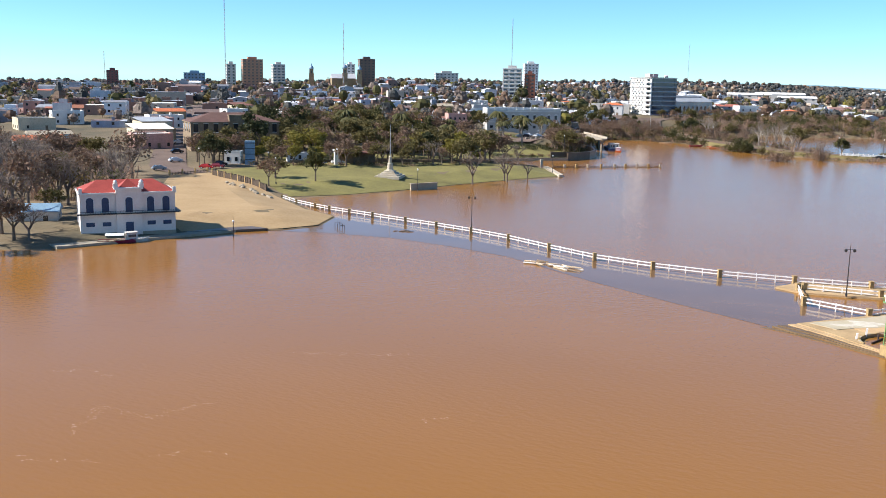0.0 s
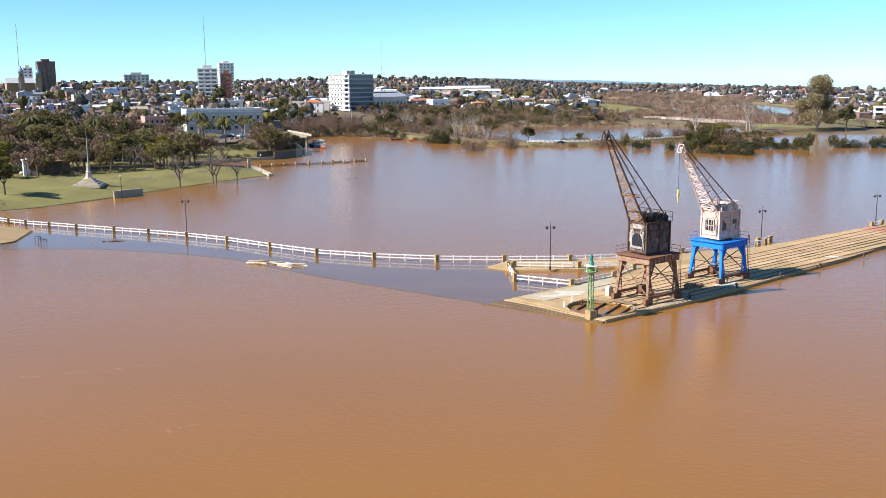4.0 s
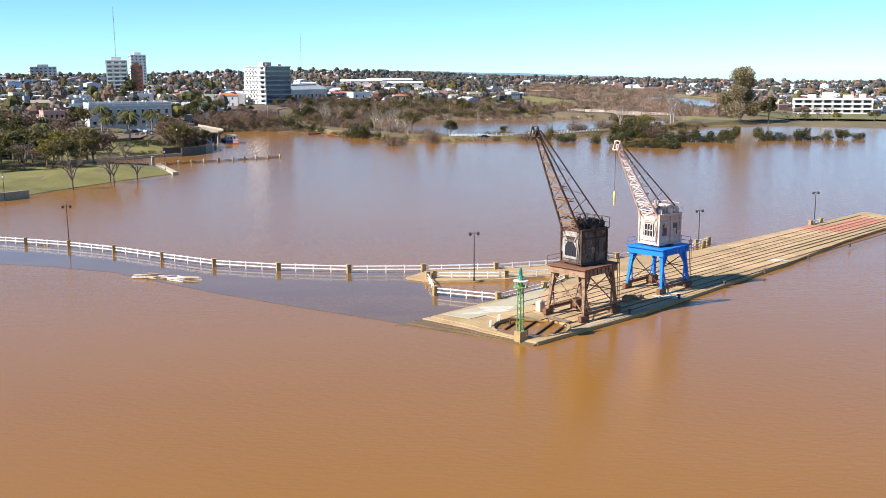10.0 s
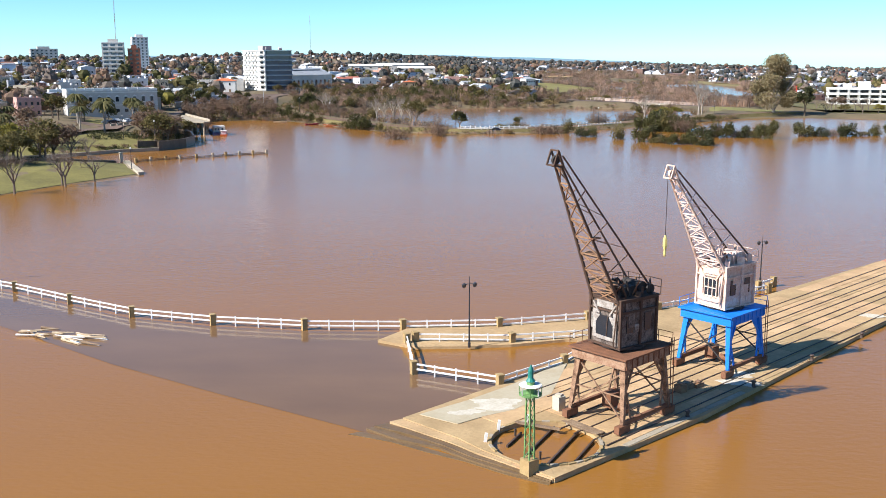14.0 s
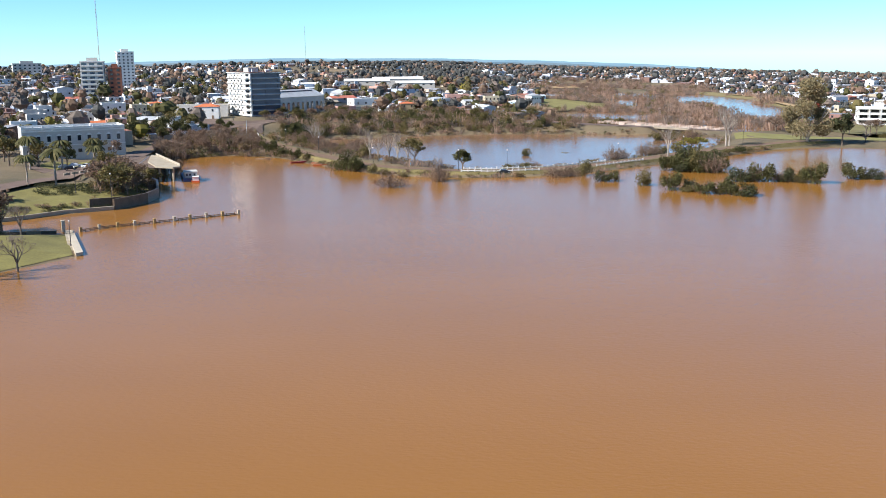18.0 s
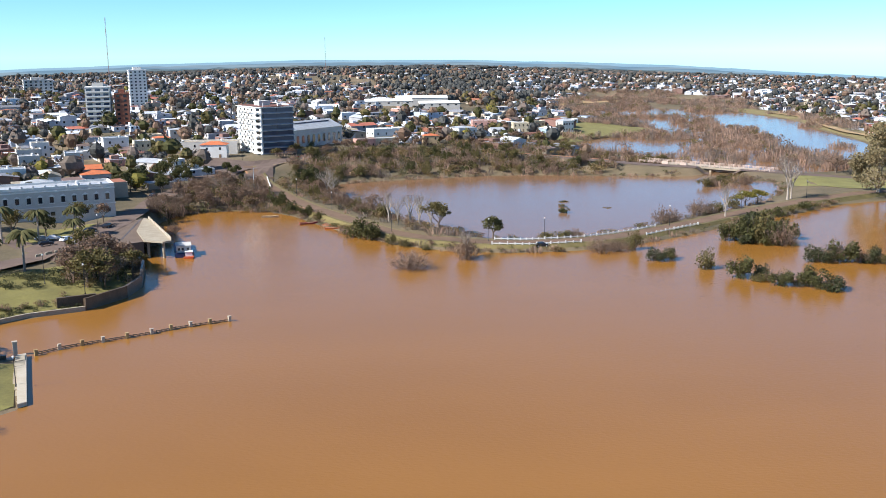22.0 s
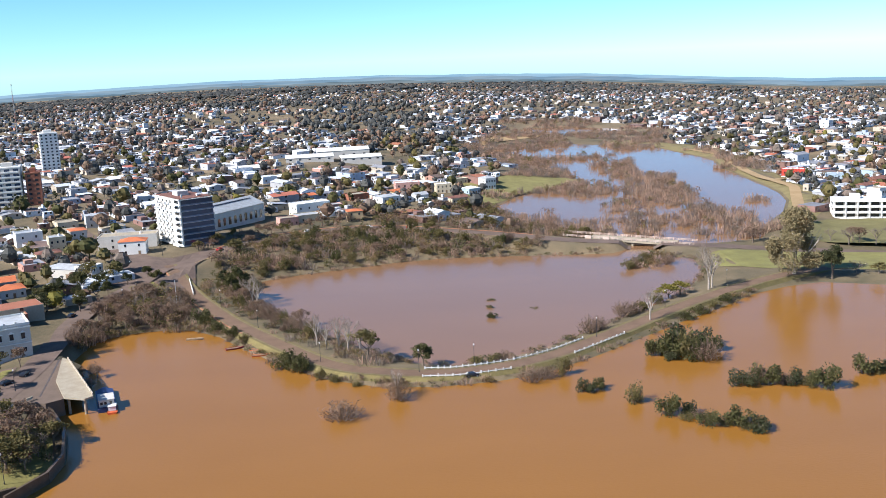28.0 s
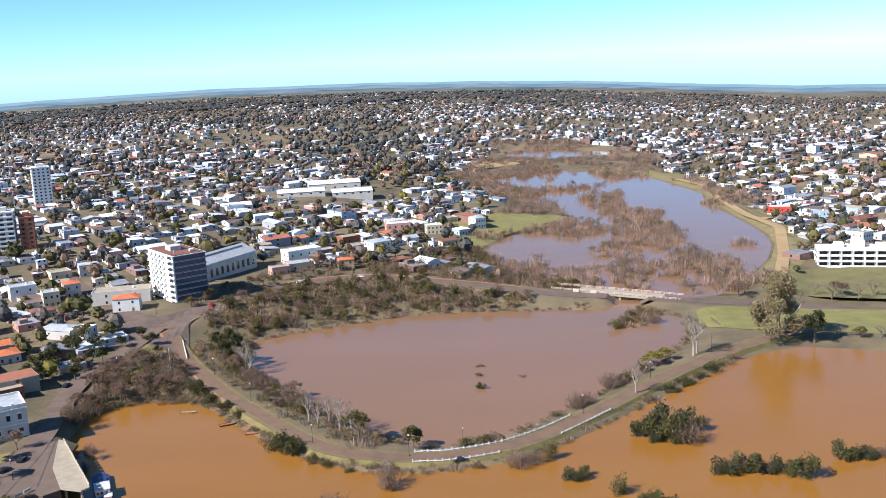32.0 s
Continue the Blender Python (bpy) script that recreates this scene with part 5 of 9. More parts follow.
# ---- buildings: one helper ----
def building(name, m, L, D, H, wall, label, category="house", roof="flat", roof_m=ZINC_ROOF, rise=2.0, floors=1, cols=3, win=(0.9, 1.3), glass_m=DARK_WINDOW, trim=None, sides=True, door=True, group="", sill=0.9, parapet=0.5):
    """A block L long and D deep, its front-left foot at the pose m: walls, roof, windows with frames, a door."""
    ob = thing(name, m, label, category, group)
    part("wall_block", Shape().box(L / 2, D / 2, -4.0, L, D, H + 4.0), wall, ob)
    o = 0.35
    if roof == "gable":
        s = Shape()
        s.quad((-o, -o, H), (L + o, -o, H), (L + o, D / 2, H + rise), (-o, D / 2, H + rise))
        s.quad((L + o, D + o, H), (-o, D + o, H), (-o, D / 2, H + rise), (L + o, D / 2, H + rise))
        s.poly([(-o, -o, H), (-o, D / 2, H + rise), (-o, D + o, H)])
        s.poly([(L + o, -o, H), (L + o, D + o, H), (L + o, D / 2, H + rise)])
        part("roof", s, roof_m, ob)
    elif roof == "hip":
        k = min(D / 2, L / 2 - 0.3)
        s = Shape()
        a, b, c, d = (-o, -o, H), (L + o, -o, H), (L + o, D + o, H), (-o, D + o, H)
        e, f = (k, D / 2, H + rise), (L - k, D / 2, H + rise)
        s.quad(a, b, f, e).quad(c, d, e, f).poly([b, c, f]).poly([d, a, e]).quad(d, c, b, a)
        part("roof", s, roof_m, ob)
    elif roof == "mono":
        s = Shape().quad((-o, -o, H + 0.1), (L + o, -o, H + 0.1), (L + o, D + o, H + rise), (-o, D + o, H + rise))
        s.quad((-o, -o, H), (-o, D + o, H + rise - 0.1), (L + o, D + o, H + rise - 0.1), (L + o, -o, H))
        s.poly([(-o, D + o, H), (-o, D + o, H + rise), (L + o, D + o, H + rise), (L + o, D + o, H)])
        part("roof", s, roof_m, ob)
    else:
        part("roof", Shape().box(L / 2, D / 2, H, L - 0.5, D - 0.5, 0.08), roof_m, ob)
        s = Shape()
        s.box(L / 2, 0.12, H, L + 0.1, 0.3, parapet).box(L / 2, D - 0.12, H, L + 0.1, 0.3, parapet).box(0.12, D / 2, H, 0.3, D - 0.4, parapet).box(L - 0.12, D / 2, H, 0.3, D - 0.4, parapet)
        part("parapet", s, trim or wall, ob)
        if H > 5:
            part("tank", Shape().lathe(L * 0.7, D * 0.6, [(0.6, H), (0.6, H + 1.1), (0.3, H + 1.3)], 10), WHITE_PAINT, ob, "small roof water tank")
    fh = H / floors
    for fl in range(floors):
        for c in range(cols):
            x = L * (c + 0.5) / cols
            if door and fl == 0 and c == cols // 2:
                part("door", Shape().box(x, -0.04, 0.0, 1.1, 0.12, 2.1), TIMBER, ob)
                continue
            w = part("window", Shape().box(x, -0.02, fl * fh + sill, win[0], 0.1, win[1]), glass_m, ob)
            if trim:
                part("window_frame", Shape().box(x, -0.06, fl * fh + sill - 0.14, win[0] + 0.3, 0.12, 0.14).box(x, -0.06, fl * fh + sill + win[1], win[0] + 0.3, 0.12, 0.14), trim, w)
        if sides:
            n = max(1, int(D / 4))
            for c in range(n):
                y = D * (c + 0.5) / n
                for px in (0.02, L - 0.02):
                    part("window", Shape().box(px, y, fl * fh + sill, 0.12, win[0], win[1]), glass_m, ob)
    return ob


# ---- old customs house by the water ----
LIME_WALL = surface("limewashed_render", (0.80, 0.73, 0.67), (0.62, 0.54, 0.48), 0.85, 3.0, 0.15, stain=0.55)
HM = at(-125.1, 158.0, 0.45, 46.7)
hs = thing("customs_house", HM, "white two-storey customs house with red sheet roof and blue shutters", "house")
L, D, H = 17.0, 9.5, 8.1
part("wall_block", Shape().box(L / 2, D / 2, -1.5, L, D, H + 1.5), LIME_WALL, hs)
part("bay", Shape().box(L * 0.505, 0.6, -1.2, 4.6, 2.0, H + 1.9), LIME_WALL, hs, "projecting middle bay")
part("cornice", Shape().box(L / 2, D / 2, H - 0.25, L + 0.5, D + 0.5, 0.3), WHITE_WALL, hs)
part("bay_cornice", Shape().box(L * 0.505, 0.5, H + 0.65, 5.2, 2.6, 0.35), WHITE_WALL, hs)
k = D / 2
s = Shape().quad((0, 0, H + 0.05), (L, 0, H + 0.05), (L - 3.4, k, H + 2.0), (3.4, k, H + 2.0)).quad((L, D, H + 0.05), (0, D, H + 0.05), (3.4, k, H + 2.0), (L - 3.4, k, H + 2.0))
s.poly([(L, 0, H + 0.05), (L, D, H + 0.05), (L - 3.4, k, H + 2.0)]).poly([(0, D, H + 0.05), (0, 0, H + 0.05), (3.4, k, H + 2.0)])
OLD_RED = surface("old_red_sheet", (0.36, 0.062, 0.045), (0.25, 0.04, 0.03), 0.7, 2.0, 0.2)
part("roof", s, OLD_RED, hs, "red sheet hip roof")
c = L * 0.505
part("bay_roof", Shape().poly([(c - 1.7, -0.3, H + 1.0), (c + 1.7, -0.3, H + 1.0), (c, 1.4, H + 2.5)]).poly([(c + 1.7, -0.3, H + 1.0), (c + 1.7, 3.2, H + 1.0), (c, 1.4, H + 2.5)])
     .poly([(c + 1.7, 3.2, H + 1.0), (c - 1.7, 3.2, H + 1.0), (c, 1.4, H + 2.5)]).poly([(c - 1.7, 3.2, H + 1.0), (c - 1.7, -0.3, H + 1.0), (c, 1.4, H + 2.5)]), OLD_RED, hs, "small red pyramid roof")
for dx in (-2.3, 2.3):
    part("urn", Shape().box(c + dx, -0.2, H + 1.0, 0.8, 0.8, 0.7).lathe(c + dx, -0.2, [(0.3, H + 1.7), (0.45, H + 2.0), (0.15, H + 2.4)], 8), WHITE_WALL, hs)
for x in (0.15, L - 0.15):
    part("finial", Shape().box(x, 0.1, H, 0.6, 0.6, 0.9), WHITE_WALL, hs)
part("balcony", Shape().box(L / 2, -0.35, 4.15, L + 1.2, 1.0, 0.18).box(L + 0.5, D * 0.3, 4.15, 1.0, D * 0.6, 0.18), DARK_METAL, hs, "dark balcony ledge")
s = Shape()
for i in range(40):
    s.rod((i * L / 39, -0.8, 4.3), (i * L / 39, -0.8, 4.75), 0.02, 4)
s.rod((0, -0.8, 4.75), (L, -0.8, 4.75), 0.03, 4)
part("balustrade", s, DARK_METAL, hs)
SHUTTER = surface("blue_shutter", (0.05, 0.075, 0.14), None, 0.6, 0.5, 0.2)
for fx in (0.1, 0.26, 0.505, 0.735, 0.9):
    x, y0 = L * fx, -0.03 if fx != 0.505 else -0.42
    w = part("window", Shape().box(x, y0, 4.5, 1.25, 0.12, 2.3).lathe(x, y0 + 0.0, [(0.0, 6.79), (0.0, 6.8)], 4), SHUTTER, hs, "tall blue arched shutter")
    part("arch", Shape().poly([(x + 0.62 * math.cos(t * math.pi / 8), y0 - 0.06, 6.8 + 0.45 * math.sin(t * math.pi / 8)) for t in range(9)]), SHUTTER, w)
    f = Shape().box(x - 0.75, y0 - 0.02, 4.4, 0.18, 0.16, 2.5).box(x + 0.75, y0 - 0.02, 4.4, 0.18, 0.16, 2.5)
    for t in range(8):
        f.beam((x + 0.76 * math.cos(t * math.pi / 8), y0 - 0.05, 6.85 + 0.56 * math.sin(t * math.pi / 8)), (x + 0.76 * math.cos((t + 1) * math.pi / 8), y0 - 0.05, 6.85 + 0.56 * math.sin((t + 1) * math.pi / 8)), 0.16)
    part("surround", f, WHITE_WALL, w)
part("door", Shape().box(c, -0.44, 0.0, 1.4, 0.12, 2.6), SHUTTER, hs, "blue arched door")
for fx in (0.1, 0.27, 0.74, 0.91):
    part("vent_window", Shape().box(L * fx, -0.03, 1.9, 1.5, 0.1, 0.75), SHUTTER, hs)
part("plinth", Shape().box(L / 2, -0.06, -1.2, L + 0.1, 0.16, 1.9), CONCRETE, hs)
terrace = Shape().prism([(-127.5, 151.0), (-121.8, 148.6), (-109.2, 172.2), (-105.5, 179.8), (-108.8, 180.5), (-112.9, 171.2), (-124.3, 158.6)], -2.0, 0.45)
tagged(part("house_quay", terrace, CONCRETE), "low concrete landing before the customs house", "pavement", kind="structure")
tagged(part("wet_slip", Shape().prism([(-112.6, 172.4), (-105.5, 179.4), (-101.5, 183.6), (-105.8, 184.4), (-114.4, 176.6)], -1.0, 0.52), WET_STONE), "dark wet stone slipway", "pavement", kind="structure")


def boat(x, y, turn, l, w, hull, deck, label, cabin=None, canopy=None, z=0.0):
    ob = thing("boat", at(x, y, z, turn), label, "boat")
    s = Shape()
    n = 10
    ring = []
    for i in range(n + 1):
        f = i / n
        b = w / 2 * min(1.0, 1.5 * math.sin(math.pi * min(1, 0.18 + 0.82 * (1 - f)) * 0.5) ** 0.8) * (1.0 if f < 0.6 else max(0.03, 1 - ((f - 0.6) / 0.4) ** 2))
        ring.append((f * l - l / 2, b, 0.55 + 0.35 * max(0, f - 0.5)))
    for (x0, b0, z0), (x1, b1, z1) in zip(ring, ring[1:]):
        for sg in (-1, 1):
            q = [(x0, sg * b0, z0), (x1, sg * b1, z1), (x1, sg * b1 * 0.6, -0.25), (x0, sg * b0 * 0.6, -0.25)]
            s.quad(*(q if sg < 0 else q[::-1]))
    s.quad((ring[0][0], -ring[0][1], ring[0][2]), (ring[0][0], ring[0][1], ring[0][2]), (ring[0][0], ring[0][1] * 0.6, -0.25), (ring[0][0], -ring[0][1] * 0.6, -0.25))
    part("hull", s, hull, ob)
    d = Shape()
    for (x0, b0, z0), (x1, b1, z1) in zip(ring, ring[1:]):
        d.quad((x0, -b0 * 0.92, z0 - 0.15), (x1, -b1 * 0.92, z1 - 0.15), (x1, b1 * 0.92, z1 - 0.15), (x0, b0 * 0.92, z0 - 0.15))
    part("deck", d, deck, ob)
    for f in (0.25, 0.5):
        part("thwart", Shape().box(f * l - l / 2, 0, 0.42, 0.3, w * 0.85, 0.08), TIMBER, ob)
    if cabin:
        cb = part("cabin", Shape().box(-l * 0.1, 0, 0.45, l * 0.35, w * 0.7, 1.3).box(-l * 0.1, 0, 1.75, l * 0.4, w * 0.8, 0.1), cabin, ob)
        for sg in (-1, 1):
            part("cabin_window", Shape().box(-l * 0.1, sg * w * 0.35, 1.0, l * 0.25, 0.06, 0.45), DARK_WINDOW, cb)
    if canopy:
        part("canopy", Shape().quad((-l * 0.3, -w / 2, 1.5), (l * 0.2, -w / 2, 1.5), (l * 0.2, 0, 1.8), (-l * 0.3, 0, 1.8)).quad((-l * 0.3, 0, 1.8), (l * 0.2, 0, 1.8), (l * 0.2, w / 2, 1.5), (-l * 0.3, w / 2, 1.5)), canopy, ob)
    return ob


MAROON = surface("maroon_paint", (0.25, 0.02, 0.05), None, 0.5, 0.6, 0.1)
boat(-117.4, 158.6, 40, 6.6, 2.2, MAROON, GREY_WALL, "maroon and white cabin boat moored before the house", canopy=WHITE_PAINT)
boat(-115.6, 161.2, 55, 5.6, 2.0, GREY_WALL, WHITE_PAINT, "grey patrol boat with a white cabin", cabin=GREY_WALL)

# boat sheds and low yards beside it
BLUE_SHEET = surface("blue_sheet", (0.25, 0.38, 0.5), None, 0.5, 2.0, 0.2)
building("boat_shed", at(-143, 158, 0.9, 38), 9, 6, 3.0, GREY_WALL, "small brown boat shed with a pale blue sheet roof", "shed", "gable", BLUE_SHEET, 1.3, cols=2, door=False)
building("kiosk", at(-133, 171, 0.8, 40), 5, 4, 2.7, OCHRE_WALL, "small ochre kiosk beside the yard", "shed", "flat", TILE_ROOF, cols=2, door=False)
for (x0, y0), (x1, y1), h in (((-126.5, 160.5), (-135, 171.5), 1.6), ((-135, 171.5), (-147, 181), 1.5), ((-131, 152), (-142, 160), 0.9), ((-137, 163), (-127, 172), 1.2)):
    tagged(part("yard_wall", Shape().beam((x0, y0, 0.4 + h / 2), (x1, y1, 0.6 + h / 2), 0.3, h), OCHRE_WALL), "low ochre yard wall beside the house", "wall", kind="structure")

# ---- dirt ramp, lawns, street ----
drape("dirt_ramp", [(-113.5, 172), (-106.5, 181), (-99.8, 186.4), (-96.2, 194), (-99.5, 206.5), (-110.5, 213.2), (-125, 226), (-150, 244), (-167, 253), (-172, 243), (-150, 210), (-135, 192), (-124, 178)], DIRT, 0.1, 4,
      "bare pale earth ramp running down to the flood", "ramp")
drape("park_lawn", [(-126.5, 230.8), (-117, 242.6), (-109, 259.2), (-101.3, 280.3), (-92, 303), (-82, 321), (-93, 344), (-112, 332), (-159, 287), (-168, 256), (-150, 246.5)], GRASS_MAT, 0.1, 5, "mown park lawn of yellowish winter grass", "lawn")
drape("bank_lawn", [(-127, 361), (-107, 380.5), (-97.5, 387.5), (-94, 408), (-101, 428), (-112, 432), (-124, 412), (-138, 385), (-155, 345)], GRASS_MAT, 0.1, 5, "grassy embankment above the river wall", "lawn")
drape("upper_lawn", [(-165, 292), (-112, 338), (-98, 352), (-127, 356), (-160, 340), (-185, 305)], GRASS_MAT, 0.1, 5, "grass terrace behind the park wall", "lawn")
s, mid, nrm = ribbon([(-167, 249), (-182, 254), (-222, 306), (-275, 378), (-345, 480), (-420, 590)], 11, 0.14)
tagged(part("town_street", s, ASPHALT), "straight grey town street climbing from the gate", "road", kind="structure")
s, mid, nrm = ribbon(SHORE_STREET, 9, 0.22)
tagged(part("shore_street", s, ASPHALT), "grey asphalt street above the embankment", "road", kind="structure")
drape("car_park", [(-122, 425), (-130, 430), (-150, 447), (-146, 470), (-131, 480), (-126.5, 460), (-125.5, 440)], ASPHALT, 0.12, 4, "worn asphalt car park by the long building", "car park")
drape("square_lawn", [(-131, 478), (-150, 468), (-148, 452), (-136, 446), (-131, 455)], GRASS_MAT, 0.16, 4, "small lawn before the long white building", "lawn")

DARK_TIMBER = surface("dark_old_timber", (0.11, 0.082, 0.06), (0.05, 0.036, 0.027), 0.9, 0.8, 0.4)
# gate across the street end
gate = thing("street_gate", at(-170.5, 240.5, 1.9, 74), "dark timber gate closing the street end", "gate")
part("rail", Shape().beam((0, 0, 1.2), (13, 0, 1.2), 0.12), DARK_TIMBER, gate)
part("rail", Shape().beam((0, 0, 0.4), (13, 0, 0.4), 0.12), DARK_TIMBER, gate)
for i in range(27):
    part("board", Shape().box(i * 0.5, 0, 0.0, 0.1, 0.06, 1.5), DARK_TIMBER, gate)
for x in (0, 4.3, 8.7, 13):
    part("post", Shape().box(x, 0, -0.4, 0.4, 0.4, 2.6), OLD_POST, gate)

# stockade of old timber bays beside the ramp
bays = [(-161.5, 248), (-158, 245.8), (-154.3, 243.6), (-150.6, 241.6), (-147, 239.4), (-143.3, 237.3), (-139.7, 235.2), (-136, 233.2), (-132.4, 231)]
for i, ((x0, y0), (x1, y1)) in enumerate(zip(bays, bays[1:])):
    z = gz((x0 + x1) / 2, (y0 + y1) / 2)
    tn = math.degrees(math.atan2(y1 - y0, x1 - x0))
    ob = thing("stockade_bay", at(x0, y0, z, tn), "dark weathered timber stockade bay", "fence", "stockade bays beside the ramp")
    l = math.hypot(x1 - x0, y1 - y0)
    for k in range(7):
        part("board", Shape().box(0.3 + k * (l - 0.7) / 6, RND.uniform(-0.06, 0.06), -0.3, 0.5, 0.3, 1.9 + RND.uniform(-0.25, 0.2)), DARK_TIMBER, ob)
    part("rail", Shape().beam((0, 0.12, 1.1), (l, 0.12, 1.1), 0.16), DARK_TIMBER, ob)
    part("post", Shape().box(0, 0, -0.4, 0.42, 0.42, 2.3), OLD_POST, ob)
rr = random.Random(8)
for k in range(16):
    x, y = -146 + k * 1.4 + rr.uniform(-1, 1), 233.4 - k * 0.75 + rr.uniform(-1.2, 0.4)
    s = Shape()
    s.lathe(0, 0, [(0.3, -0.2), (0.55, 0.1), (0.45, 0.45), (0.15, 0.62)], 7)
    s.v = [(v[0] * rr.uniform(0.8, 1.3), v[1] * rr.uniform(0.8, 1.3), v[2]) for v in s.v]
    ob = part("boulder", s, CONCRETE)
    ob.matrix_world = at(x, y, gz(x, y), rr.uniform(0, 360))
    tagged(ob, "grey boulder at the foot of the stockade", "rock", "boulders by the ramp")

# ---- monument ----
mo = thing("monument", at(-118.2, 273.4, gz(-118.2, 273.4), 10), "pale stone monument with steps and a slender mast", "monument")
for i, (r, z, h) in enumerate(((3.6, -0.4, 0.8), (2.8, 0.4, 0.45), (2.1, 0.85, 0.45), (1.5, 1.3, 0.5))):
    part("step", Shape().box(0, 0, z, 2 * r, 2 * r, h), PALE_SLAB, mo)
part("pedestal", Shape().lathe(0, 0, [(1.25, 1.8), (0.95, 2.2), (0.75, 3.6), (0.85, 3.75), (0.55, 4.0), (0.42, 5.6), (0.5, 5.7), (0.25, 5.9)], 8), PALE_SLAB, mo)
part("mast", Shape().lathe(0, 0, [(0.11, 5.8), (0.08, 12.0), (0.03, 15.0)], 8), ZINC_ROOF, mo)
bw = thing("river_wall_panel", at(-106.5, 262.2, 0.3, 56), "dark concrete wall panel at the lawn edge", "wall")
part("panel", Shape().box(4.3, 0, -0.5, 8.6, 0.5, 2.0), CONCRETE, bw)
part("coping", Shape().box(4.3, 0, 1.5, 8.8, 0.7, 0.12), CONCRETE, bw)
for p, q, h in (((-160, 287), (-113, 333), 1.1), ((-113, 333), (-97, 348), 1.1), ((-150, 303), (-105, 345), 1.0)):
    n = 6
    for k in range(n):
        a = (p[0] + (q[0] - p[0]) * k / n, p[1] + (q[1] - p[1]) * k / n)
        b = (p[0] + (q[0] - p[0]) * (k + 0.98) / n, p[1] + (q[1] - p[1]) * (k + 0.98) / n)
        za, zb = gz(*a), gz(*b)
        tagged(part("terrace_wall", Shape().beam((*a, za + h / 2 - 0.2), (*b, zb + h / 2 - 0.2), 0.5, h), WET_STONE if k % 2 else TIMBER), "low dark stone terrace wall in the park", "wall", kind="structure")
tagged(part("stair_slab", Shape().prism([(-81.2, 320.8), (-80.2, 322.2), (-93.6, 349.6), (-95.2, 348.6)], -1.0, 0.75), PALE_SLAB), "pale sloping stair wall at the water", "stairs", kind="structure")
st = thing("river_stairs", Matrix.Identity(4), "pale stone stairs going down into the flood", "stairs")
for k in range(8):
    f = k / 8
    part("tread", Shape().prism([(-83.5 - 11 * f, 323 + 24 * f), (-82 - 11 * f, 324 + 24 * f), (-83.4 - 11 * f, 327 + 24 * f), (-85 - 11 * f, 326 + 24 * f)], -0.6, 0.12 + 0.11 * k), CONCRETE, st)
gp = thing("gate_pillar", at(-96.3, 350.5, 0.6, 30), "stout pale gate pillar at the stair head", "pillar")
part("shaft", Shape().box(0, 0, -0.6, 0.8, 0.8, 2.7), PALE_SLAB, gp)
part("cap", Shape().box(0, 0, 2.1, 1.0, 1.0, 0.25), PALE_SLAB, gp)

# railing that runs out into the flood
RAILS = [(-92.0, 350.4), (-88.9, 354.4), (-85.4, 357.4), (-81.9, 359.8), (-77.8, 362.8), (-73.6, 366.0), (-70.4, 369.2), (-66.8, 371.8), (-63.1, 374.2), (-59.3, 376.6)]
rl = thing("drowned_railing", Matrix.Identity(4), "brown timber railing with pale posts running into the flood", "railing")
for i, (x, y) in enumerate(RAILS):
    part("post", Shape().box(x, y, -0.8, 0.62, 0.62, 1.9, 0.7).box(x, y, 1.1, 0.74, 0.74, 0.14, 0.7), PALE_SLAB if i % 2 else OLD_POST, rl)
for i, ((x0, y0), (x1, y1)) in enumerate(zip(RAILS, RAILS[1:])):
    for z in (0.25, 0.6):
        part("rail", Shape().beam((x0, y0, z - 0.02 * i), (x1, y1, z - 0.02 * i), 0.14, 0.18), TIMBER, rl)
    for k in range(1, 4):
        part("stake", Shape().box(x0 + (x1 - x0) * k / 4, y0 + (y1 - y0) * k / 4, -0.4, 0.14, 0.14, 1.1), TIMBER, rl)

# river wall of the embankment
wall = [(-128.5, 357.5), (-116.8, 367.0), (-107.5, 378.5), (-96.6, 385.4), (-91.4, 398), (-91.6, 409), (-98, 428.5), (-109.5, 447.5)]
for i, ((x0, y0), (x1, y1)) in enumerate(zip(wall, wall[1:])):
    h = 1.3 if i < 3 else 3.2
    tagged(part("river_wall", Shape().beam((x0, y0, h / 2 - 0.6), (x1, y1, h / 2 - 0.6), 0.7, h + 0.8), WET_STONE if i > 2 else CONCRETE), "stone river wall of the embankment", "wall", kind="structure")
part("wall_end", Shape().box(-99.5, 387.6, -0.5, 9.0, 0.8, 3.6, 0.55), WET_STONE)
tagged(bpy.data.objects["wall_end"], "tall dark stone end of the river wall", "wall", kind="structure")

# ---- viewing deck and barge ----
ORANGE_PAINT = surface("orange_paint", (0.62, 0.12, 0.035), (0.42, 0.08, 0.03), 0.5, 2.0, 0.1, stain=0.3)
dk = thing("viewing_deck", Matrix.Identity(4), "triangular concrete viewing deck over the water", "deck")
part("slab", Shape().prism([(-118.5, 486), (-116.2, 484.5), (-95.4, 445.8), (-97.2, 443.6), (-104, 446), (-112, 462)], 4.9, 5.45), CONCRETE, dk)
for (x, y) in ((-98, 446), (-103, 447), (-108, 449), (-102, 457), (-107, 467), (-113, 478)):
    part("column", Shape().rod((x, y, -1), (x, y, 4.9), 0.4, 8), CONCRETE, dk)
part("back_wall", Shape().beam((-112, 449, 2.3), (-119.5, 486, 2.3), 0.5, 5.4), WET_STONE, dk)
edge = [(-116.2, 484.5), (-95.4, 445.8)]
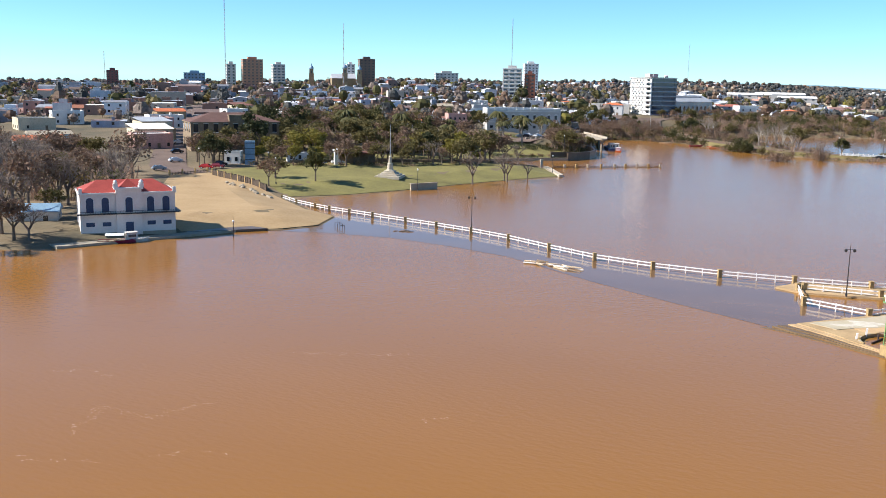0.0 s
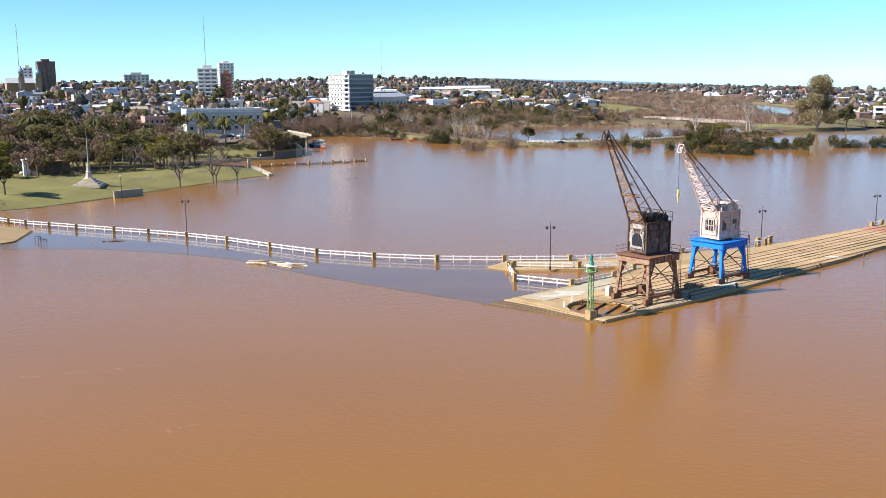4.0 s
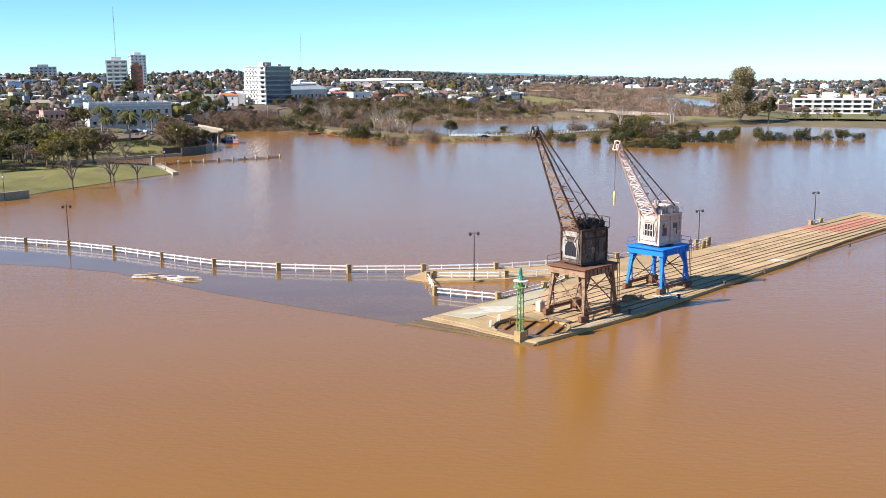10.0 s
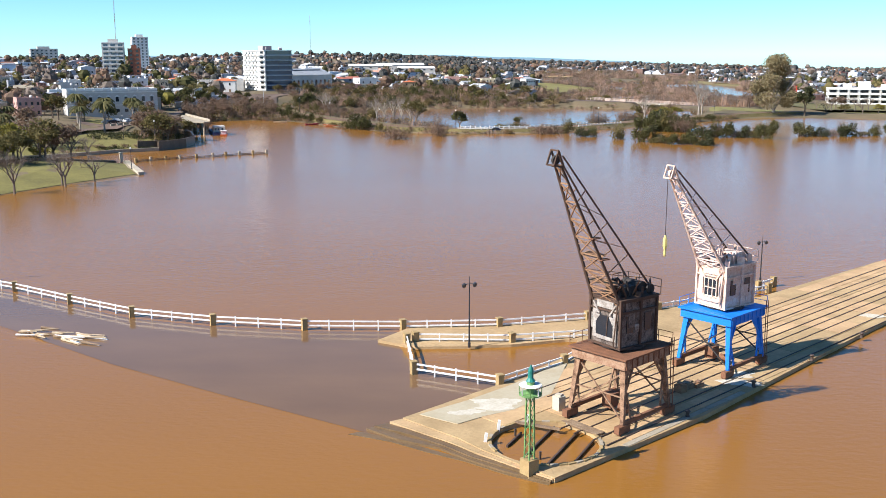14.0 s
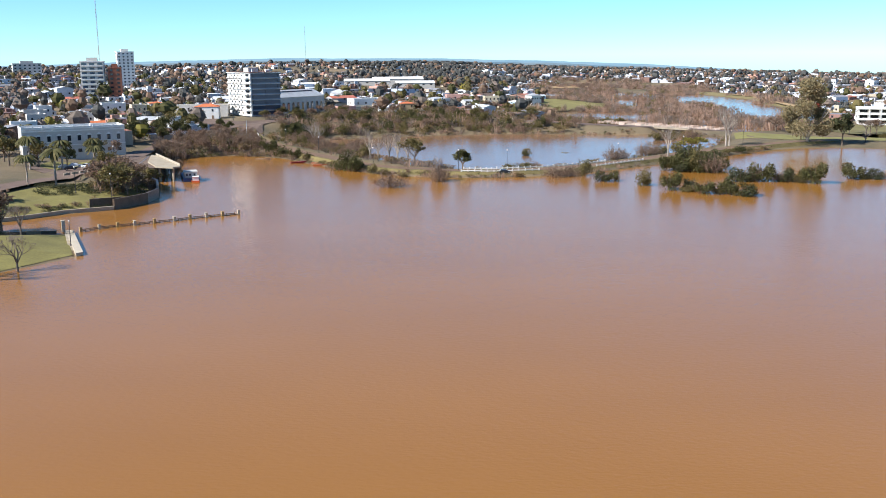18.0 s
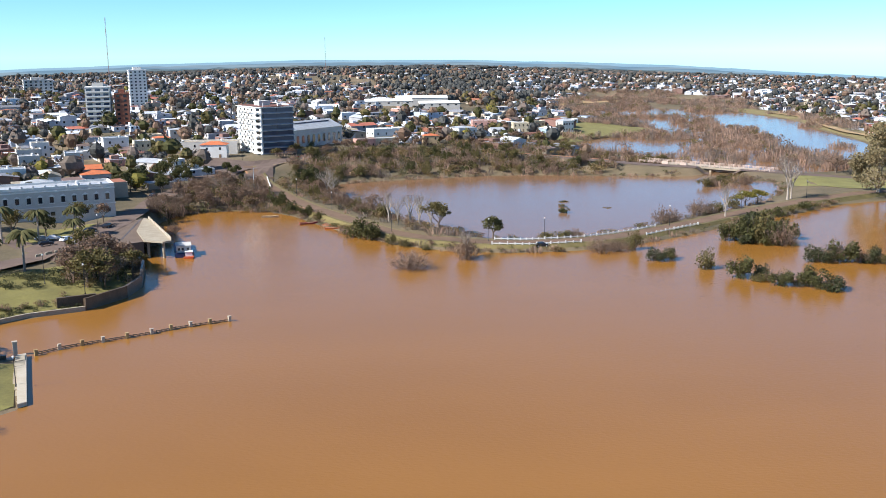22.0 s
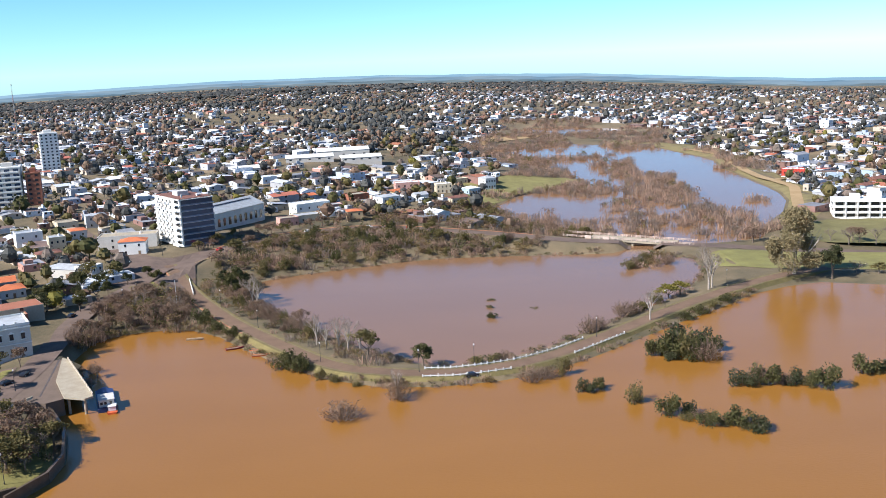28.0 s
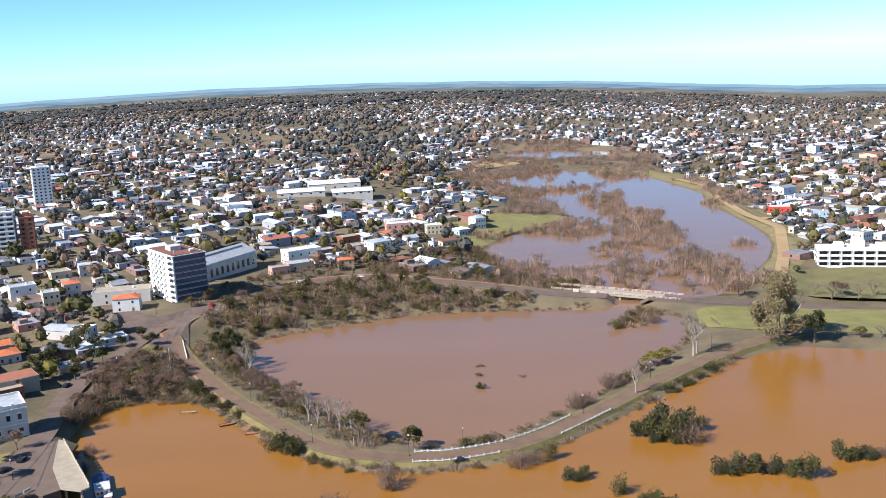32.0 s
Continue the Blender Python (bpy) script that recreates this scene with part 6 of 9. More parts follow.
for k in range(16):
    f, g = k / 16, (k + 0.82) / 16
    part("balustrade", Shape().beam((-116.2 + 20.8 * f, 484.5 - 38.7 * f, 5.9), (-116.2 + 20.8 * g, 484.5 - 38.7 * g, 5.9), 0.25, 0.8), PALE_SLAB, dk)
for k in range(9):
    a = (-113.0 - 1.4 * k, 446.4 - 2.9 * k)
    b = (-113.0 - 1.4 * (k + 0.75), 446.4 - 2.9 * (k + 0.75))
    part("balustrade", Shape().beam((*a, 5.8), (*b, 5.8), 0.25, 0.7), PALE_SLAB, dk)
tagged(part("deck_forecourt", Shape().prism([(-112, 462), (-104, 446), (-108, 442.5), (-122, 446), (-124, 484), (-118.5, 486)], -1.0, 4.98), surface("brown_asphalt", (0.17, 0.12, 0.09), (0.11, 0.08, 0.06), 0.95, 4.0, 0.3, fine=14)), "dusty brown asphalt forecourt behind the viewing deck", "pavement", kind="structure")
bgm = at(-95.5, 456, 0, 110)
bg = thing("river_barge", bgm, "blue and red river barge moored under the deck", "boat")
NAVY = surface("navy_paint", (0.03, 0.05, 0.14), None, 0.5, 0.8, 0.1)
part("hull", Shape().prism([(-10, -2.6), (8, -2.6), (11, 0), (8, 2.6), (-10, 2.6)], -0.6, 1.2), NAVY, bg)
part("deckhouse", Shape().box(-5.5, 0, 1.2, 6, 4.2, 2.0).box(-5.5, 0, 3.2, 6.4, 4.6, 0.15), GREY_WALL, bg)
for y in (-1.2, 0.3, 1.4):
    part("porthole", Shape().box(-8.52, y, 1.9, 0.08, 0.7, 0.8), DARK_WINDOW, bg)
part("hatch", Shape().box(2, 0, 1.2, 6, 3.4, 0.5), NAVY, bg)
lb = boat(-91.2, 448.6, 105, 8.6, 3.0, ORANGE_PAINT, ORANGE_PAINT, "orange launch with a pointed bow beside the barge", cabin=WHITE_PAINT)

# ---- long pale hall on the embankment ----
lm = at(-163, 475, 5.2, 29.4)
lh = building("long_hall", lm, 37, 15, 10.6, GREY_WALL, "long pale two-storey hall with a balustraded roof", "hall", "flat", ZINC_ROOF, floors=1, cols=1, win=(0.01, 0.01), door=False, sides=False, trim=WHITE_WALL, parapet=0.8)
for k in range(10):
    x = 2.2 + k * 3.6
    w = part("window", Shape().box(x, -0.03, 6.0, 1.2, 0.12, 2.0), DARK_WINDOW, lh)
    part("pediment", Shape().poly([(x - 1.0, -0.14, 8.2), (x + 1.0, -0.14, 8.2), (x, -0.14, 8.9)]).box(x, -0.12, 8.05, 2.0, 0.2, 0.16).box(x, -0.12, 5.7, 1.8, 0.4, 0.2), WHITE_WALL, w)
    part("lower_window", Shape().box(x, -0.03, 1.6, 1.4, 0.12, 1.3), DARK_WINDOW, lh)
    part("roof_pier", Shape().box(x - 1.8, 0.1, 10.6, 0.6, 0.5, 1.4), WHITE_WALL, lh)
part("string_course", Shape().box(18.5, -0.1, 4.4, 37.2, 0.3, 0.3).box(18.5, -0.1, 9.7, 37.4, 0.4, 0.35), WHITE_WALL, lh)
for k in range(4):
    y = 2.0 + k * 3.6
    part("end_window", Shape().box(37.02, y, 6.0, 0.12, 1.2, 2.0), DARK_WINDOW, lh)
    part("end_window", Shape().box(37.02, y, 1.6, 0.12, 1.3, 1.3), DARK_WINDOW, lh)

# ---- old brick and ochre warehouse-school by the street ----
# ochre darkened: the shade on the hall's front is put into its colour
SHADED_OCHRE = surface("shaded_ochre_render", (0.30, 0.22, 0.14), (0.16, 0.115, 0.075), 0.9, 2.5, 0.2)
DARK_TILE = surface("dark_brown_tile", (0.16, 0.085, 0.068), (0.09, 0.05, 0.04), 0.85, 2.5, 0.4)
ad = building("old_customs_hall", at(-206, 297, gz(-208, 296) - 0.3, 46.5), 31, 17, 10.4, SHADED_OCHRE, "old ochre two-storey hall with brown tile roof", "hall", "hip", DARK_TILE, 3.0, floors=2, cols=9, win=(1.5, 3.0), trim=WHITE_WALL, sill=1.6)
part("clock_block", Shape().box(15.5, 1.0, 10.3, 4.6, 3.0, 2.2).box(15.5, 1.0, 12.5, 5.0, 3.4, 0.3), SHADED_OCHRE, ad, "raised central attic")
part("cornice", Shape().box(15.5, 8.5, 10.0, 31.6, 17.6, 0.4), SHADED_OCHRE, ad)
tw = thing("blue_container_tower", at(-168.5, 277, gz(-168, 277), 30), "tall blue-grey steel tower beside a shed", "tower")
part("shaft", Shape().box(0, 0, -0.3, 3.0, 2.6, 7.6), BLUE_SHEET, tw)
for z in (1.5, 3.2, 4.9, 6.6):
    part("band", Shape().box(0, 0, z, 3.12, 2.72, 0.18), DARK_METAL, tw)
building("site_shed", at(-176, 274, gz(-174, 275), 20), 5, 4, 3.6, WHITE_WALL, "white and dark site shed beside the tower", "shed", "flat", DARK_METAL, cols=2, door=False)
building("white_trailer", at(-163, 290, gz(-163, 290), 40), 8, 3, 2.9, WHITE_WALL, "long white trailer parked under trees", "trailer", "flat", ZINC_ROOF, cols=3, door=False, parapet=0.1)
pg = thing("park_pavilion", at(-144.5, 291, gz(-143, 291), 42), "low dark park pavilion with a white gate pier", "pavilion")
part("roof", Shape().box(6.5, 3, 3.5, 13, 6.2, 0.35), TILE_ROOF, pg)
for k in range(5):
    for y in (0.3, 5.7):
        part("post", Shape().box(0.6 + k * 3.0, y, -0.5, 0.25, 0.25, 4.0), TIMBER, pg)
part("back_wall", Shape().box(7, 5.4, -0.5, 12, 0.3, 3.9), TIMBER, pg)
part("arch", Shape().box(-1.0, 0.6, -0.5, 1.2, 1.2, 5.0).box(-1.0, 0.6, 4.5, 1.8, 1.8, 0.4), WHITE_WALL, pg)

# ---- lamps, cars ----
for x, y, h in ((-135.5, 240, 7.0), (-104.5, 262.5, 6.5), (-152, 262, 6), (-141, 283, 6), (-86.5, 331, 6), (-101, 396, 8), (-113.5, 401, 8), (-121.5, 455, 7), (-102.9, 174.0, 4.2), (-176.5, 262, 6)):
    street_lamp(x, y, gz(x, y), h, "slim grey lamp post with a pale lantern", 1, cap=WHITE_PAINT, group="park lamp posts")


def make_car(paint, label):
    ob = thing("car", Matrix.Identity(4), label, "car")
    prof = [(-2.1, 0.35), (-2.15, 0.75), (-1.75, 0.95), (-1.1, 1.42), (0.55, 1.45), (1.15, 0.98), (2.0, 0.86), (2.12, 0.4)]
    s = Shape()
    n = len(prof)
    for sg in (-1, 1):
        s.v += [(x, sg * (0.86 if z < 1.1 else 0.7), z) for x, z in prof]
    s.f += [tuple(range(n)), tuple(range(2 * n - 1, n - 1, -1))] + [(i, n + i, n + (i + 1) % n, (i + 1) % n) for i in range(n)]
    part("body", s, paint, ob)
    for nm, g in (("rear_screen", Shape().poly([(-1.68, -0.7, 1.0), (-1.68, 0.7, 1.0), (-1.16, 0.62, 1.4), (-1.16, -0.62, 1.4)])), ("windscreen", Shape().poly([(1.12, -0.7, 1.02), (0.6, -0.62, 1.42), (0.6, 0.62, 1.42), (1.12, 0.7, 1.02)]))):
        g.v = [(x * 1.02, y, z + 0.02) for x, y, z in g.v]
        part(nm, g, DARK_WINDOW, ob)
    for sg in (-1, 1):
        part("side_glass", Shape().poly([(-1.35, sg * 0.8, 1.0), (0.85, sg * 0.8, 1.0), (0.5, sg * 0.73, 1.38), (-1.0, sg * 0.73, 1.38)]), DARK_WINDOW, ob)
        for x in (-1.3, 1.3):
            w = part("wheel", Shape().rod((x, sg * 0.72, 0.32), (x, sg * 0.92, 0.32), 0.32, 12), BLACK_STEEL, ob)
            part("rim", Shape().rod((x, sg * 0.9, 0.32), (x, sg * 0.94, 0.32), 0.18, 8), ZINC_ROOF, w)
        part("headlight", Shape().box(2.06, sg * 0.6, 0.62, 0.1, 0.3, 0.16), WHITE_PAINT, ob)
    return ob


CARS = {}
for nm, col in (("white", (0.75, 0.75, 0.75)), ("black", (0.02, 0.02, 0.025)), ("red", (0.45, 0.03, 0.03)), ("grey", (0.3, 0.32, 0.34)), ("maroon", (0.2, 0.03, 0.04))):
    CARS[nm] = [make_car(surface(nm + "_car_paint", col, tuple(c * 0.85 for c in col), 0.25, 1.0, 0.0, spec=0.6), nm + " saloon car parked on the asphalt"), False]


def put_car(kind, x, y, turn, z=None, label=""):
    src, used = CARS[kind]
    m = at(x, y, gz(x, y) + 0.2 if z is None else z, turn)
    if used:
        ob = copy_thing(src, m)
    else:
        CARS[kind][1] = True
        src.matrix_basis = m
        ob = src
    if label:
        ob["label"] = label


for kind, x, y, tn in (("grey", -181, 249, 55), ("white", -190, 268, 55), ("black", -205, 288, 55), ("maroon", -170.5, 263, 10), ("black", -173, 268, 20), ("red", -172, 259.5, 15), ("black", -127, 462, 60), ("white", -133, 449, 20),
                       ("black", -124.6, 470, 85), ("grey", -138, 452, 25), ("black", -131, 440, 30), ("white", -128, 447, 70), ("grey", -150, 288, 40), ("white", -146, 292.5, 40), ("black", -137, 548, 80), ("white", -228, 318, 55), ("grey", -250, 340, 55)):
    put_car(kind, x, y, tn)

# ---- planting of the west bank ----
W = random.Random(12)


def scatter(outline, n, kinds, hmin, hmax, gap=4.0, group="", wide=None):
    xs, ys = [p[0] for p in outline], [p[1] for p in outline]
    done, tries = [], 0
    while len(done) < n and tries < n * 40:
        tries += 1
        x, y = W.uniform(min(xs), max(xs)), W.uniform(min(ys), max(ys))
        if not inside(outline, np.array([x]), np.array([y]))[0] or any((x - a) ** 2 + (y - b) ** 2 < gap * gap for a, b in done):
            continue
        done.append((x, y))
        k = W.choice(kinds)
        h = W.uniform(hmin, hmax)
        plant(k, x, y, h, (h * wide * W.uniform(0.85, 1.2)) if wide else None, group=group)
    return done


plant("bare", -129.5, 150, 18.0, 16.0)
plant("brown", -131.5, 148.5, 14.0, 13.0)
plant("bare", -136, 150, 13.0, 12)
plant("olive", -146, 172, 10, 11)
plant("olive", -140, 182, 9, 10)
scatter([(-140, 186), (-150, 200), (-176, 236), (-215, 250), (-230, 215), (-200, 175), (-160, 160)], 46, ["bare", "bare", "brown", "bare", "olive", "brown"], 8, 13, 4.4, "bare trees behind the customs house", 1.0)
scatter([(-150, 140), (-160, 160), (-230, 215), (-260, 180), (-210, 120)], 34, ["olive", "bare", "brown", "bare", "brown"], 8, 13, 5, "bare trees behind the customs house", 1.0)
plant("olive", -143, 251.5, 6.6, 9.0)
plant("brown", -135.5, 236.5, 7.5, 6.5, label="reddish half-bare tree on the lawn")
plant("green", -129.6, 250.5, 5.2, 7.5)
for x, y, h in ((-97.1, 285.1, 10.5), (-90.5, 297, 10), (-87, 306, 9.0), (-92.5, 300, 9.5)):
    plant("bare", x, y, h, h * 0.9)
scatter([(-176, 291), (-150, 300), (-108, 345), (-128, 372), (-180, 345), (-200, 320)], 46, ["olive", "dark", "yellow", "olive", "yellow", "olive", "brown", "olive"], 8, 12, 4, "park trees on the terrace", 0.95)
scatter([(-150, 340), (-128, 372), (-145, 405), (-180, 440), (-230, 400), (-200, 345)], 32, ["olive", "dark", "green", "brown", "olive", "brown"], 9, 13, 4.6, "park trees on the terrace", 0.95)
scatter([(-172, 262), (-176, 292), (-195, 305), (-192, 275)], 16, ["olive", "brown", "olive", "dark"], 7, 10, 3.6, "park trees on the terrace", 0.95)
plant("conifer", -205, 345, 21, 13)
plant("conifer", -198, 352, 17, 12)
for x, y, h in ((-124, 412, 10), (-121, 437, 8.5), (-131, 408, 9), (-150, 395, 11), (-141, 372, 10), (-165, 380, 11), (-185, 370, 12), (-172, 350, 11)):
    plant("palm", x, y, h, group="tall palms on the embankment")
scatter([(-112, 404), (-97, 400), (-97, 424), (-106, 436), (-114, 424)], 15, ["brown", "bare", "brown", "olive"], 7, 10.5, 3, "brown trees on the river wall", 1.05)
scatter([(-120.5, 500), (-120, 520), (-107, 534), (-92, 537), (-87, 546), (-100, 574), (-119, 588), (-127, 560), (-126, 520)], 46, ["brown", "thicket", "brown", "thicket", "brown", "bare"], 5, 8.5, 3.6, "brown thicket on the cove bank", 1.0)
scatter([(-106, 441), (-120, 490), (-121, 505), (-112, 505), (-103, 470)], 9, ["brown", "thicket"], 4, 6, 3, "brown thicket on the cove bank", 1.0)
scatter([(-138, 535), (-127, 592), (-132, 605), (-150, 600), (-160, 560)], 16, ["green", "dark", "olive", "green"], 6, 9.5, 6, "street trees by the junction", 0.95)
for x, y, h in ((-116, 597, 6), (-121.5, 603, 6), (-110, 584, 5)):
    plant("green", x, y, h, h, group="street trees by the junction")

for x, y, h, k in ((-147, 452, 9, "olive"), (-140, 459, 8, "dark"), (-156, 449, 10, "olive"), (-134, 470, 8.5, "olive"), (-151, 459, 7, "brown"), (-163, 460, 10, "dark"), (-130, 480, 7, "brown")):
    plant(k, x, y, h, h * 0.95, group="trees before the long hall")
for x, y, h in ((-137, 448, 10), (-146, 443, 11), (-129, 456, 9)):
    plant("palm", x, y, h, group="tall palms on the embankment")
for x, y, h, k in ((-113, 338, 12, "olive"), (-107, 341, 11, "brown"), (-118, 346, 12, "olive"), (-122, 338, 11, "yellow"), (-101, 338, 8, "bare"), (-128, 333, 11, "olive")):
    plant(k, x, y, h, h * 0.9, group="park trees on the terrace")
scatter([(-168, 274), (-150, 280), (-128, 302), (-106, 328), (-112, 336), (-140, 308), (-168, 288)], 24, ["olive", "brown", "bare", "olive", "yellow"], 5.5, 9, 4.4, "park trees on the terrace", 1.0)
for x, y, h, k in ((-150, 166, 17, "bare"), (-158, 176, 18, "bare"), (-141, 160, 14, "brown"), (-166, 188, 16, "bare"), (-153, 184, 13, "bare"), (-136, 143, 12, "olive"), (-132, 138, 10, "brown")):
    plant(k, x, y, h, h * 0.85, group="bare trees behind the customs house")

# ---- causeway, avenue, bridge ----
s, mid, nrm = ribbon(CAUSEWAY, 8.6, 0.02, 0.75)
bank = Shape()
n = len(mid)
for i in range(n - 1):
    for sg in (-1, 1):
        a, b = mid[i], mid[i + 1]
        pa, pb = nrm[i] * sg, nrm[i + 1] * sg
        q = [(a[0] + pa[0] * 4.25, a[1] + pa[1] * 4.25, a[2] - 0.02), (b[0] + pb[0] * 4.25, b[1] + pb[1] * 4.25, b[2] - 0.02), (b[0] + pb[0] * 6.4, b[1] + pb[1] * 6.4, -0.6), (a[0] + pa[0] * 6.4, a[1] + pa[1] * 6.4, -0.6)]
        bank.quad(*(q if sg < 0 else q[::-1]))
bank.v += s.v
k = len(bank.v) - len(s.v)
bank.f += [tuple(k + i for i in f) for f in s.f]
tagged(part("causeway_bank", bank, surface("dry_bank", (0.21, 0.165, 0.065), (0.11, 0.09, 0.038), 0.95, 3.0, 0.5, fine=12)), "low earth bank of the causeway with dry grass", "bank", kind="structure")


def lane(o0, o1, lift, west=False):
    """A strip of the causeway's top between two distances from its middle line."""
    sh = Shape()
    for i in range(len(mid) - 1):
        if west and mid[i][0] > -62:
            continue
        q = [(mid[i + j][0] + nrm[i + j][0] * o, mid[i + j][1] + nrm[i + j][1] * o, mid[i + j][2] + lift) for j, o in ((0, o0), (0, o1), (1, o1), (1, o0))]
        sh.quad(*q[::-1])
    return sh


tagged(part("causeway_road", lane(-2.7, 2.7, 0.05), surface("dusty_asphalt", (0.20, 0.125, 0.08), (0.12, 0.075, 0.05), 0.95, 5.0, 0.3, fine=14)), "dusty brown causeway road through the flood", "road", kind="structure")
DUSTY_KERB = surface("dusty_kerb", (0.24, 0.18, 0.125), (0.16, 0.12, 0.085), 0.95, 3.0, 0.3, fine=12)
for o in (-3.3, 3.0):
    tagged(part("road_edge", lane(o, o + 0.25, 0.08), DUSTY_KERB), "worn dusty kerb line of the causeway road", "kerb", kind="structure")
CW, CN = mid, nrm
s = lane(-4.25, -3.4, 0.06, True)
tagged(part("red_path", s, RED_PATH), "red earth footpath beside the causeway", "path", kind="structure")
s, mid, nrm = ribbon(AVENUE, 9.5, 0.12)
tagged(part("avenue", s, ASPHALT), "asphalt avenue on the embankment to the bridge", "road", kind="structure")
s, _, _ = ribbon([(p[0] + q[0] * 6.5, p[1] + q[1] * 6.5) for p, q in zip(mid, nrm) if -105 < p[0] < 60], 1.6, 0.2)
tagged(part("avenue_kerb", s, RED_PATH), "reddish footway along the avenue", "path", kind="structure")
s, _, _ = ribbon([(p[0] - q[0] * 6.0, p[1] - q[1] * 6.0) for p, q in zip(mid, nrm) if -112 < p[0] < 70], 0.5, 0.5)
tagged(part("avenue_parapet", s, OLD_POST), "pale low parapet above the avenue", "kerb", kind="structure")
drape("junction", [(-137, 596), (-122, 584), (-106, 582), (-99, 596), (-104, 620), (-98, 650), (-106, 656), (-118, 636), (-134, 640), (-146, 650), (-150, 642)], ASPHALT, 0.32, 3, "worn asphalt road junction", "road")
drape("junction_green", [(-127, 560), (-108, 556), (-101, 562), (-108, 585), (-120, 600), (-126, 590)], GRASS_MAT, 0.42, 4, "grass triangle at the road junction", "lawn")
drape("east_green", [(136.8, 586.2), (131.7, 592.5), (137.5, 617.7), (152.1, 625.2), (178, 621), (228, 607), (300, 571), (340, 545), (330, 505), (300, 512), (230, 548), (184, 571), (161.4, 577)], surface("meadow", (0.235, 0.215, 0.07), (0.15, 0.13, 0.045), 0.95, 9, 0.4, fine=14), 0.12, 5, "wide grass meadow below the bridge road", "lawn")
drape("verge_lawn", [(182, 646), (232, 628), (300, 600), (320, 640), (285, 698), (228, 698), (200, 676)], surface("verge_grass", (0.20, 0.175, 0.07), (0.11, 0.095, 0.04), 0.95, 9, 0.4, fine=14), 0.14, 6, "rough grass verge beyond the bridge road", "lawn")
drape("marsh_meadow", [(28, 880), (60, 908), (116, 914), (129, 909), (100, 876.5), (69, 845.5), (48, 800), (36, 830)], surface("marsh_grass", (0.25, 0.22, 0.08), (0.15, 0.13, 0.05), 0.95, 8, 0.4, fine=20), 0.15, 6, "yellow-green grass spit at the marsh edge", "grass")
drape("bare_earth", [(44, 1210), (60, 1290), (110, 1312), (150, 1308), (140, 1278), (90, 1240), (70, 1215)], DIRT, 0.4, 8, "pale bare earth behind the marsh", "ground")
drape("marsh_edge", [(189, 686), (216, 729), (233, 768), (241, 801), (244, 835), (246, 885), (250, 957), (261, 1011), (251, 1075), (241, 1150), (206, 1192), (215, 1240), (262, 1220), (285, 1100), (292, 1010), (280, 940), (270, 860), (262, 790), (240, 730), (212, 684)], surface("dry_grass", (0.25, 0.20, 0.09), (0.14, 0.115, 0.05), 0.95, 8, 0.4, fine=20), 0.15, 8, "strip of dry yellow grass along the marsh", "grass")
s, _, _ = ribbon([(201.0, 676.7), (224.0, 730.1), (254.1, 814.5), (252.8, 846.5), (251.0, 869.9), (254.1, 912.4), (260.8, 962.8), (270.7, 1002.3), (269.0, 1042.2), (258.1, 1090.0)], 7, 0.3)
tagged(part("dirt_track", s, DIRT), "pale dirt track round the marsh", "road", kind="structure")
s, _, _ = ribbon([(255, 850), (278, 872), (330, 905), (400, 900), (480, 860)], 6, 0.35)
tagged(part("side_track", s, DIRT), "pale dirt side street between the houses", "road", kind="structure")


def barrier(side, x_from, x_to, label):
    """A white post and rail barrier along one edge of the causeway."""
    ob = thing("causeway_barrier", Matrix.Identity(4), label, "barrier")
    pts = [(a[0] + b[0] * side, a[1] + b[1] * side, a[2]) for a, b in zip(CW, CWN) if x_from < a[0] < x_to]
    for i, p in enumerate(pts):
        part("post", Shape().box(p[0], p[1], p[2] - 0.3, 0.36, 0.36, 1.2), WHITE_PAINT, ob)
        if i + 1 < len(pts):
            q = pts[i + 1]
            part("rail", Shape().beam((p[0], p[1], p[2] + 0.35), (q[0], q[1], q[2] + 0.35), 0.14, 0.25), WHITE_PAINT, ob)
            h = ((p[0] + q[0]) / 2, (p[1] + q[1]) / 2)
            part("post", Shape().box(*h, p[2] - 0.3, 0.3, 0.3, 1.1), WHITE_PAINT, ob)


CWN = CN
barrier(-3.9, -4, 31, "white post barrier on the river side of the causeway")
barrier(-3.9, 44, 68, "white post barrier on the river side of the causeway")
barrier(3.9, -1, 58, "white post barrier on the lagoon side of the causeway")
A, B = Vector((77.5, 671.0, 3.9)), Vector((137.6, 642.0, 1.6))
bd = (B - A)
bn = Vector((-bd.y, bd.x, 0)).normalized()
BRIDGE_PAINT = surface("bridge_paint", (0.62, 0.50, 0.43), (0.42, 0.28, 0.21), 0.8, 1.5, 0.2, stain=0.4)
br = thing("road_bridge", Matrix.Identity(4), "concrete road bridge with white railings over the channel", "bridge")
for sg in (-1, 1):
    for i in range(28):
        f, g = i / 28, (i + 1) / 28
        p, q = A + bd * f + bn * sg * 4.8, A + bd * g + bn * sg * 4.8
        part("post", Shape().box(p.x, p.y, p.z, 0.3, 0.3, 1.2), BRIDGE_PAINT, br)
        for z in (0.5, 1.05):
            part("rail", Shape().beam(p + Vector((0, 0, z)), q + Vector((0, 0, z)), 0.14, 0.18), BRIDGE_PAINT, br)
part("deck", Shape().beam(A + bd * 0.2 - Vector((0, 0, 0.45)), A + bd * 0.86 - Vector((0, 0, 0.45)), 10.4, 0.9), CONCRETE, br)
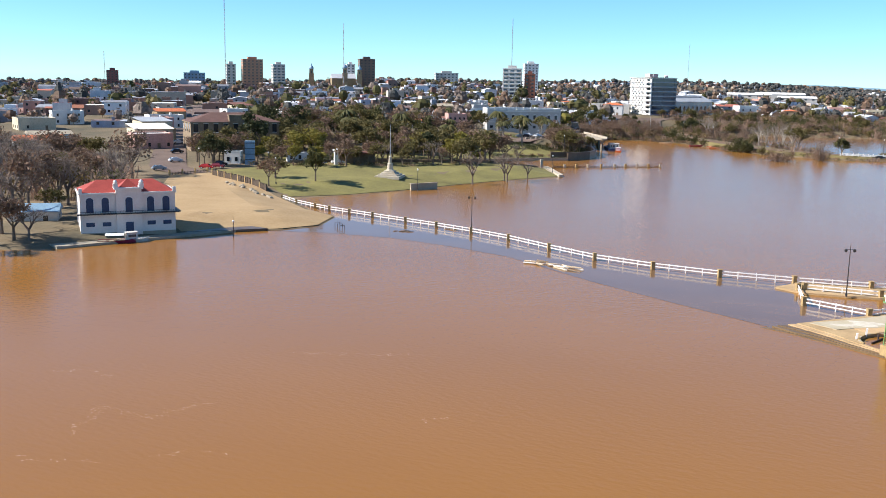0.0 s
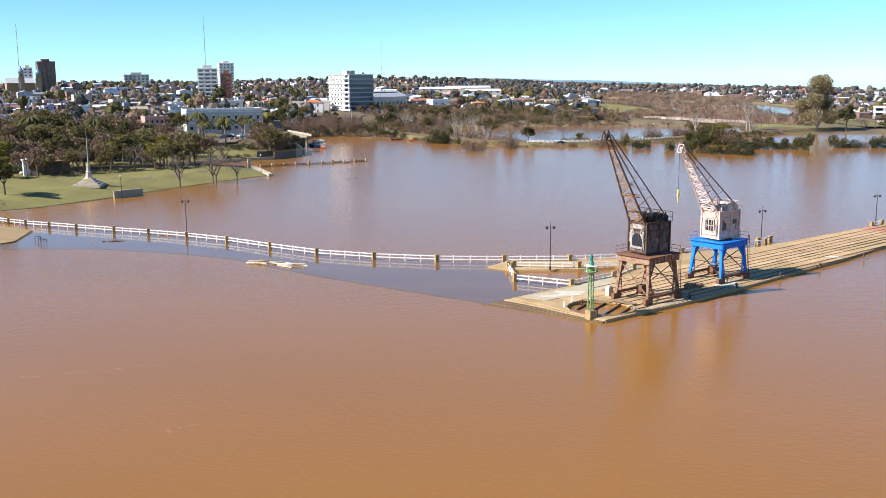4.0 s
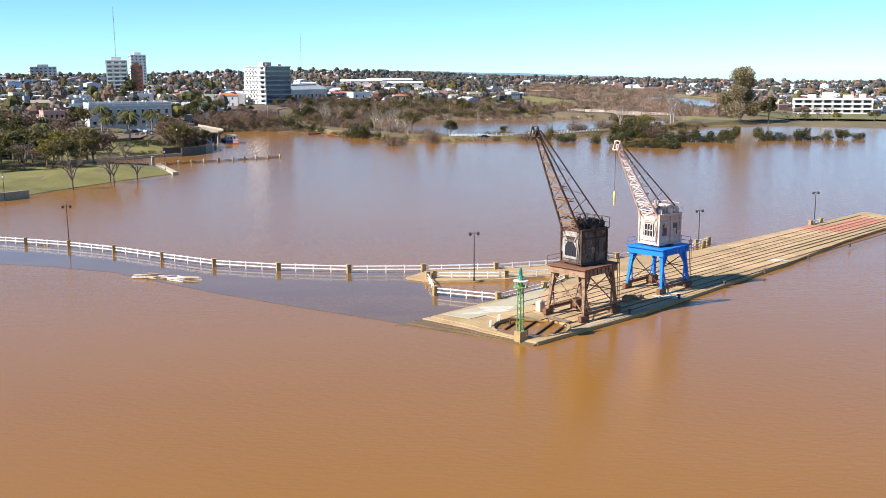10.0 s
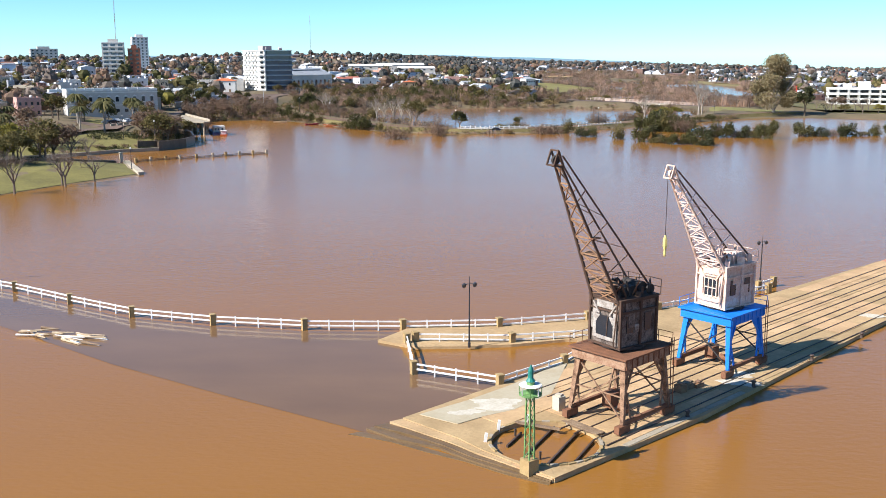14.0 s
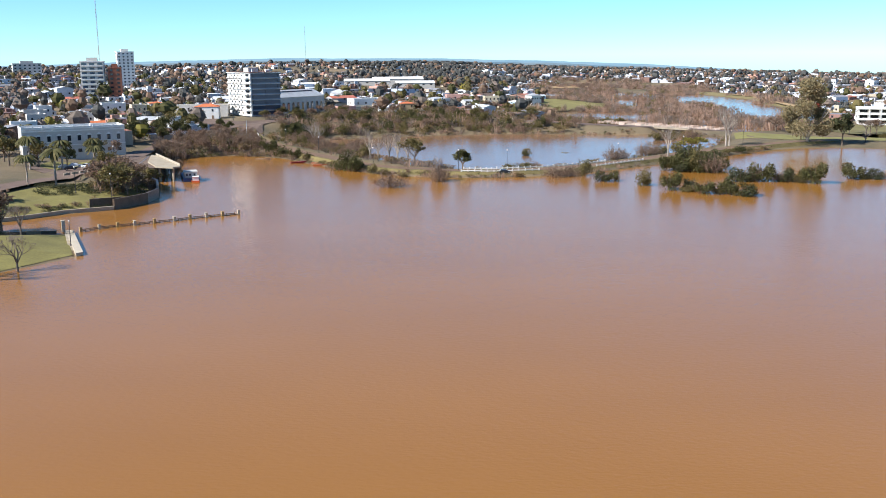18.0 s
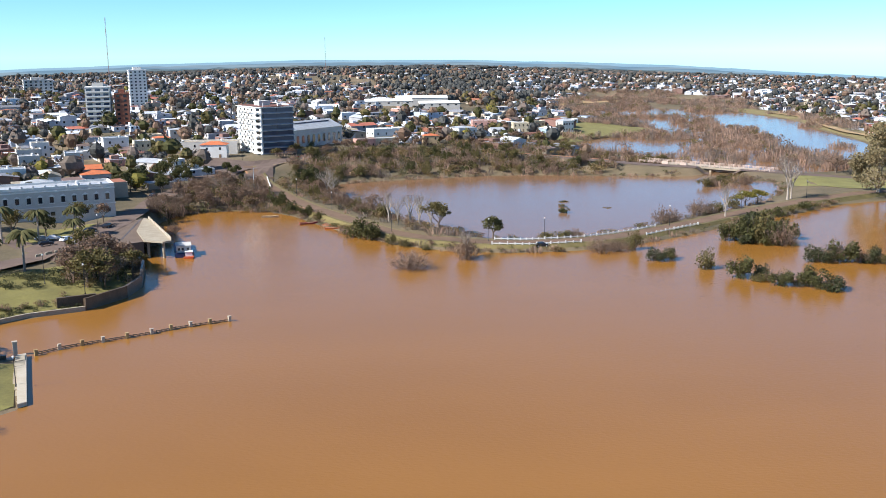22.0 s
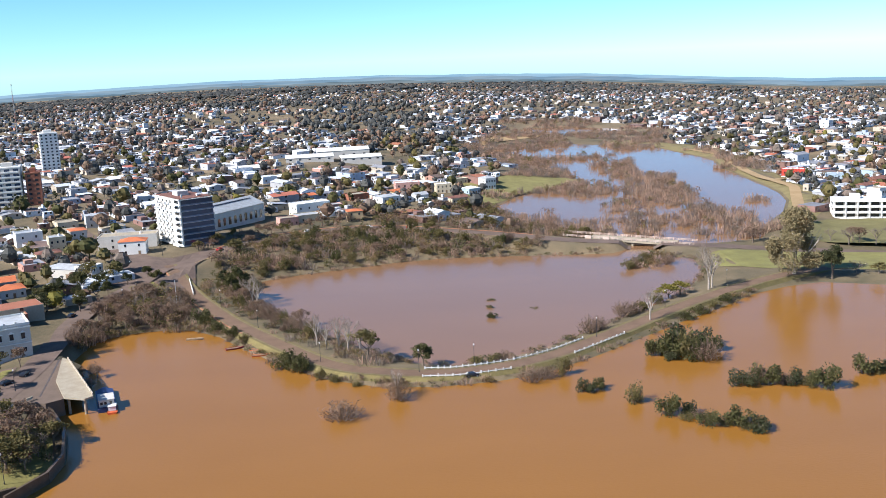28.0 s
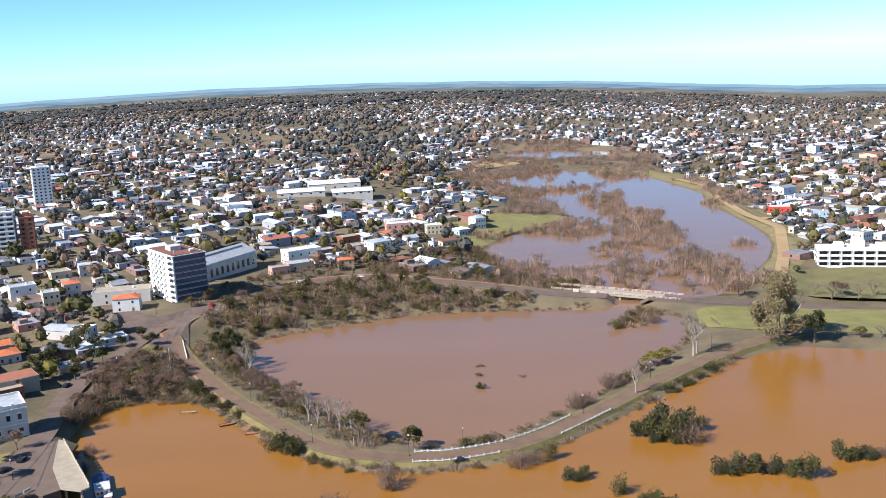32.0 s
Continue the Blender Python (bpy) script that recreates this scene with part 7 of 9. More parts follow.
for off in (-4.0, -1.4, 1.4, 4.0):
    part("girder", Shape().beam(A + bd * 0.33 + bn * off - Vector((0, 0, 1.3)), A + bd * 0.72 + bn * off - Vector((0, 0, 1.3)), 0.5, 1.2), WET_STONE, br, "dark steel girder")
for f, w in ((0.27, 8.5), (0.78, 6.5)):
    c = A + bd * f
    part("abutment", Shape().box(c.x, c.y, -2.0, w, 10.5, c.z + 1.2, math.atan2(bd.y, bd.x)), OCHRE_WALL, br, "ochre masonry abutment")
c = A + bd * 0.54
part("pier", Shape().box(c.x, c.y, -2.0, 1.0, 9.0, c.z + 0.6, math.atan2(bd.y, bd.x)), CONCRETE, br)
for f in (0.2, 0.34):
    p = A + bd * f - bn * 5.4
    part("pylon", Shape().box(p.x, p.y, p.z - 2, 3.2, 0.6, 3.4, math.atan2(bd.y, bd.x)), BRIDGE_PAINT, br, "white parapet block")

# ---- junction furniture ----
tri = thing("traffic_island", Matrix.Identity(4), "yellow-edged traffic island with a tall pole", "kerb")
zt = gz(-97.5, 558) + 0.2
part("kerb", Shape().prism([(-101.5, 558.3), (-92.2, 556.3), (-93.5, 558.6), (-100.5, 560.0)], zt - 0.4, zt + 0.25), YELLOW, tri)
part("top", Shape().prism([(-100.4, 558.5), (-93.6, 557.1), (-94.3, 558.3), (-99.8, 559.4)], zt, zt + 0.3), GRASS_MAT, tri)
part("pole", Shape().lathe(-98.6, 560.2, [(0.16, zt), (0.09, zt + 11)], 8), ZINC_ROOF, tri)
za = gz(-109, 590) + 0.2
tagged(part("yellow_kerb", Shape().beam((-112.6, 596, za), (-105.6, 585, za), 0.6, 0.4), YELLOW), "yellow painted kerb at the junction", "kerb", kind="structure")
for k in range(8):
    a, b = Vector((-103.2 + 1.0 * k * 0.9, 603 - 3.4 * k * 0.9, 0)), Vector((-103.2 + 1.0 * (k + 0.9) * 0.9, 603 - 3.4 * (k + 0.9) * 0.9, 0))
    tagged(part("white_parapet", Shape().beam((a.x, a.y, gz(a.x, a.y) + 0.6), (b.x, b.y, gz(b.x, b.y) + 0.6), 0.3, 1.2), WHITE_WALL), "white curved parapet by the avenue", "wall", kind="structure")
for x, y, h in ((-32.8, 478.5, 7.5), (-0.8, 463.6, 7.5), (16.7, 468.2, 7.5), (60, 492, 7), (92, 525, 7), (124, 552, 7), (-60, 523, 7), (-80, 556, 7.5), (-120, 560, 8), (-128, 600, 9), (-124, 640, 9)):
    street_lamp(x, y, max(gz(x, y), 0.8), h, "slim grey lamp post beside the causeway", 1, cap=WHITE_PAINT, group="causeway lamp posts")
for x, y, tn, col, lab in ((-82.6, 519, 0, PALE_TIMBER, "weathered orange rowing boat"), (-65.4, 504.7, 20, MAROON, "dark rowing boat with pale thwarts"), (-54.6, 494.6, 5, ORANGE_ROOF, "orange rowing boat moored by the causeway"), (-56.8, 500.2, -30, ORANGE_ROOF, "orange rowing boat drawn to the bank")):
    boat(x, y, tn, 6.4, 1.7, col, TIMBER, lab)
put_car("black", 15.5, 459.0, 8, 0.86, "black car driving on the causeway")
put_car("white", -27, 709, -10, None, "white car on the avenue")
put_car("white", -60, 700, 30, None, "white car on the avenue")
put_car("red", -4, 704.6, -25, None, "red car on the avenue")
put_car("grey", -15, 709.5, -18, None, "grey car on the avenue")
put_car("red", -99, 652, 70, None, "red car on the avenue")

# ---- plants of the lagoon ----
G = "bushes standing in the flood"
for kind, x, y, h, w in (
        ("darkbush", 79, 468, 9.5, 15), ("darkbush", 88, 473, 11, 16), ("bush", 75, 473, 8, 11), ("thicket", 90, 466, 9, 12), ("darkbush", 83, 478, 10, 14), ("bush", 95, 475, 7, 9),
        ("darkbush", 93, 441.5, 5.5, 10), ("bush", 101, 441.5, 7, 12), ("darkbush", 108, 440, 5.5, 9), ("thicket", 98, 443, 7.5, 7), ("bush", 115.6, 435.8, 8.0, 10.5), ("bush", 113, 437.5, 6, 7),
        ("bush", 131, 446.2, 6.4, 10), ("darkbush", 139, 446.5, 4.4, 8), ("darkbush", 149, 447, 6.6, 11), ("bush", 160, 449, 4.2, 8),
        ("bush", 66.6, 421.5, 6.8, 9.5), ("darkbush", 71.5, 420.5, 5, 6), ("bush", 75, 413, 4.6, 9), ("bush", 81.5, 411, 6, 10), ("darkbush", 86.5, 407.5, 4.4, 9),
        ("darkbush", 47.6, 443, 4.6, 7), ("bush", 51.5, 444, 4.2, 6), ("olivebush", 59.7, 432, 2.2, 8),
        ("thicket", -22.6, 431.5, 6.4, 13.5), ("thicket", -7.1, 444.5, 8.5, 9), ("thicket", 33.5, 455.3, 5.6, 12), ("thicket", 38.5, 457.5, 5, 9), ("olivebush", 43.5, 459, 4, 6),
        ("bush", -43.5, 479.5, 7.5, 11), ("bush", -38.5, 474.5, 6.2, 9), ("olivebush", -31.5, 466, 4.2, 8), ("olivebush", -27, 463.5, 3, 6), ("olivebush", -20, 458.5, 2.2, 5),
        ("olive", -17.4, 480, 10.5, 11.5), ("green", 0.6, 473.2, 7.6, 9.4), ("yellow", 98, 543, 6.5, 10), ("yellow", 104, 548, 6, 9), ("olivebush", 92, 537, 5, 8),
        ("thicket", 59, 500.5, 7.5, 10), ("thicket", 63.5, 504, 6, 8), ("thicket", 75.5, 521, 8, 11), ("thicket", 80, 524, 6, 8), ("olivebush", 84, 527, 4.5, 8),
        ("bush", 26.9, 528.7, 2.6, 5.6), ("olivebush", 27.4, 543.8, 1.4, 4.2), ("olivebush", 29.0, 556, 1.0, 5), ("bush", -83.1, 537, 7, 9.5), ("bush", -76, 528, 5, 8), ("bush", -69, 519, 4.6, 8), ("olivebush", -63, 511, 4, 7),
        ("olivebush", 18, 473, 2.6, 8), ("olivebush", 23, 474, 3, 8), ("thicket", 27, 476, 4, 6), ("olivebush", 45, 540, 0.6, 5), ("bush", 104, 520, 3.5, 8), ("olivebush", 111, 527, 3, 8), ("bush", 118, 534, 3, 8), ("bush", 97, 513, 3.5, 7),
        ("olivebush", 97, 443, 3.2, 8), ("thicket", 105, 441, 4.5, 7), ("olivebush", 111, 438.5, 3, 7), ("olivebush", 135, 446, 2.6, 7), ("thicket", 144, 447, 4, 7), ("olivebush", 155, 448, 2.4, 7), ("olivebush", 70, 417.5, 2.8, 7), ("olivebush", 78.5, 412, 2.6, 7), ("thicket", 73, 418.5, 4, 6), ("olivebush", 84, 409, 2.6, 7), ("bush", 80, 471, 9, 12), ("darkbush", 92, 479, 8, 12), ("bush", 87, 467, 8, 10), ("olivebush", 84, 470, 11, 10), ("bush", 167, 450, 5.6, 9), ("darkbush", 174, 450.5, 4, 7),
        ("olivebush", 95, 600, 5, 9), ("olivebush", 102, 609, 4.5, 9), ("olivebush", 107, 619, 4, 8), ("thicket", 98, 606, 5, 8), ("thicket", 114, 606, 7, 9), ("olive", 190, 560, 5, 7), ("yellow", 205, 556, 5, 7), ("bare", 182, 563, 6, 8), ("bare", 198, 558, 6, 8), ("olive", 222, 548, 6, 8)):
    plant(kind, x, y, h, w, group=G)
for x, y, h in ((82.6, 509.5, 16), (115.8, 549, 19), (-32.1, 492, 13.5), (-24.5, 489.5, 12.5), (-28, 494, 12), (-36, 499, 11), (-20.5, 488, 10), (118, 552, 15), (-69, 566, 13), (-66, 560, 11), (-7.5, 447, 9)):
    plant("pale", x, y, h, h * 0.5, group="pale bare trees by the water")
plant("euc", 157, 566, 31, 22)
plant("dark", 170.5, 560, 15, 12.5, label="dark leafy tree beside the eucalyptus")
NB = [(-79, 592), (-76, 612), (-56, 624), (-34, 632), (-10, 642), (10, 646), (38, 645), (60, 643), (62, 657), (38, 669), (-8, 693), (-27, 699), (-50, 693), (-70, 680), (-88, 658), (-99, 630), (-92, 600)]
scatter(NB, 95, ["olivebush", "thicket", "brown", "olive", "olivebush", "thicket", "bush"], 3.5, 7.5, 3.5, "bank scrub round the lagoon", 1.15)
scatter([(-60, 552), (-50, 536), (-38, 520), (-32, 508), (-42, 505), (-56, 527), (-68, 549), (-88, 588), (-80, 598), (-70, 580)], 30, ["thicket", "brown", "olivebush", "thicket"], 3.5, 7.5, 3.2, "bank scrub round the lagoon", 1.1)
scatter([(-72, 566), (-66, 572), (-80, 602), (-90, 600), (-84, 580)], 7, ["green", "olive", "dark"], 7, 10, 4, "bank scrub round the lagoon", 0.8)
scatter([(-30, 720), (40, 690), (70, 672), (95, 675), (60, 720), (45, 800), (20, 770), (-20, 745)], 42, ["thicket", "brown", "olivebush", "brown", "olive"], 4, 8, 4, "scrub behind the avenue", 1.1)
scatter([(-108, 640), (-98, 668), (-80, 690), (-50, 712), (-30, 722), (-34, 730), (-60, 722), (-90, 700), (-108, 672), (-114, 650)], 14, ["brown", "brown", "olive"], 5, 7.5, 5, "street trees along the avenue", 1.1)
scatter([(140, 652), (178, 640), (232, 626), (236, 634), (180, 652), (150, 662)], 12, ["bare", "brown", "bare"], 6, 9, 5, "bare trees beyond the bridge road", 1.2)
for x, y, h in ((-39, 752, 16), (-30, 700.5, 9), (-245, 770, 17), (-228, 790, 15), (20, 860, 18)):
    plant("cypress", x, y, h, h * 0.22)

# ---- apartment block ----
BALCONY_GLASS = glass("balcony_glass", (0.16, 0.21, 0.28), 0.12)
ap = thing("apartment_block", at(-118, 657.5, 9.0, 36), "white eight-storey apartment block with dark glass bands", "apartment block")
AL, AD, FH, NF = 18.0, 33.0, 2.95, 8
part("core", Shape().box(AL / 2, AD / 2, -4, AL - 1.4, AD - 1.4, FH * NF + 4), WHITE_WALL, ap)
for f in range(NF + 1):
    part("floor_slab", Shape().box(AL / 2, AD / 2, f * FH - 0.2 + 0.6, AL + 0.8, AD + 0.4, 0.35), WHITE_WALL, ap)
for f in range(NF):
    z = f * FH + 0.75
    part("glass_band", Shape().box(AL / 2 + 0.5, 0.5, z, AL - 1.2, 0.5, FH - 0.35), BLUE_WINDOW, ap, "dark blue glass band")
    part("front_balcony", Shape().box(AL / 2 + 0.3, -0.3, z - 0.2, AL - 0.4, 0.12, 0.7), BALCONY_GLASS, ap, "pale blue balcony glass")
    for k in range(3):
        part("mullion", Shape().box(1.6 + k * 7.4, 0.2, z, 0.16, 0.12, FH - 0.4), DARK_METAL, ap)
    part("side_wall", Shape().box(0.35, 21.0, z, 0.5, 23.0, FH - 0.35), WHITE_WALL, ap)
    part("balcony", Shape().box(-0.9, 4.4, z - 0.1, 2.2, 7.4, 0.2).box(-1.95, 4.4, z, 0.15, 7.4, 1.0), WHITE_WALL, ap)
    part("side_wall", Shape().box(0.35, 4.8, z, 0.5, 9.2, FH - 0.35), WHITE_WALL, ap)
    part("balcony_glass", Shape().box(0.06, 4.2, z + 0.9, 0.12, 4.4, 1.3), DARK_WINDOW, ap)
    for y in (12.0, 17.0, 22.0, 27.0):
        part("window", Shape().box(0.06, y, z + 0.5, 0.12, 1.6, 1.3), DARK_WINDOW, ap)
        part("balcony", Shape().box(-0.5, y + 1.5, z - 0.05, 1.2, 3.2, 0.9), WHITE_WALL, ap)
    for y in (6, 13, 20):
        part("window", Shape().box(AL - 0.6, y, z + 0.3, 0.3, 3.0, 1.6), DARK_WINDOW, ap)
part("roof", Shape().box(AL / 2, AD / 2, NF * FH + 0.95, AL - 1, AD - 1, 0.1), TILE_ROOF, ap)
part("plant_room", Shape().box(8, 17, NF * FH + 1.0, 6, 7, 2.4), GREY_WALL, ap)
part("tank", Shape().rod((11.5, 5, NF * FH + 1.8), (13.6, 5, NF * FH + 1.8), 0.8, 12), WHITE_PAINT, ap)
for x, y in ((3, 4), (14, 22)):
    part("roof_post", Shape().box(x, y, NF * FH + 1, 0.4, 0.4, 2.0), WHITE_WALL, ap)

# ---- arched hall ----
hl = building("arched_hall", at(-113, 711, 8.4, 60), 44, 20, 9.0, GREY_WALL, "long white hall with arched windows and barrel roof", "hall", "gable", ZINC_ROOF, 4.2, cols=1, win=(0.01, 0.01), door=False, sides=False)
for k in range(9):
    x = 4 + k * 4.6
    w = part("window", Shape().box(x, -0.05, 1.2, 2.0, 0.2, 3.6), DARK_WINDOW, hl)
    part("arch", Shape().poly([(x + 1.0 * math.cos(t * math.pi / 8), -0.16, 4.8 + 1.0 * math.sin(t * math.pi / 8)) for t in range(9)]), DARK_WINDOW, w)
part("skylight", Shape().box(22, 7.6, 11.6, 36, 1.6, 0.9), BLUE_WINDOW, hl)


def tower(name, m, L, D, H, wall, label, floors, glass_m=DARK_WINDOW, bands=None, cols=4):
    ob = thing(name, m, label, "tower block")
    part("core", Shape().box(L / 2, D / 2, -6, L, D, H + 6), wall, ob)
    fh = H / floors
    for f in range(floors):
        z = f * fh + fh * 0.3
        for c in range(cols):
            x = L * (c + 0.5) / cols
            part("window", Shape().box(x, -0.03, z, L / cols * (0.62 if bands else 0.42), 0.12, fh * 0.46), glass_m, ob)
        for c in range(3):
            y = D * (c + 0.5) / 3
            part("window", Shape().box(-0.03, y, z, 0.12, D / 3 * 0.45, fh * 0.45), glass_m, ob)
        if bands:
            part("balcony", Shape().box(L / 2, -0.6, f * fh, L * 0.94, 1.2, 0.9), bands, ob)
    part("roof_house", Shape().box(L * 0.5, D * 0.5, H, L * 0.45, D * 0.45, 3.0), wall, ob)
    part("parapet", Shape().box(L / 2, D / 2, H - 0.1, L + 0.4, D + 0.4, 0.7), bands or wall, ob)
    return ob


tower("tower_block", at(-326, 1030, 10, 25), 15, 17, 37.5, WHITE_WALL, "slim white tower block with narrow balconies", 13, cols=4)
tower("tower_block", at(-272, 806, 11, 18), 16, 15, 28.5, GREY_WALL, "dark-windowed apartment tower with white bands", 9, BLUE_WINDOW, WHITE_WALL, 3)
tower("tower_block", at(-254.5, 812, 11, 18), 9, 13, 24, BRICK_WALL, "dark red brick tower flank", 8, cols=2)
tower("tower_block", at(-566, 855, 14, 40), 20, 18, 32, surface("brown_brick", (0.50, 0.27, 0.17), None, 0.9, 3, 0.2), "brown brick tower block on the skyline", 11, cols=5)
tower("tower_block", at(-582, 850, 14, 40), 9, 14, 27, GREY_WALL, "grey tower block beside the brown one", 9, cols=2)
tower("tower_block", at(-566, 910, 15, 40), 13, 14, 27, GREY_WALL, "grey glass tower block on the skyline", 9, BLUE_WINDOW, WHITE_WALL, 3)
tower("tower_block", at(-736, 850, 9, 40), 12, 12, 24, surface("plum_brick", (0.25, 0.1, 0.09), None, 0.9, 3, 0.2), "dark plum tower block on the hill", 9, cols=3)
tower("tower_block", at(-776, 815, 3, 40), 12, 10, 17, GREY_WALL, "grey slab block on the hill", 6, cols=3)
tower("tower_block", at(-502, 985, 20, 35), 17, 16, 30, surface("dark_brick", (0.22, 0.14, 0.11), None, 0.9, 3, 0.2), "dark brick tower block behind the church", 10, cols=4)
tower("tower_block", at(-518, 985, 20, 35), 9, 14, 24, WHITE_WALL, "white tower block behind the church", 8, cols=2)
tower("tower_block", at(-475, 1135, 18, 30), 28, 16, 19, GREY_WALL, "pale stepped block on the skyline", 6, cols=6)
tower("tower_block", at(-720, 960, 14, 35), 24, 14, 18, BLUE_SHEET, "blue-grey slab on the skyline", 5, cols=6)
for x, y, z, h in ((-558, 976, 16, 29), (-502, 951, 16, 30), (-488, 958, 16, 28)):
    ob = thing("church_tower", at(x, y, z, 30), "slender stone church tower with a dark dome", "church")
    part("shaft", Shape().box(0, 0, -4, 5.5, 5.5, h * 0.6 + 4), OCHRE_WALL, ob)
    part("belfry", Shape().box(0, 0, h * 0.6, 4.4, 4.4, h * 0.17).box(0, 0, h * 0.6, 6.2, 6.2, 0.5).box(0, 0, h * 0.77, 5.4, 5.4, 0.5), OCHRE_WALL, ob)
    for sx, sy in ((2.2, 0), (-2.2, 0), (0, 2.2), (0, -2.2)):
        part("bell_opening", Shape().box(sx, sy, h * 0.63, 1.4 if sy else 0.2, 1.4 if sx else 0.2, h * 0.1), DARK_WINDOW, ob)
    part("dome", Shape().lathe(0, 0, [(2.4, h * 0.79), (2.5, h * 0.83), (1.6, h * 0.89), (0.6, h * 0.93), (0.6, h * 0.96), (0.05, h)], 12), BLUE_SHEET, ob)
building("church_nave", at(-520, 955, 16, 32), 26, 40, 13, OCHRE_WALL, "stone church nave with grey roof", "church", "gable", ZINC_ROOF, 5, cols=3)
MAST_RED = surface("faded_mast_red", (0.42, 0.24, 0.22), None, 0.7, 2.0, 0.1)
for x, y, z, h in ((-521, 762, 14, 118), (-479, 906, 18, 66), (-322, 975, 14, 78), (-810, 930, 10, 46), (-200, 1330, 20, 60)):
    ob = thing("radio_mast", at(x, y, z), "thin faded red and white lattice radio mast", "mast")
    for k in range(10):
        s = Shape()
        z0, z1 = h * k / 10, h * (k + 1) / 10
        for i in range(3):
            t0, t1 = 2.094 * i, 2.094 * (i + 1)
            s.rod((0.35 * math.cos(t0), 0.35 * math.sin(t0), z0), (0.35 * math.cos(t0), 0.35 * math.sin(t0), z1), 0.06, 4)
            for j in range(3):
                s.rod((0.35 * math.cos(t0), 0.35 * math.sin(t0), z0 + (z1 - z0) * j / 3), (0.35 * math.cos(t1), 0.35 * math.sin(t1), z0 + (z1 - z0) * (j + 1) / 3), 0.022, 3)
        part("section", s, (MAST_RED, ZINC_ROOF)[k % 2], ob)

# ---- white block on the east side ----
wb = thing("white_terrace_block", at(233, 704, -3.8, -16), "white four-storey terrace block with deep balconies", "apartment block")
WL, WD, WH = 50.0, 13.0, 3.2
part("core", Shape().box(WL / 2, WD / 2 + 1, -3, WL, WD, WH * 4 + 3), WHITE_WALL, wb)
for f in range(4):
    z = f * WH
    part("floor_slab", Shape().box(WL / 2, 0.2, z + WH - 0.3, WL + 0.4, 2.6, 0.35), WHITE_WALL, wb)
    for k in range(8):
        x = 3.2 + k * 6.2
        part("opening", Shape().box(x, 0.9, z + 0.4, 4.2, 0.4, WH - 1.0), DARK_WINDOW, wb)
        if f:
            part("balcony", Shape().box(x, -0.9, z, 5.2, 0.2, 1.0), WHITE_WALL, wb)
        part("pier", Shape().box(x + 3.1, -0.2, z, 0.6, 2.2, WH), WHITE_WALL, wb)
    for y in (4, 9):
        part("window", Shape().box(-0.03, y, z + 0.9, 0.12, 1.6, 1.3), DARK_WINDOW, wb)
for x, w, h in ((12, 5, 3.2), (22, 7, 4.6), (35, 6, 3.0), (44, 4, 3.6)):
    part("roof_house", Shape().box(x, WD / 2 + 1, WH * 4, w, 5, h), WHITE_WALL, wb)
part("parapet", Shape().box(WL / 2, WD / 2 + 1, WH * 4, WL + 0.2, WD + 0.2, 0.7), WHITE_WALL, wb)

# ---- warehouses ----
for x, y, l, d, h, tn in ((-108, 985, 40, 26, 4.2, 8), (-86, 1030, 46, 32, 6, 8), (-62, 990, 34, 24, 4, 8), (-150, 930, 30, 20, 5, 20)):
    building("warehouse", at(x, y, gz(x, y) - 0.5, tn), l, d, h, GREY_WALL, "large pale warehouse with a white sheet roof", "warehouse", "gable", WHITE_WALL, 1.8, cols=5, win=(2.0, 1.0), sill=2.2, door=False, group="white warehouses of the town")

# ---- houses near the water, each a thing ----
COLOURS = [WHITE_WALL, WHITE_WALL, GREY_WALL, surface("cream_render", (0.66, 0.56, 0.40), None, 0.9, 4, 0.15), surface("pink_render", (0.62, 0.36, 0.30), None, 0.9, 4, 0.15), OCHRE_WALL,
           surface("sky_render", (0.40, 0.50, 0.58), None, 0.9, 4, 0.15), BRICK_WALL]
CNAME = ["white", "white", "pale grey", "cream", "pink", "ochre", "pale blue", "brick red"]
ROOFS = [ZINC_ROOF, ZINC_ROOF, ORANGE_ROOF, TILE_ROOF, WHITE_WALL, CONCRETE]
RNAME = ["zinc sheet", "zinc sheet", "orange tile", "brown tile", "white", "grey concrete"]
TAKEN = []
HR = random.Random(31)


def near_house(x, y, tn, l=None, d=None, h=None, ci=None, ri=None, kind=None, floors=None):
    ci = HR.randrange(8) if ci is None else ci
    ri = HR.randrange(6) if ri is None else ri
    floors = floors or HR.choice((1, 1, 1, 2))
    l, d, h = l or HR.uniform(8, 14), d or HR.uniform(7, 13), h or (3.4 * floors + HR.uniform(0, 0.8))
    kind = kind or HR.choice(("flat", "flat", "gable", "hip", "mono"))
    if kind == "flat" and ri in (2, 3):
        ri = 5
    TAKEN.append((x, y, 2.5 + max(l, d) / 2))
    c, s = math.cos(radians(tn)), math.sin(radians(tn))
    building("house", at(x, y, gz(x + c * l / 2 - s * d / 2, y + s * l / 2 + c * d / 2) - 0.2, tn), l, d, h, COLOURS[ci],
             "%s %s house with %s roof" % (CNAME[ci], "two-storey" if floors > 1 else "low", RNAME[ri]), "house", kind, ROOFS[ri], HR.uniform(0.8, 1.8), floors, HR.choice((2, 3, 4)), group="houses of the waterside quarter")


near_house(-162, 662, 8, 29, 12, 6.6, 2, 5, "flat", 2)
near_house(-146.5, 645, 8, 13, 9, 6.8, 0, 2, "hip", 2)
near_house(-172, 612, -22, 19, 11, 4.2, 2, 0, "hip", 1)
near_house(-154, 604, -20, 9, 8, 6.0, 0, 4, "flat", 2)
near_house(-40, 728, 12, 9, 8, 6.4, 5, 2, "hip", 2)
near_house(-78, 722, 25, 11, 8, 4.5, 4, 2, "flat", 1)
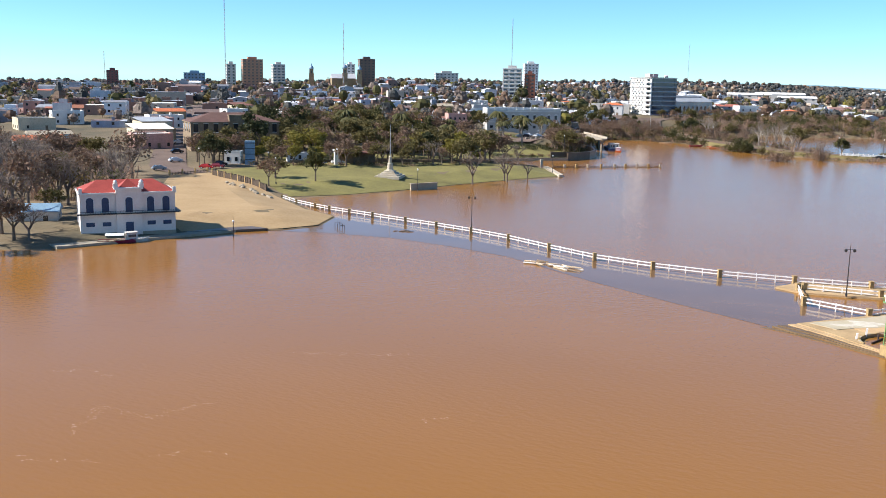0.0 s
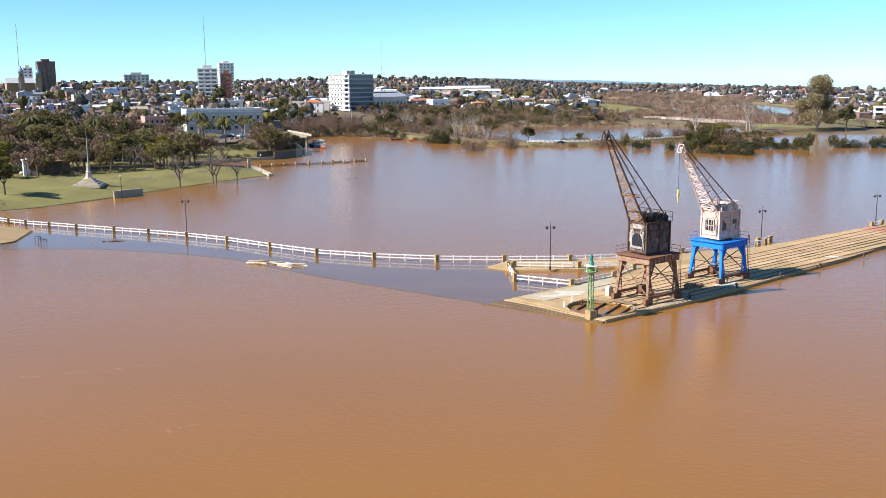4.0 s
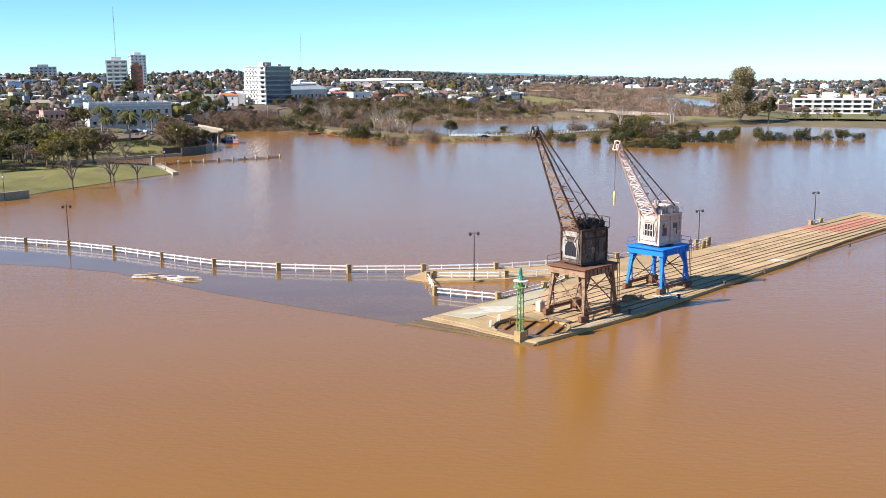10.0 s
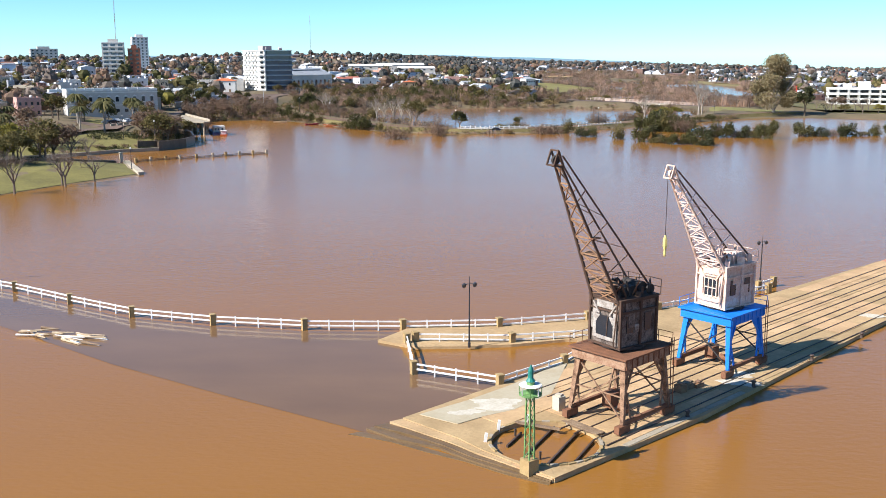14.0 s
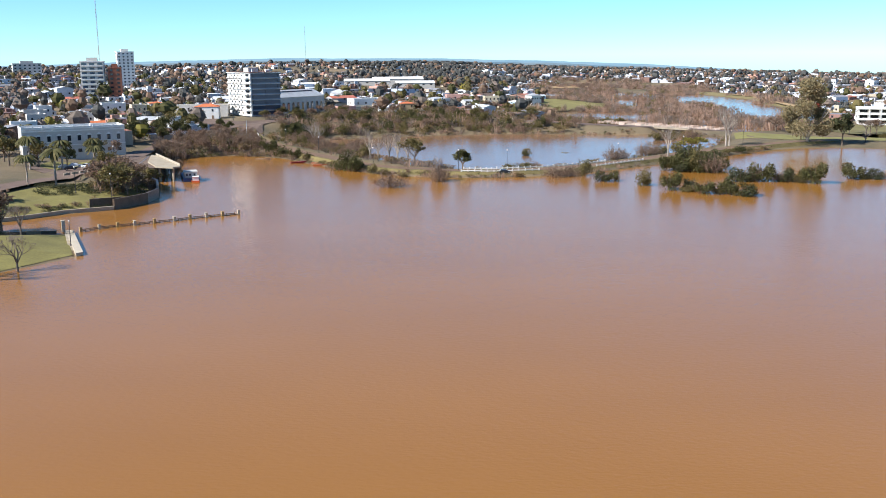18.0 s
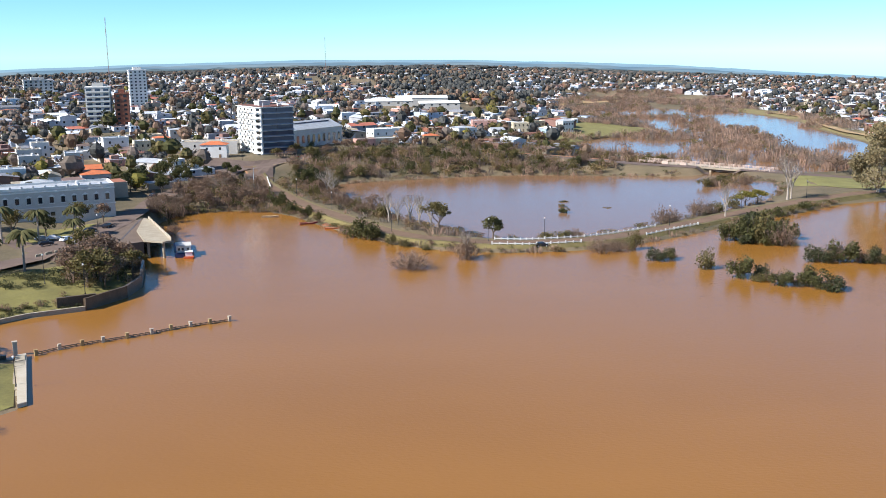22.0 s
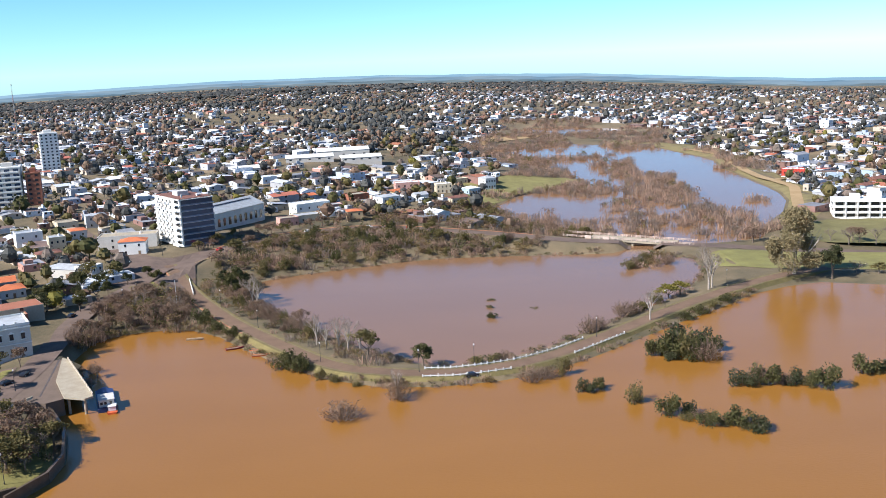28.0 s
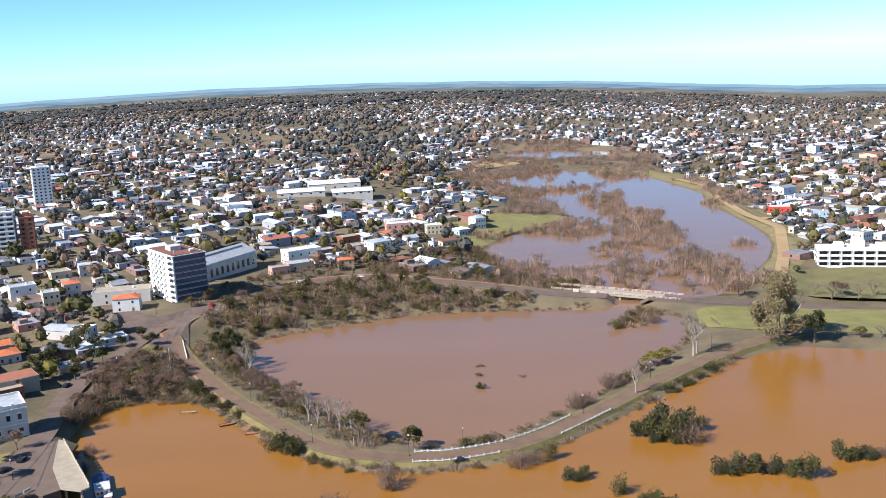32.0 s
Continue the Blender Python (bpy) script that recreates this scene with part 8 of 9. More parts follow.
near_house(-70, 733, 25, 16, 11, 4, 3, 0, "flat", 1)
near_house(-72, 752, 30, 22, 12, 8, 0, 4, "flat", 2)
near_house(14, 835, 10, 11, 9, 6, 3, 4, "flat", 2)
near_house(-14, 842, 10, 17, 10, 7, 4, 4, "flat", 2)
rh = building("house", at(272, 884, gz(276, 886) - 0.2, -18), 16, 9, 7.4, RED_ROOF, "bright red two-storey house on the marsh road", "house", "flat", WHITE_WALL, floors=2, cols=4)
part("porch", Shape().box(8, -1.2, 0, 17, 2.6, 2.9), WHITE_WALL, rh, "white ground-floor porch")
TAKEN.append((276, 886, 18))
near_house(300, 872, -20, 12, 9, 6.4, 6, 0, "flat", 2)
for x, y in ((-187, 640), (-200, 618), (-186, 590), (-205, 590), (-222, 608), (-176, 572), (-196, 566), (-215, 560), (-238, 580), (-232, 630), (-215, 648), (-190, 668), (-210, 680), (-232, 664), (-250, 640), (-176, 690), (-196, 704), (-150, 702), (-164, 718), (-180, 735),
             (-146, 735), (-205, 728), (-226, 705), (-175, 545), (-192, 540), (-160, 528), (-178, 518), (-200, 520), (-222, 535), (-172, 497), (-195, 497), (-215, 505), (-236, 518), (-180, 470), (-200, 475), (-225, 480), (-195, 445), (-218, 452),
             (-54, 775), (-36, 790), (-20, 772), (-62, 795), (-84, 790), (0, 805), (22, 800), (-44, 815), (-10, 820), (-78, 815), (35, 835), (48, 860), (30, 870), (-100, 800), (-125, 770), (-140, 790), (-20, 750),
             (286, 760), (306, 772), (328, 750), (300, 805), (322, 800), (345, 780), (325, 840), (350, 830), (316, 870), (345, 880), (370, 860), (372, 805)):
    near_house(x + HR.uniform(-3, 3), y + HR.uniform(-3, 3), HR.choice((28, 28, 30, 118)) + HR.uniform(-4, 4), ci=HR.choice((0, 0, 1, 2, 2, 3, 3, 4, 5, 6, 7)))
for x, y, ci, h in ((-226, 292, 4, 5), (-236, 304, 3, 6), (-246, 318, 5, 5), (-257, 333, 3, 7), (-268, 347, 0, 5), (-280, 362, 4, 6), (-292, 380, 0, 6), (-206, 318, 5, 5), (-262, 280, 6, 4.5), (-250, 262, 2, 4),                     (-330, 340, 3, 5), (-345, 375, 0, 6), (-312, 410, 5, 6), (-335, 440, 2, 5), (-262, 395, 0, 6), (-245, 385, 3, 5), (-285, 430, 0, 7), (-250, 430, 2, 5), (-275, 465, 0, 6), (-315, 480, 3, 6)):
    near_house(x, y, 55 + HR.uniform(-3, 3), HR.uniform(11, 16), HR.uniform(9, 14), h, ci, kind=HR.choice(("flat", "gable", "flat", "mono")), floors=1 if h < 5.5 else 2)

# ---- the town beyond, too many houses to count ----
TR = np.random.RandomState(5)
STREETS = radians(34)            # the town's street grid
PITCH = 104.0
ROWS, BLOCKS = [], []
cg, sg_ = math.cos(STREETS), math.sin(STREETS)
for bi in range(-45, 46):
    for bj in range(-45, 46):
        bcx, bcy = bi * PITCH * cg - bj * PITCH * sg_ + 20, bi * PITCH * sg_ + bj * PITCH * cg + 30
        r = math.hypot(bcx, bcy - 100)
        az = math.degrees(math.atan2(-bcx, bcy - 60))
        if bcy < 150 or r < 400 or r > 4250 or az > 53 or az < -29:
            continue
        BLOCKS.append((bcx, bcy, r))
        half = PITCH / 2 - 6
        near = r < 1500
        for side in range(4):
            tn = STREETS + side * math.pi / 2
            a = -half if side % 2 == 0 else -half + 24
            end = half if side % 2 == 0 else half - 24
            while a < end - 7:
                w = TR.uniform(8, 14) if near else TR.uniform(7, 14)
                d = TR.uniform(9, 22) if near else TR.uniform(7, 13)
                w = min(w, end - a)
                b = -half + d / 2 + (0 if near else TR.uniform(0, 6))
                ROWS.append((bcx + math.cos(tn) * (a + w / 2) - math.sin(tn) * b, bcy + math.sin(tn) * (a + w / 2) + math.cos(tn) * b, w if near else w * 0.82, d, tn, r))
                a += w + (0.0 if near and TR.rand() < 0.75 else TR.uniform(1, 4 if near else 9))
        for _ in range(10 if near else 3):      # sheds in the yards
            ROWS.append((bcx + TR.uniform(-26, 26), bcy + TR.uniform(-26, 26), TR.uniform(4, 9), TR.uniform(3, 6), STREETS + TR.choice([0, 1.571]), r + 0.1))
cand = np.array(ROWS)
x, y, rad = cand[:, 0], cand[:, 1], cand[:, 5]
PARK = [(-95, 340), (-170, 240), (-260, 150), (-300, 90), (-290, 225), (-250, 250), (-215, 330), (-240, 400), (-190, 440), (-170, 480), (-120, 620), (-112, 650), (-70, 715), (70, 690), (160, 600), (260, 590), (330, 540), (300, 480), (0, 440), (-90, 430)]
MARSH = [(60, 690), (45, 760), (40, 850), (60, 900), (90, 990), (60, 1080), (40, 1160), (70, 1260), (110, 1400), (120, 1540), (230, 1530), (300, 1300), (262, 1200), (290, 1000), (265, 850), (250, 770), (215, 690), (130, 630)]
STREET_LINE = [(-167, 249), (-182, 254), (-222, 306), (-275, 378), (-345, 480), (-420, 590)]
WOODS = [[(-240, 2010), (-100, 1960), (30, 1830), (24, 1380), (-70, 1400), (-140, 1450), (-200, 1700)], [(-66, 1400), (20, 1290), (30, 1200), (14, 1035), (-55, 1060)], [(-420, 2180), (-300, 2300), (-240, 2050), (-360, 1950)]]


def open_land(px, py, gap):
    """Where houses and yards may stand."""
    ok = away([p[:2] for p in AVENUE], px, py) > 13
    ok &= away(STREET_LINE, px, py) > 12
    for poly in (RIVER, LAGOON, WETLAND, POOL):
        ok &= ~inside(poly, px, py) & (away(poly, px, py, True) > gap)
    ok &= ~inside(PARK, px, py) & ~inside(MARSH, px, py)
    ok &= ~inside([(100, 610), (330, 530), (460, 560), (330, 640), (300, 690), (262, 690), (220, 690), (190, 650), (150, 700)], px, py)
    for a, b, r in ((-108, 672, 34), (-85, 735, 42), (-314, 1040, 20), (-262, 815, 28), (-64, 1022, 66), (258, 700, 34), (-500, 965, 40), (-556, 862, 30)):
        ok &= (px - a) ** 2 + (py - b) ** 2 > r * r
    return ok


in_wood = np.zeros(len(cand), bool)
for poly in WOODS:
    in_wood |= inside(poly, x, y)
fill = np.array([noise.noise(Vector((a / 330, b / 330, 3.0))) for a, b in zip(x, y)])
base = np.interp(rad, [0, 1000, 1500, 2000, 2800, 3500, 4250], [0.92, 0.86, 0.62, 0.45, 0.33, 0.22, 0.15])
is_house = open_land(x, y, 15) & (TR.rand(len(cand)) < np.clip(base + fill * np.interp(rad, [900, 2000], [0.4, 1.1]), 0.03, 0.96)) & ~(in_wood & (TR.rand(len(cand)) < 0.6))
for a, b, r in TAKEN:
    is_house &= (x - a - 4) ** 2 + (y - b - 4) ** 2 > (r + 3) ** 2
zg = ground_z(x, y)
# cool greys: a bluish haze cast is mixed into these wall and roof colours
wall_cols = [((0.76, 0.77, 0.79), 0.30), ((0.46, 0.46, 0.48), 0.27), ((0.50, 0.42, 0.33), 0.15), ((0.44, 0.25, 0.19), 0.10), ((0.22, 0.13, 0.105), 0.12), ((0.38, 0.44, 0.54), 0.06)]
roof_cols = [((0.56, 0.575, 0.61), 0.25), ((0.25, 0.25, 0.27), 0.25), ((0.40, 0.15, 0.09), 0.11), ((0.18, 0.125, 0.105), 0.20), ((0.78, 0.79, 0.81), 0.19)]
WM = [surface("town_wall", c, tuple(v * 0.75 for v in c), 0.9, 6, 0.0, island=0.2) for c, _ in wall_cols]
RM = [surface("town_roof", c, tuple(v * 0.72 for v in c), 0.75, 5, 0.0, island=0.25) for c, _ in roof_cols]
WS, RS, GS = [Shape() for _ in WM], [Shape() for _ in RM], Shape()
wi = TR.choice(len(WM), len(cand), p=[p for _, p in wall_cols])
ri = TR.choice(len(RM), len(cand), p=[p for _, p in roof_cols])
ri = np.where((rad > 1900) & (TR.rand(len(cand)) < 0.35), TR.choice([1, 3, 1, 2], len(cand)), ri)      # more dull, dark roofs in the outskirts
centre = (rad < 1300) & (np.arctan2(-x, y - 60) > 0.42) & (TR.rand(len(cand)) < 0.5)      # and browner, darker ones in the old centre
ri = np.where(centre, TR.choice([1, 3, 2, 1], len(cand)), ri)
wi = np.where(centre, TR.choice([1, 2, 3, 4], len(cand)), wi)
for i in np.nonzero(is_house)[0]:
    l, d, tn, r_i = cand[i, 2:6]
    h = TR.choice([2.5, 2.8, 3.2, 4.6, 5.6, 8.4], p=[0.36, 0.32, 0.2, 0.08, 0.03, 0.01])
    if r_i < 1300 and math.atan2(-x[i], y[i] - 60) > 0.42:      # the taller old centre on the hill
        h = TR.choice([3.0, 3.8, 4.8, 6.6, 9.5], p=[0.38, 0.3, 0.18, 0.1, 0.04])
    if r_i > 1500:
        h = min(h, 3.0)
    if r_i % 1 == 0.1:
        h = 2.2
    c, s = math.cos(tn), math.sin(tn)
    w, r, z = WS[wi[i]], RS[ri[i]], zg[i] - 0.6
    w.box(x[i], y[i], z - 1.5, l, d, h + 2.1, tn)

    def loc(a, b, zz):
        return (x[i] + c * a - s * b, y[i] + s * a + c * b, z + zz)

    if TR.rand() < 0.62:
        r.box(x[i], y[i], z + h + 0.6, l - 0.5, d - 0.5, 0.05, tn)
        if r_i < 1500:
            if TR.rand() < 0.4:      # a room or stair head on the roof
                q = loc(l * TR.uniform(-0.15, 0.2), d * TR.uniform(-0.2, 0.2), 0)
                w.box(q[0], q[1], z + h + 0.6, l * TR.uniform(0.3, 0.55), d * TR.uniform(0.2, 0.4), 1.9, tn)
            if TR.rand() < 0.45:     # a water tank
                q = loc(l * 0.25, -d * 0.3, 0)
                (w if TR.rand() < 0.6 else RS[1]).box(q[0], q[1], z + h + 0.6, 1.3, 1.3, 1.7, tn)
    else:
        k = TR.uniform(0.7, 1.8) * min(1.0, d / 14 + 0.2)
        o, hh = 0.4, h + 0.55
        if TR.rand() < 0.5:
            r.quad(loc(-l / 2 - o, -d / 2 - o, hh), loc(l / 2 + o, -d / 2 - o, hh), loc(l / 2 + o, 0, hh + k), loc(-l / 2 - o, 0, hh + k))
            r.quad(loc(l / 2 + o, d / 2 + o, hh), loc(-l / 2 - o, d / 2 + o, hh), loc(-l / 2 - o, 0, hh + k), loc(l / 2 + o, 0, hh + k))
            w.poly([loc(-l / 2, -d / 2, hh), loc(-l / 2, 0, hh + k * 0.95), loc(-l / 2, d / 2, hh)])
            w.poly([loc(l / 2, -d / 2, hh), loc(l / 2, d / 2, hh), loc(l / 2, 0, hh + k * 0.95)])
        else:
            r.quad(loc(-l / 2 - o, -d / 2 - o, hh), loc(0, -d / 2 - o, hh + k), loc(0, d / 2 + o, hh + k), loc(-l / 2 - o, d / 2 + o, hh))
            r.quad(loc(0, -d / 2 - o, hh + k), loc(l / 2 + o, -d / 2 - o, hh), loc(l / 2 + o, d / 2 + o, hh), loc(0, d / 2 + o, hh + k))
            w.poly([loc(-l / 2, -d / 2, hh), loc(l / 2, -d / 2, hh), loc(0, -d / 2, hh + k * 0.95)])
            w.poly([loc(l / 2, d / 2, hh), loc(-l / 2, d / 2, hh), loc(0, d / 2, hh + k * 0.95)])
    if r_i < 1300:
        for fz in ((1.5,) if h < 5 else (1.5, 4.6)):
            for a in (-l * 0.27, l * 0.27):
                GS.quad(loc(a - 0.6, -d / 2 - 0.04, fz + 0.2), loc(a + 0.6, -d / 2 - 0.04, fz + 0.2), loc(a + 0.6, -d / 2 - 0.04, fz + 1.5), loc(a - 0.6, -d / 2 - 0.04, fz + 1.5))
                GS.quad(loc(a + 0.6, d / 2 + 0.04, fz + 0.2), loc(a - 0.6, d / 2 + 0.04, fz + 0.2), loc(a - 0.6, d / 2 + 0.04, fz + 1.5), loc(a + 0.6, d / 2 + 0.04, fz + 1.5))
            for e_ in (-1, 1):
                GS.quad(loc(e_ * (l / 2 + 0.04), -0.7 * e_, fz + 0.2), loc(e_ * (l / 2 + 0.04), 0.7 * e_, fz + 0.2), loc(e_ * (l / 2 + 0.04), 0.7 * e_, fz + 1.5), loc(e_ * (l / 2 + 0.04), -0.7 * e_, fz + 1.5))
for s, m in zip(WS, WM):
    if s.f:
        tagged(part("town_houses", s, m), "dense low town houses in mixed pale colours", "houses", kind="stuff")
for s, m in zip(RS, RM):
    if s.f:
        tagged(part("town_roofs", s, m), "low roofs of the town beyond the water", "roofs", kind="stuff")
tagged(part("town_windows", GS, DARK_WINDOW), "dark windows of the town houses", "windows", kind="stuff")


# ---- trees of the town and the marsh brush, too many to count ----
def clump_mesh(name, material, pts, templates, label, category):
    """One mesh of many small clumps; pts: rows of x, y, z, width, height."""
    vs = []
    for j, p in enumerate(pts):
        q = templates[j % len(templates)]
        a = TR.uniform(0, 6.28)
        c, s = math.cos(a), math.sin(a)
        X_, Y_ = q[:, :, 0] * p[3], q[:, :, 1] * p[3]
        vs.append(np.stack([p[0] + c * X_ - s * Y_, p[1] + s * X_ + c * Y_, p[2] + q[:, :, 2] * p[4]], -1).reshape(-1, 3))
    v = np.concatenate(vs)
    n = len(v) // 4
    me = bpy.data.meshes.new(name)
    me.vertices.add(len(v))
    me.vertices.foreach_set("co", v.ravel())
    me.loops.add(4 * n)
    me.loops.foreach_set("vertex_index", np.arange(4 * n))
    me.polygons.add(n)
    me.polygons.foreach_set("loop_start", np.arange(0, 4 * n, 4))
    me.materials.append(material)
    me.update()
    me.validate()
    tagged(new(name, me), label, category, kind="stuff")


def crown_template(seed, n, size, upright=False, core=False):
    rnd = random.Random(seed)
    s = Shape()
    if upright:
        for _ in range(n):
            t, f = rnd.uniform(0, 6.28), 0.5 * rnd.random() ** 0.6
            p = Vector((f * math.cos(t), f * math.sin(t), 0))
            top = Vector((p.x * 1.3 + rnd.gauss(0, 0.08), p.y * 1.3 + rnd.gauss(0, 0.08), rnd.uniform(0.4, 1.0) * (1 - 0.5 * f)))
            m = Vector((rnd.gauss(0, 1), rnd.gauss(0, 1), 0)).normalized() * size
            s.quad(tuple(p - m * 0.6), tuple(p + m * 0.6), tuple(top + m * 0.5), tuple(top - m * 0.5))
    else:
        for k in range(4):
            t = 1.57 * k + rnd.random()
            leaf_cards(s, rnd, (0.22 * math.cos(t), 0.22 * math.sin(t), 0.55 + rnd.uniform(-0.12, 0.2)), (0.3, 0.3, 0.3), n // 4, size)
        s.quad((-0.03, 0, -0.1), (0.03, 0, -0.1), (0.02, 0, 0.5), (-0.02, 0, 0.5))
        if core:      # the dense inner twigs of the crown
            ring = [[(r * k * math.cos(i * 1.047), r * k * math.sin(i * 1.047), z) for i in range(6) for k in [rnd.uniform(0.75, 1.2)]] for r, z in ((0.16, 0.26), (0.36, 0.45), (0.36, 0.66), (0.15, 0.86))]
            for a, b in zip(ring, ring[1:]):
                for i in range(6):
                    s.quad(a[i], a[(i + 1) % 6], b[(i + 1) % 6], b[i])
    return np.array(s.v).reshape(-1, 4, 3)


near_t = [crown_template(k, 44, 0.19, core=True) for k in range(5)]
far_t = [crown_template(10 + k, 7, 0.32, core=True) for k in range(5)]
scrub_t = [crown_template(30 + k, 64, 0.14) for k in range(5)]
brush_t = [crown_template(20 + k, 40, 0.03, True) for k in range(5)]
feather_t = [crown_template(40 + k, 50, 0.021, True) for k in range(5)]
pts = []
for bcx, bcy, r in BLOCKS:
    for _ in range(int(np.interp(r, [600, 1500, 1501, 2300, 4250], [46, 38, 21, 15, 8]))):      # yards
        pts.append((bcx + TR.uniform(-44, 44), bcy + TR.uniform(-44, 44), r))
    for _ in range(16 if r < 1500 else 7):      # streets
        a, e_ = TR.uniform(-52, 52), TR.choice([-1, 1]) * (PITCH / 2 - TR.uniform(-1.5, 3.5))
        q = (a, e_) if TR.rand() < 0.5 else (e_, a)
        pts.append((bcx + q[0] * cg - q[1] * sg_, bcy + q[0] * sg_ + q[1] * cg, r))
pts = np.array(pts)
tx, ty = pts[:, 0], pts[:, 1]
ok = open_land(tx, ty, 6) & (TR.rand(len(tx)) < np.where(pts[:, 2] < 1500, 0.62, 0.75))
tx, ty = tx[ok], ty[ok]
for poly, n in zip(WOODS, (80, 60, 40)):
    xs, ys = [p[0] for p in poly], [p[1] for p in poly]
    px, py = TR.uniform(min(xs), max(xs), n * 3), TR.uniform(min(ys), max(ys), n * 3)
    ok = inside(poly, px, py)
    tx, ty = np.concatenate([tx, px[ok][:n]]), np.concatenate([ty, py[ok][:n]])
GARDENS = [([(-230, 215), (-260, 180), (-210, 120), (-330, 80), (-420, 150), (-330, 260), (-270, 250)], 16), ([(-235, 330), (-215, 350), (-235, 410), (-275, 450), (-300, 420), (-262, 372)], 14), ([(-250, 470), (-172, 486), (-140, 540), (-140, 610), (-162, 640), (-168, 730), (-260, 720)], 62), ([(-130, 740), (-30, 735), (40, 770), (50, 870), (-60, 870), (-130, 830)], 48), ([(262, 745), (380, 745), (390, 890), (300, 900), (272, 860)], 34)]
for poly, n in GARDENS:
    xs, ys = [p[0] for p in poly], [p[1] for p in poly]
    px, py = TR.uniform(min(xs), max(xs), n * 4), TR.uniform(min(ys), max(ys), n * 4)
    ok = inside(poly, px, py)
    for a, b, c in TAKEN:
        ok &= (px - a - 4) ** 2 + (py - b - 4) ** 2 > (c + 1) ** 2
    tx, ty = np.concatenate([tx, px[ok][:n]]), np.concatenate([ty, py[ok][:n]])
ridge_az = np.radians(TR.uniform(-29, 50, 1500))
ridge_r = TR.uniform(2300, 4450, 1500)
bandk = np.array([noise.noise(Vector((a * 6, b / 260, 1.0))) for a, b in zip(ridge_az, ridge_r)])
ridge = bandk > 0.05
tx, ty = np.concatenate([tx, (-np.sin(ridge_az) * ridge_r)[ridge]]), np.concatenate([ty, (np.cos(ridge_az) * ridge_r)[ridge]])
for poly in (RIVER, LAGOON, WETLAND, POOL):
    m_ = ~inside(poly, tx, ty)
    tx, ty = tx[m_], ty[m_]
tr = np.hypot(tx, ty)
tz = ground_z(tx, ty)
th = TR.uniform(4.5, 9.5, len(tx)) * TR.choice([1.0, 1.45], len(tx), p=[0.86, 0.14])
grove = np.zeros(len(tx), bool)
for poly in WOODS:
    grove |= inside(poly, tx, ty)
th[grove] = TR.uniform(6, 13, grove.sum())
tw = th * TR.uniform(0.75, 1.15, len(tx)) * np.where(tr > 2300, 1.5, 1.0)
kind = TR.choice(6, len(tx), p=[0.20, 0.30, 0.13, 0.02, 0.24, 0.11])
kind[grove & (TR.rand(len(tx)) < 0.6)] = 1
kind[inside(WOODS[1], tx, ty)] = TR.choice([4, 2, 4, 1], inside(WOODS[1], tx, ty).sum())
P = np.stack([tx, ty, tz - 0.2, tw, th], 1)
# beyond 1250 m green, olive and yellow trees take the leaf colour with haze
for k, (m, nm) in enumerate(((LEAF_GREEN, "green"), (LEAF_HAZED, "grey-green"), (LEAF_OLIVE, "olive"), (LEAF_YELLOW, "yellow-green"), (TWIG_BROWN, "brown bare"), (TWIG_GREY, "grey bare"))):
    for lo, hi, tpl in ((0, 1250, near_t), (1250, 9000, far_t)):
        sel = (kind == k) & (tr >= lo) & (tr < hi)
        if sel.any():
            clump_mesh("town_trees", LEAF_HAZED if lo and k in (0, 2, 3) else m, P[sel], tpl, "many %s trees between the town houses" % nm, "trees")
# marsh brush: thick in the middle and along the near shore, thin over the open water
bx, by = TR.uniform(40, 320, 15000), TR.uniform(640, 1540, 15000)
dens = np.array([noise.noise(Vector((a / 40, b / 46, 7.0))) + 0.6 * noise.noise(Vector((a / 13, b / 17, 2.0))) for a, b in zip(bx, by)])
clear = np.zeros(len(bx))
for ex, ey, ea, eb in ((84, 800, 30, 46), (228, 820, 46, 130), (222, 1010, 44, 110), (150, 1130, 60, 50), (190, 1400, 75, 70)):
    clear = np.maximum(clear, smooth(1.25, 0.7, np.hypot((bx - ex) / ea, (by - ey) / eb)))
ok = inside(MARSH, bx, by) & (dens > -0.16 + clear * 0.62) & (away([p[:2] for p in AVENUE], bx, by) > 9) & ~((by < 672) & (bx > 96) & (bx < 126)) & ~inside([(30, 880), (60, 905), (118, 912), (130, 905), (100, 874), (66, 846), (40, 845)], bx, by)
bx, by = bx[ok], by[ok]
bz = np.maximum(ground_z(bx, by), -0.1)
bh = TR.uniform(2.0, 5.0, len(bx)) * TR.choice([1.0, 1.6], len(bx), p=[0.8, 0.2])
P = np.stack([bx, by, bz, bh * TR.uniform(0.8, 1.5, len(bx)), bh], 1)
mk = TR.choice(4, len(bx), p=[0.42, 0.26, 0.24, 0.08])
for k, (m, tpl, nm) in enumerate(((TWIG_MARSH, feather_t, "brown"), (TWIG_GREY, feather_t, "grey"), (TWIG_BROWN, scrub_t, "russet"), (LEAF_OLIVE, scrub_t, "olive"))):
    clump_mesh("marsh_brush", m, P[mk == k], tpl, "%s bare brush standing in the flooded marsh" % nm, "brush")

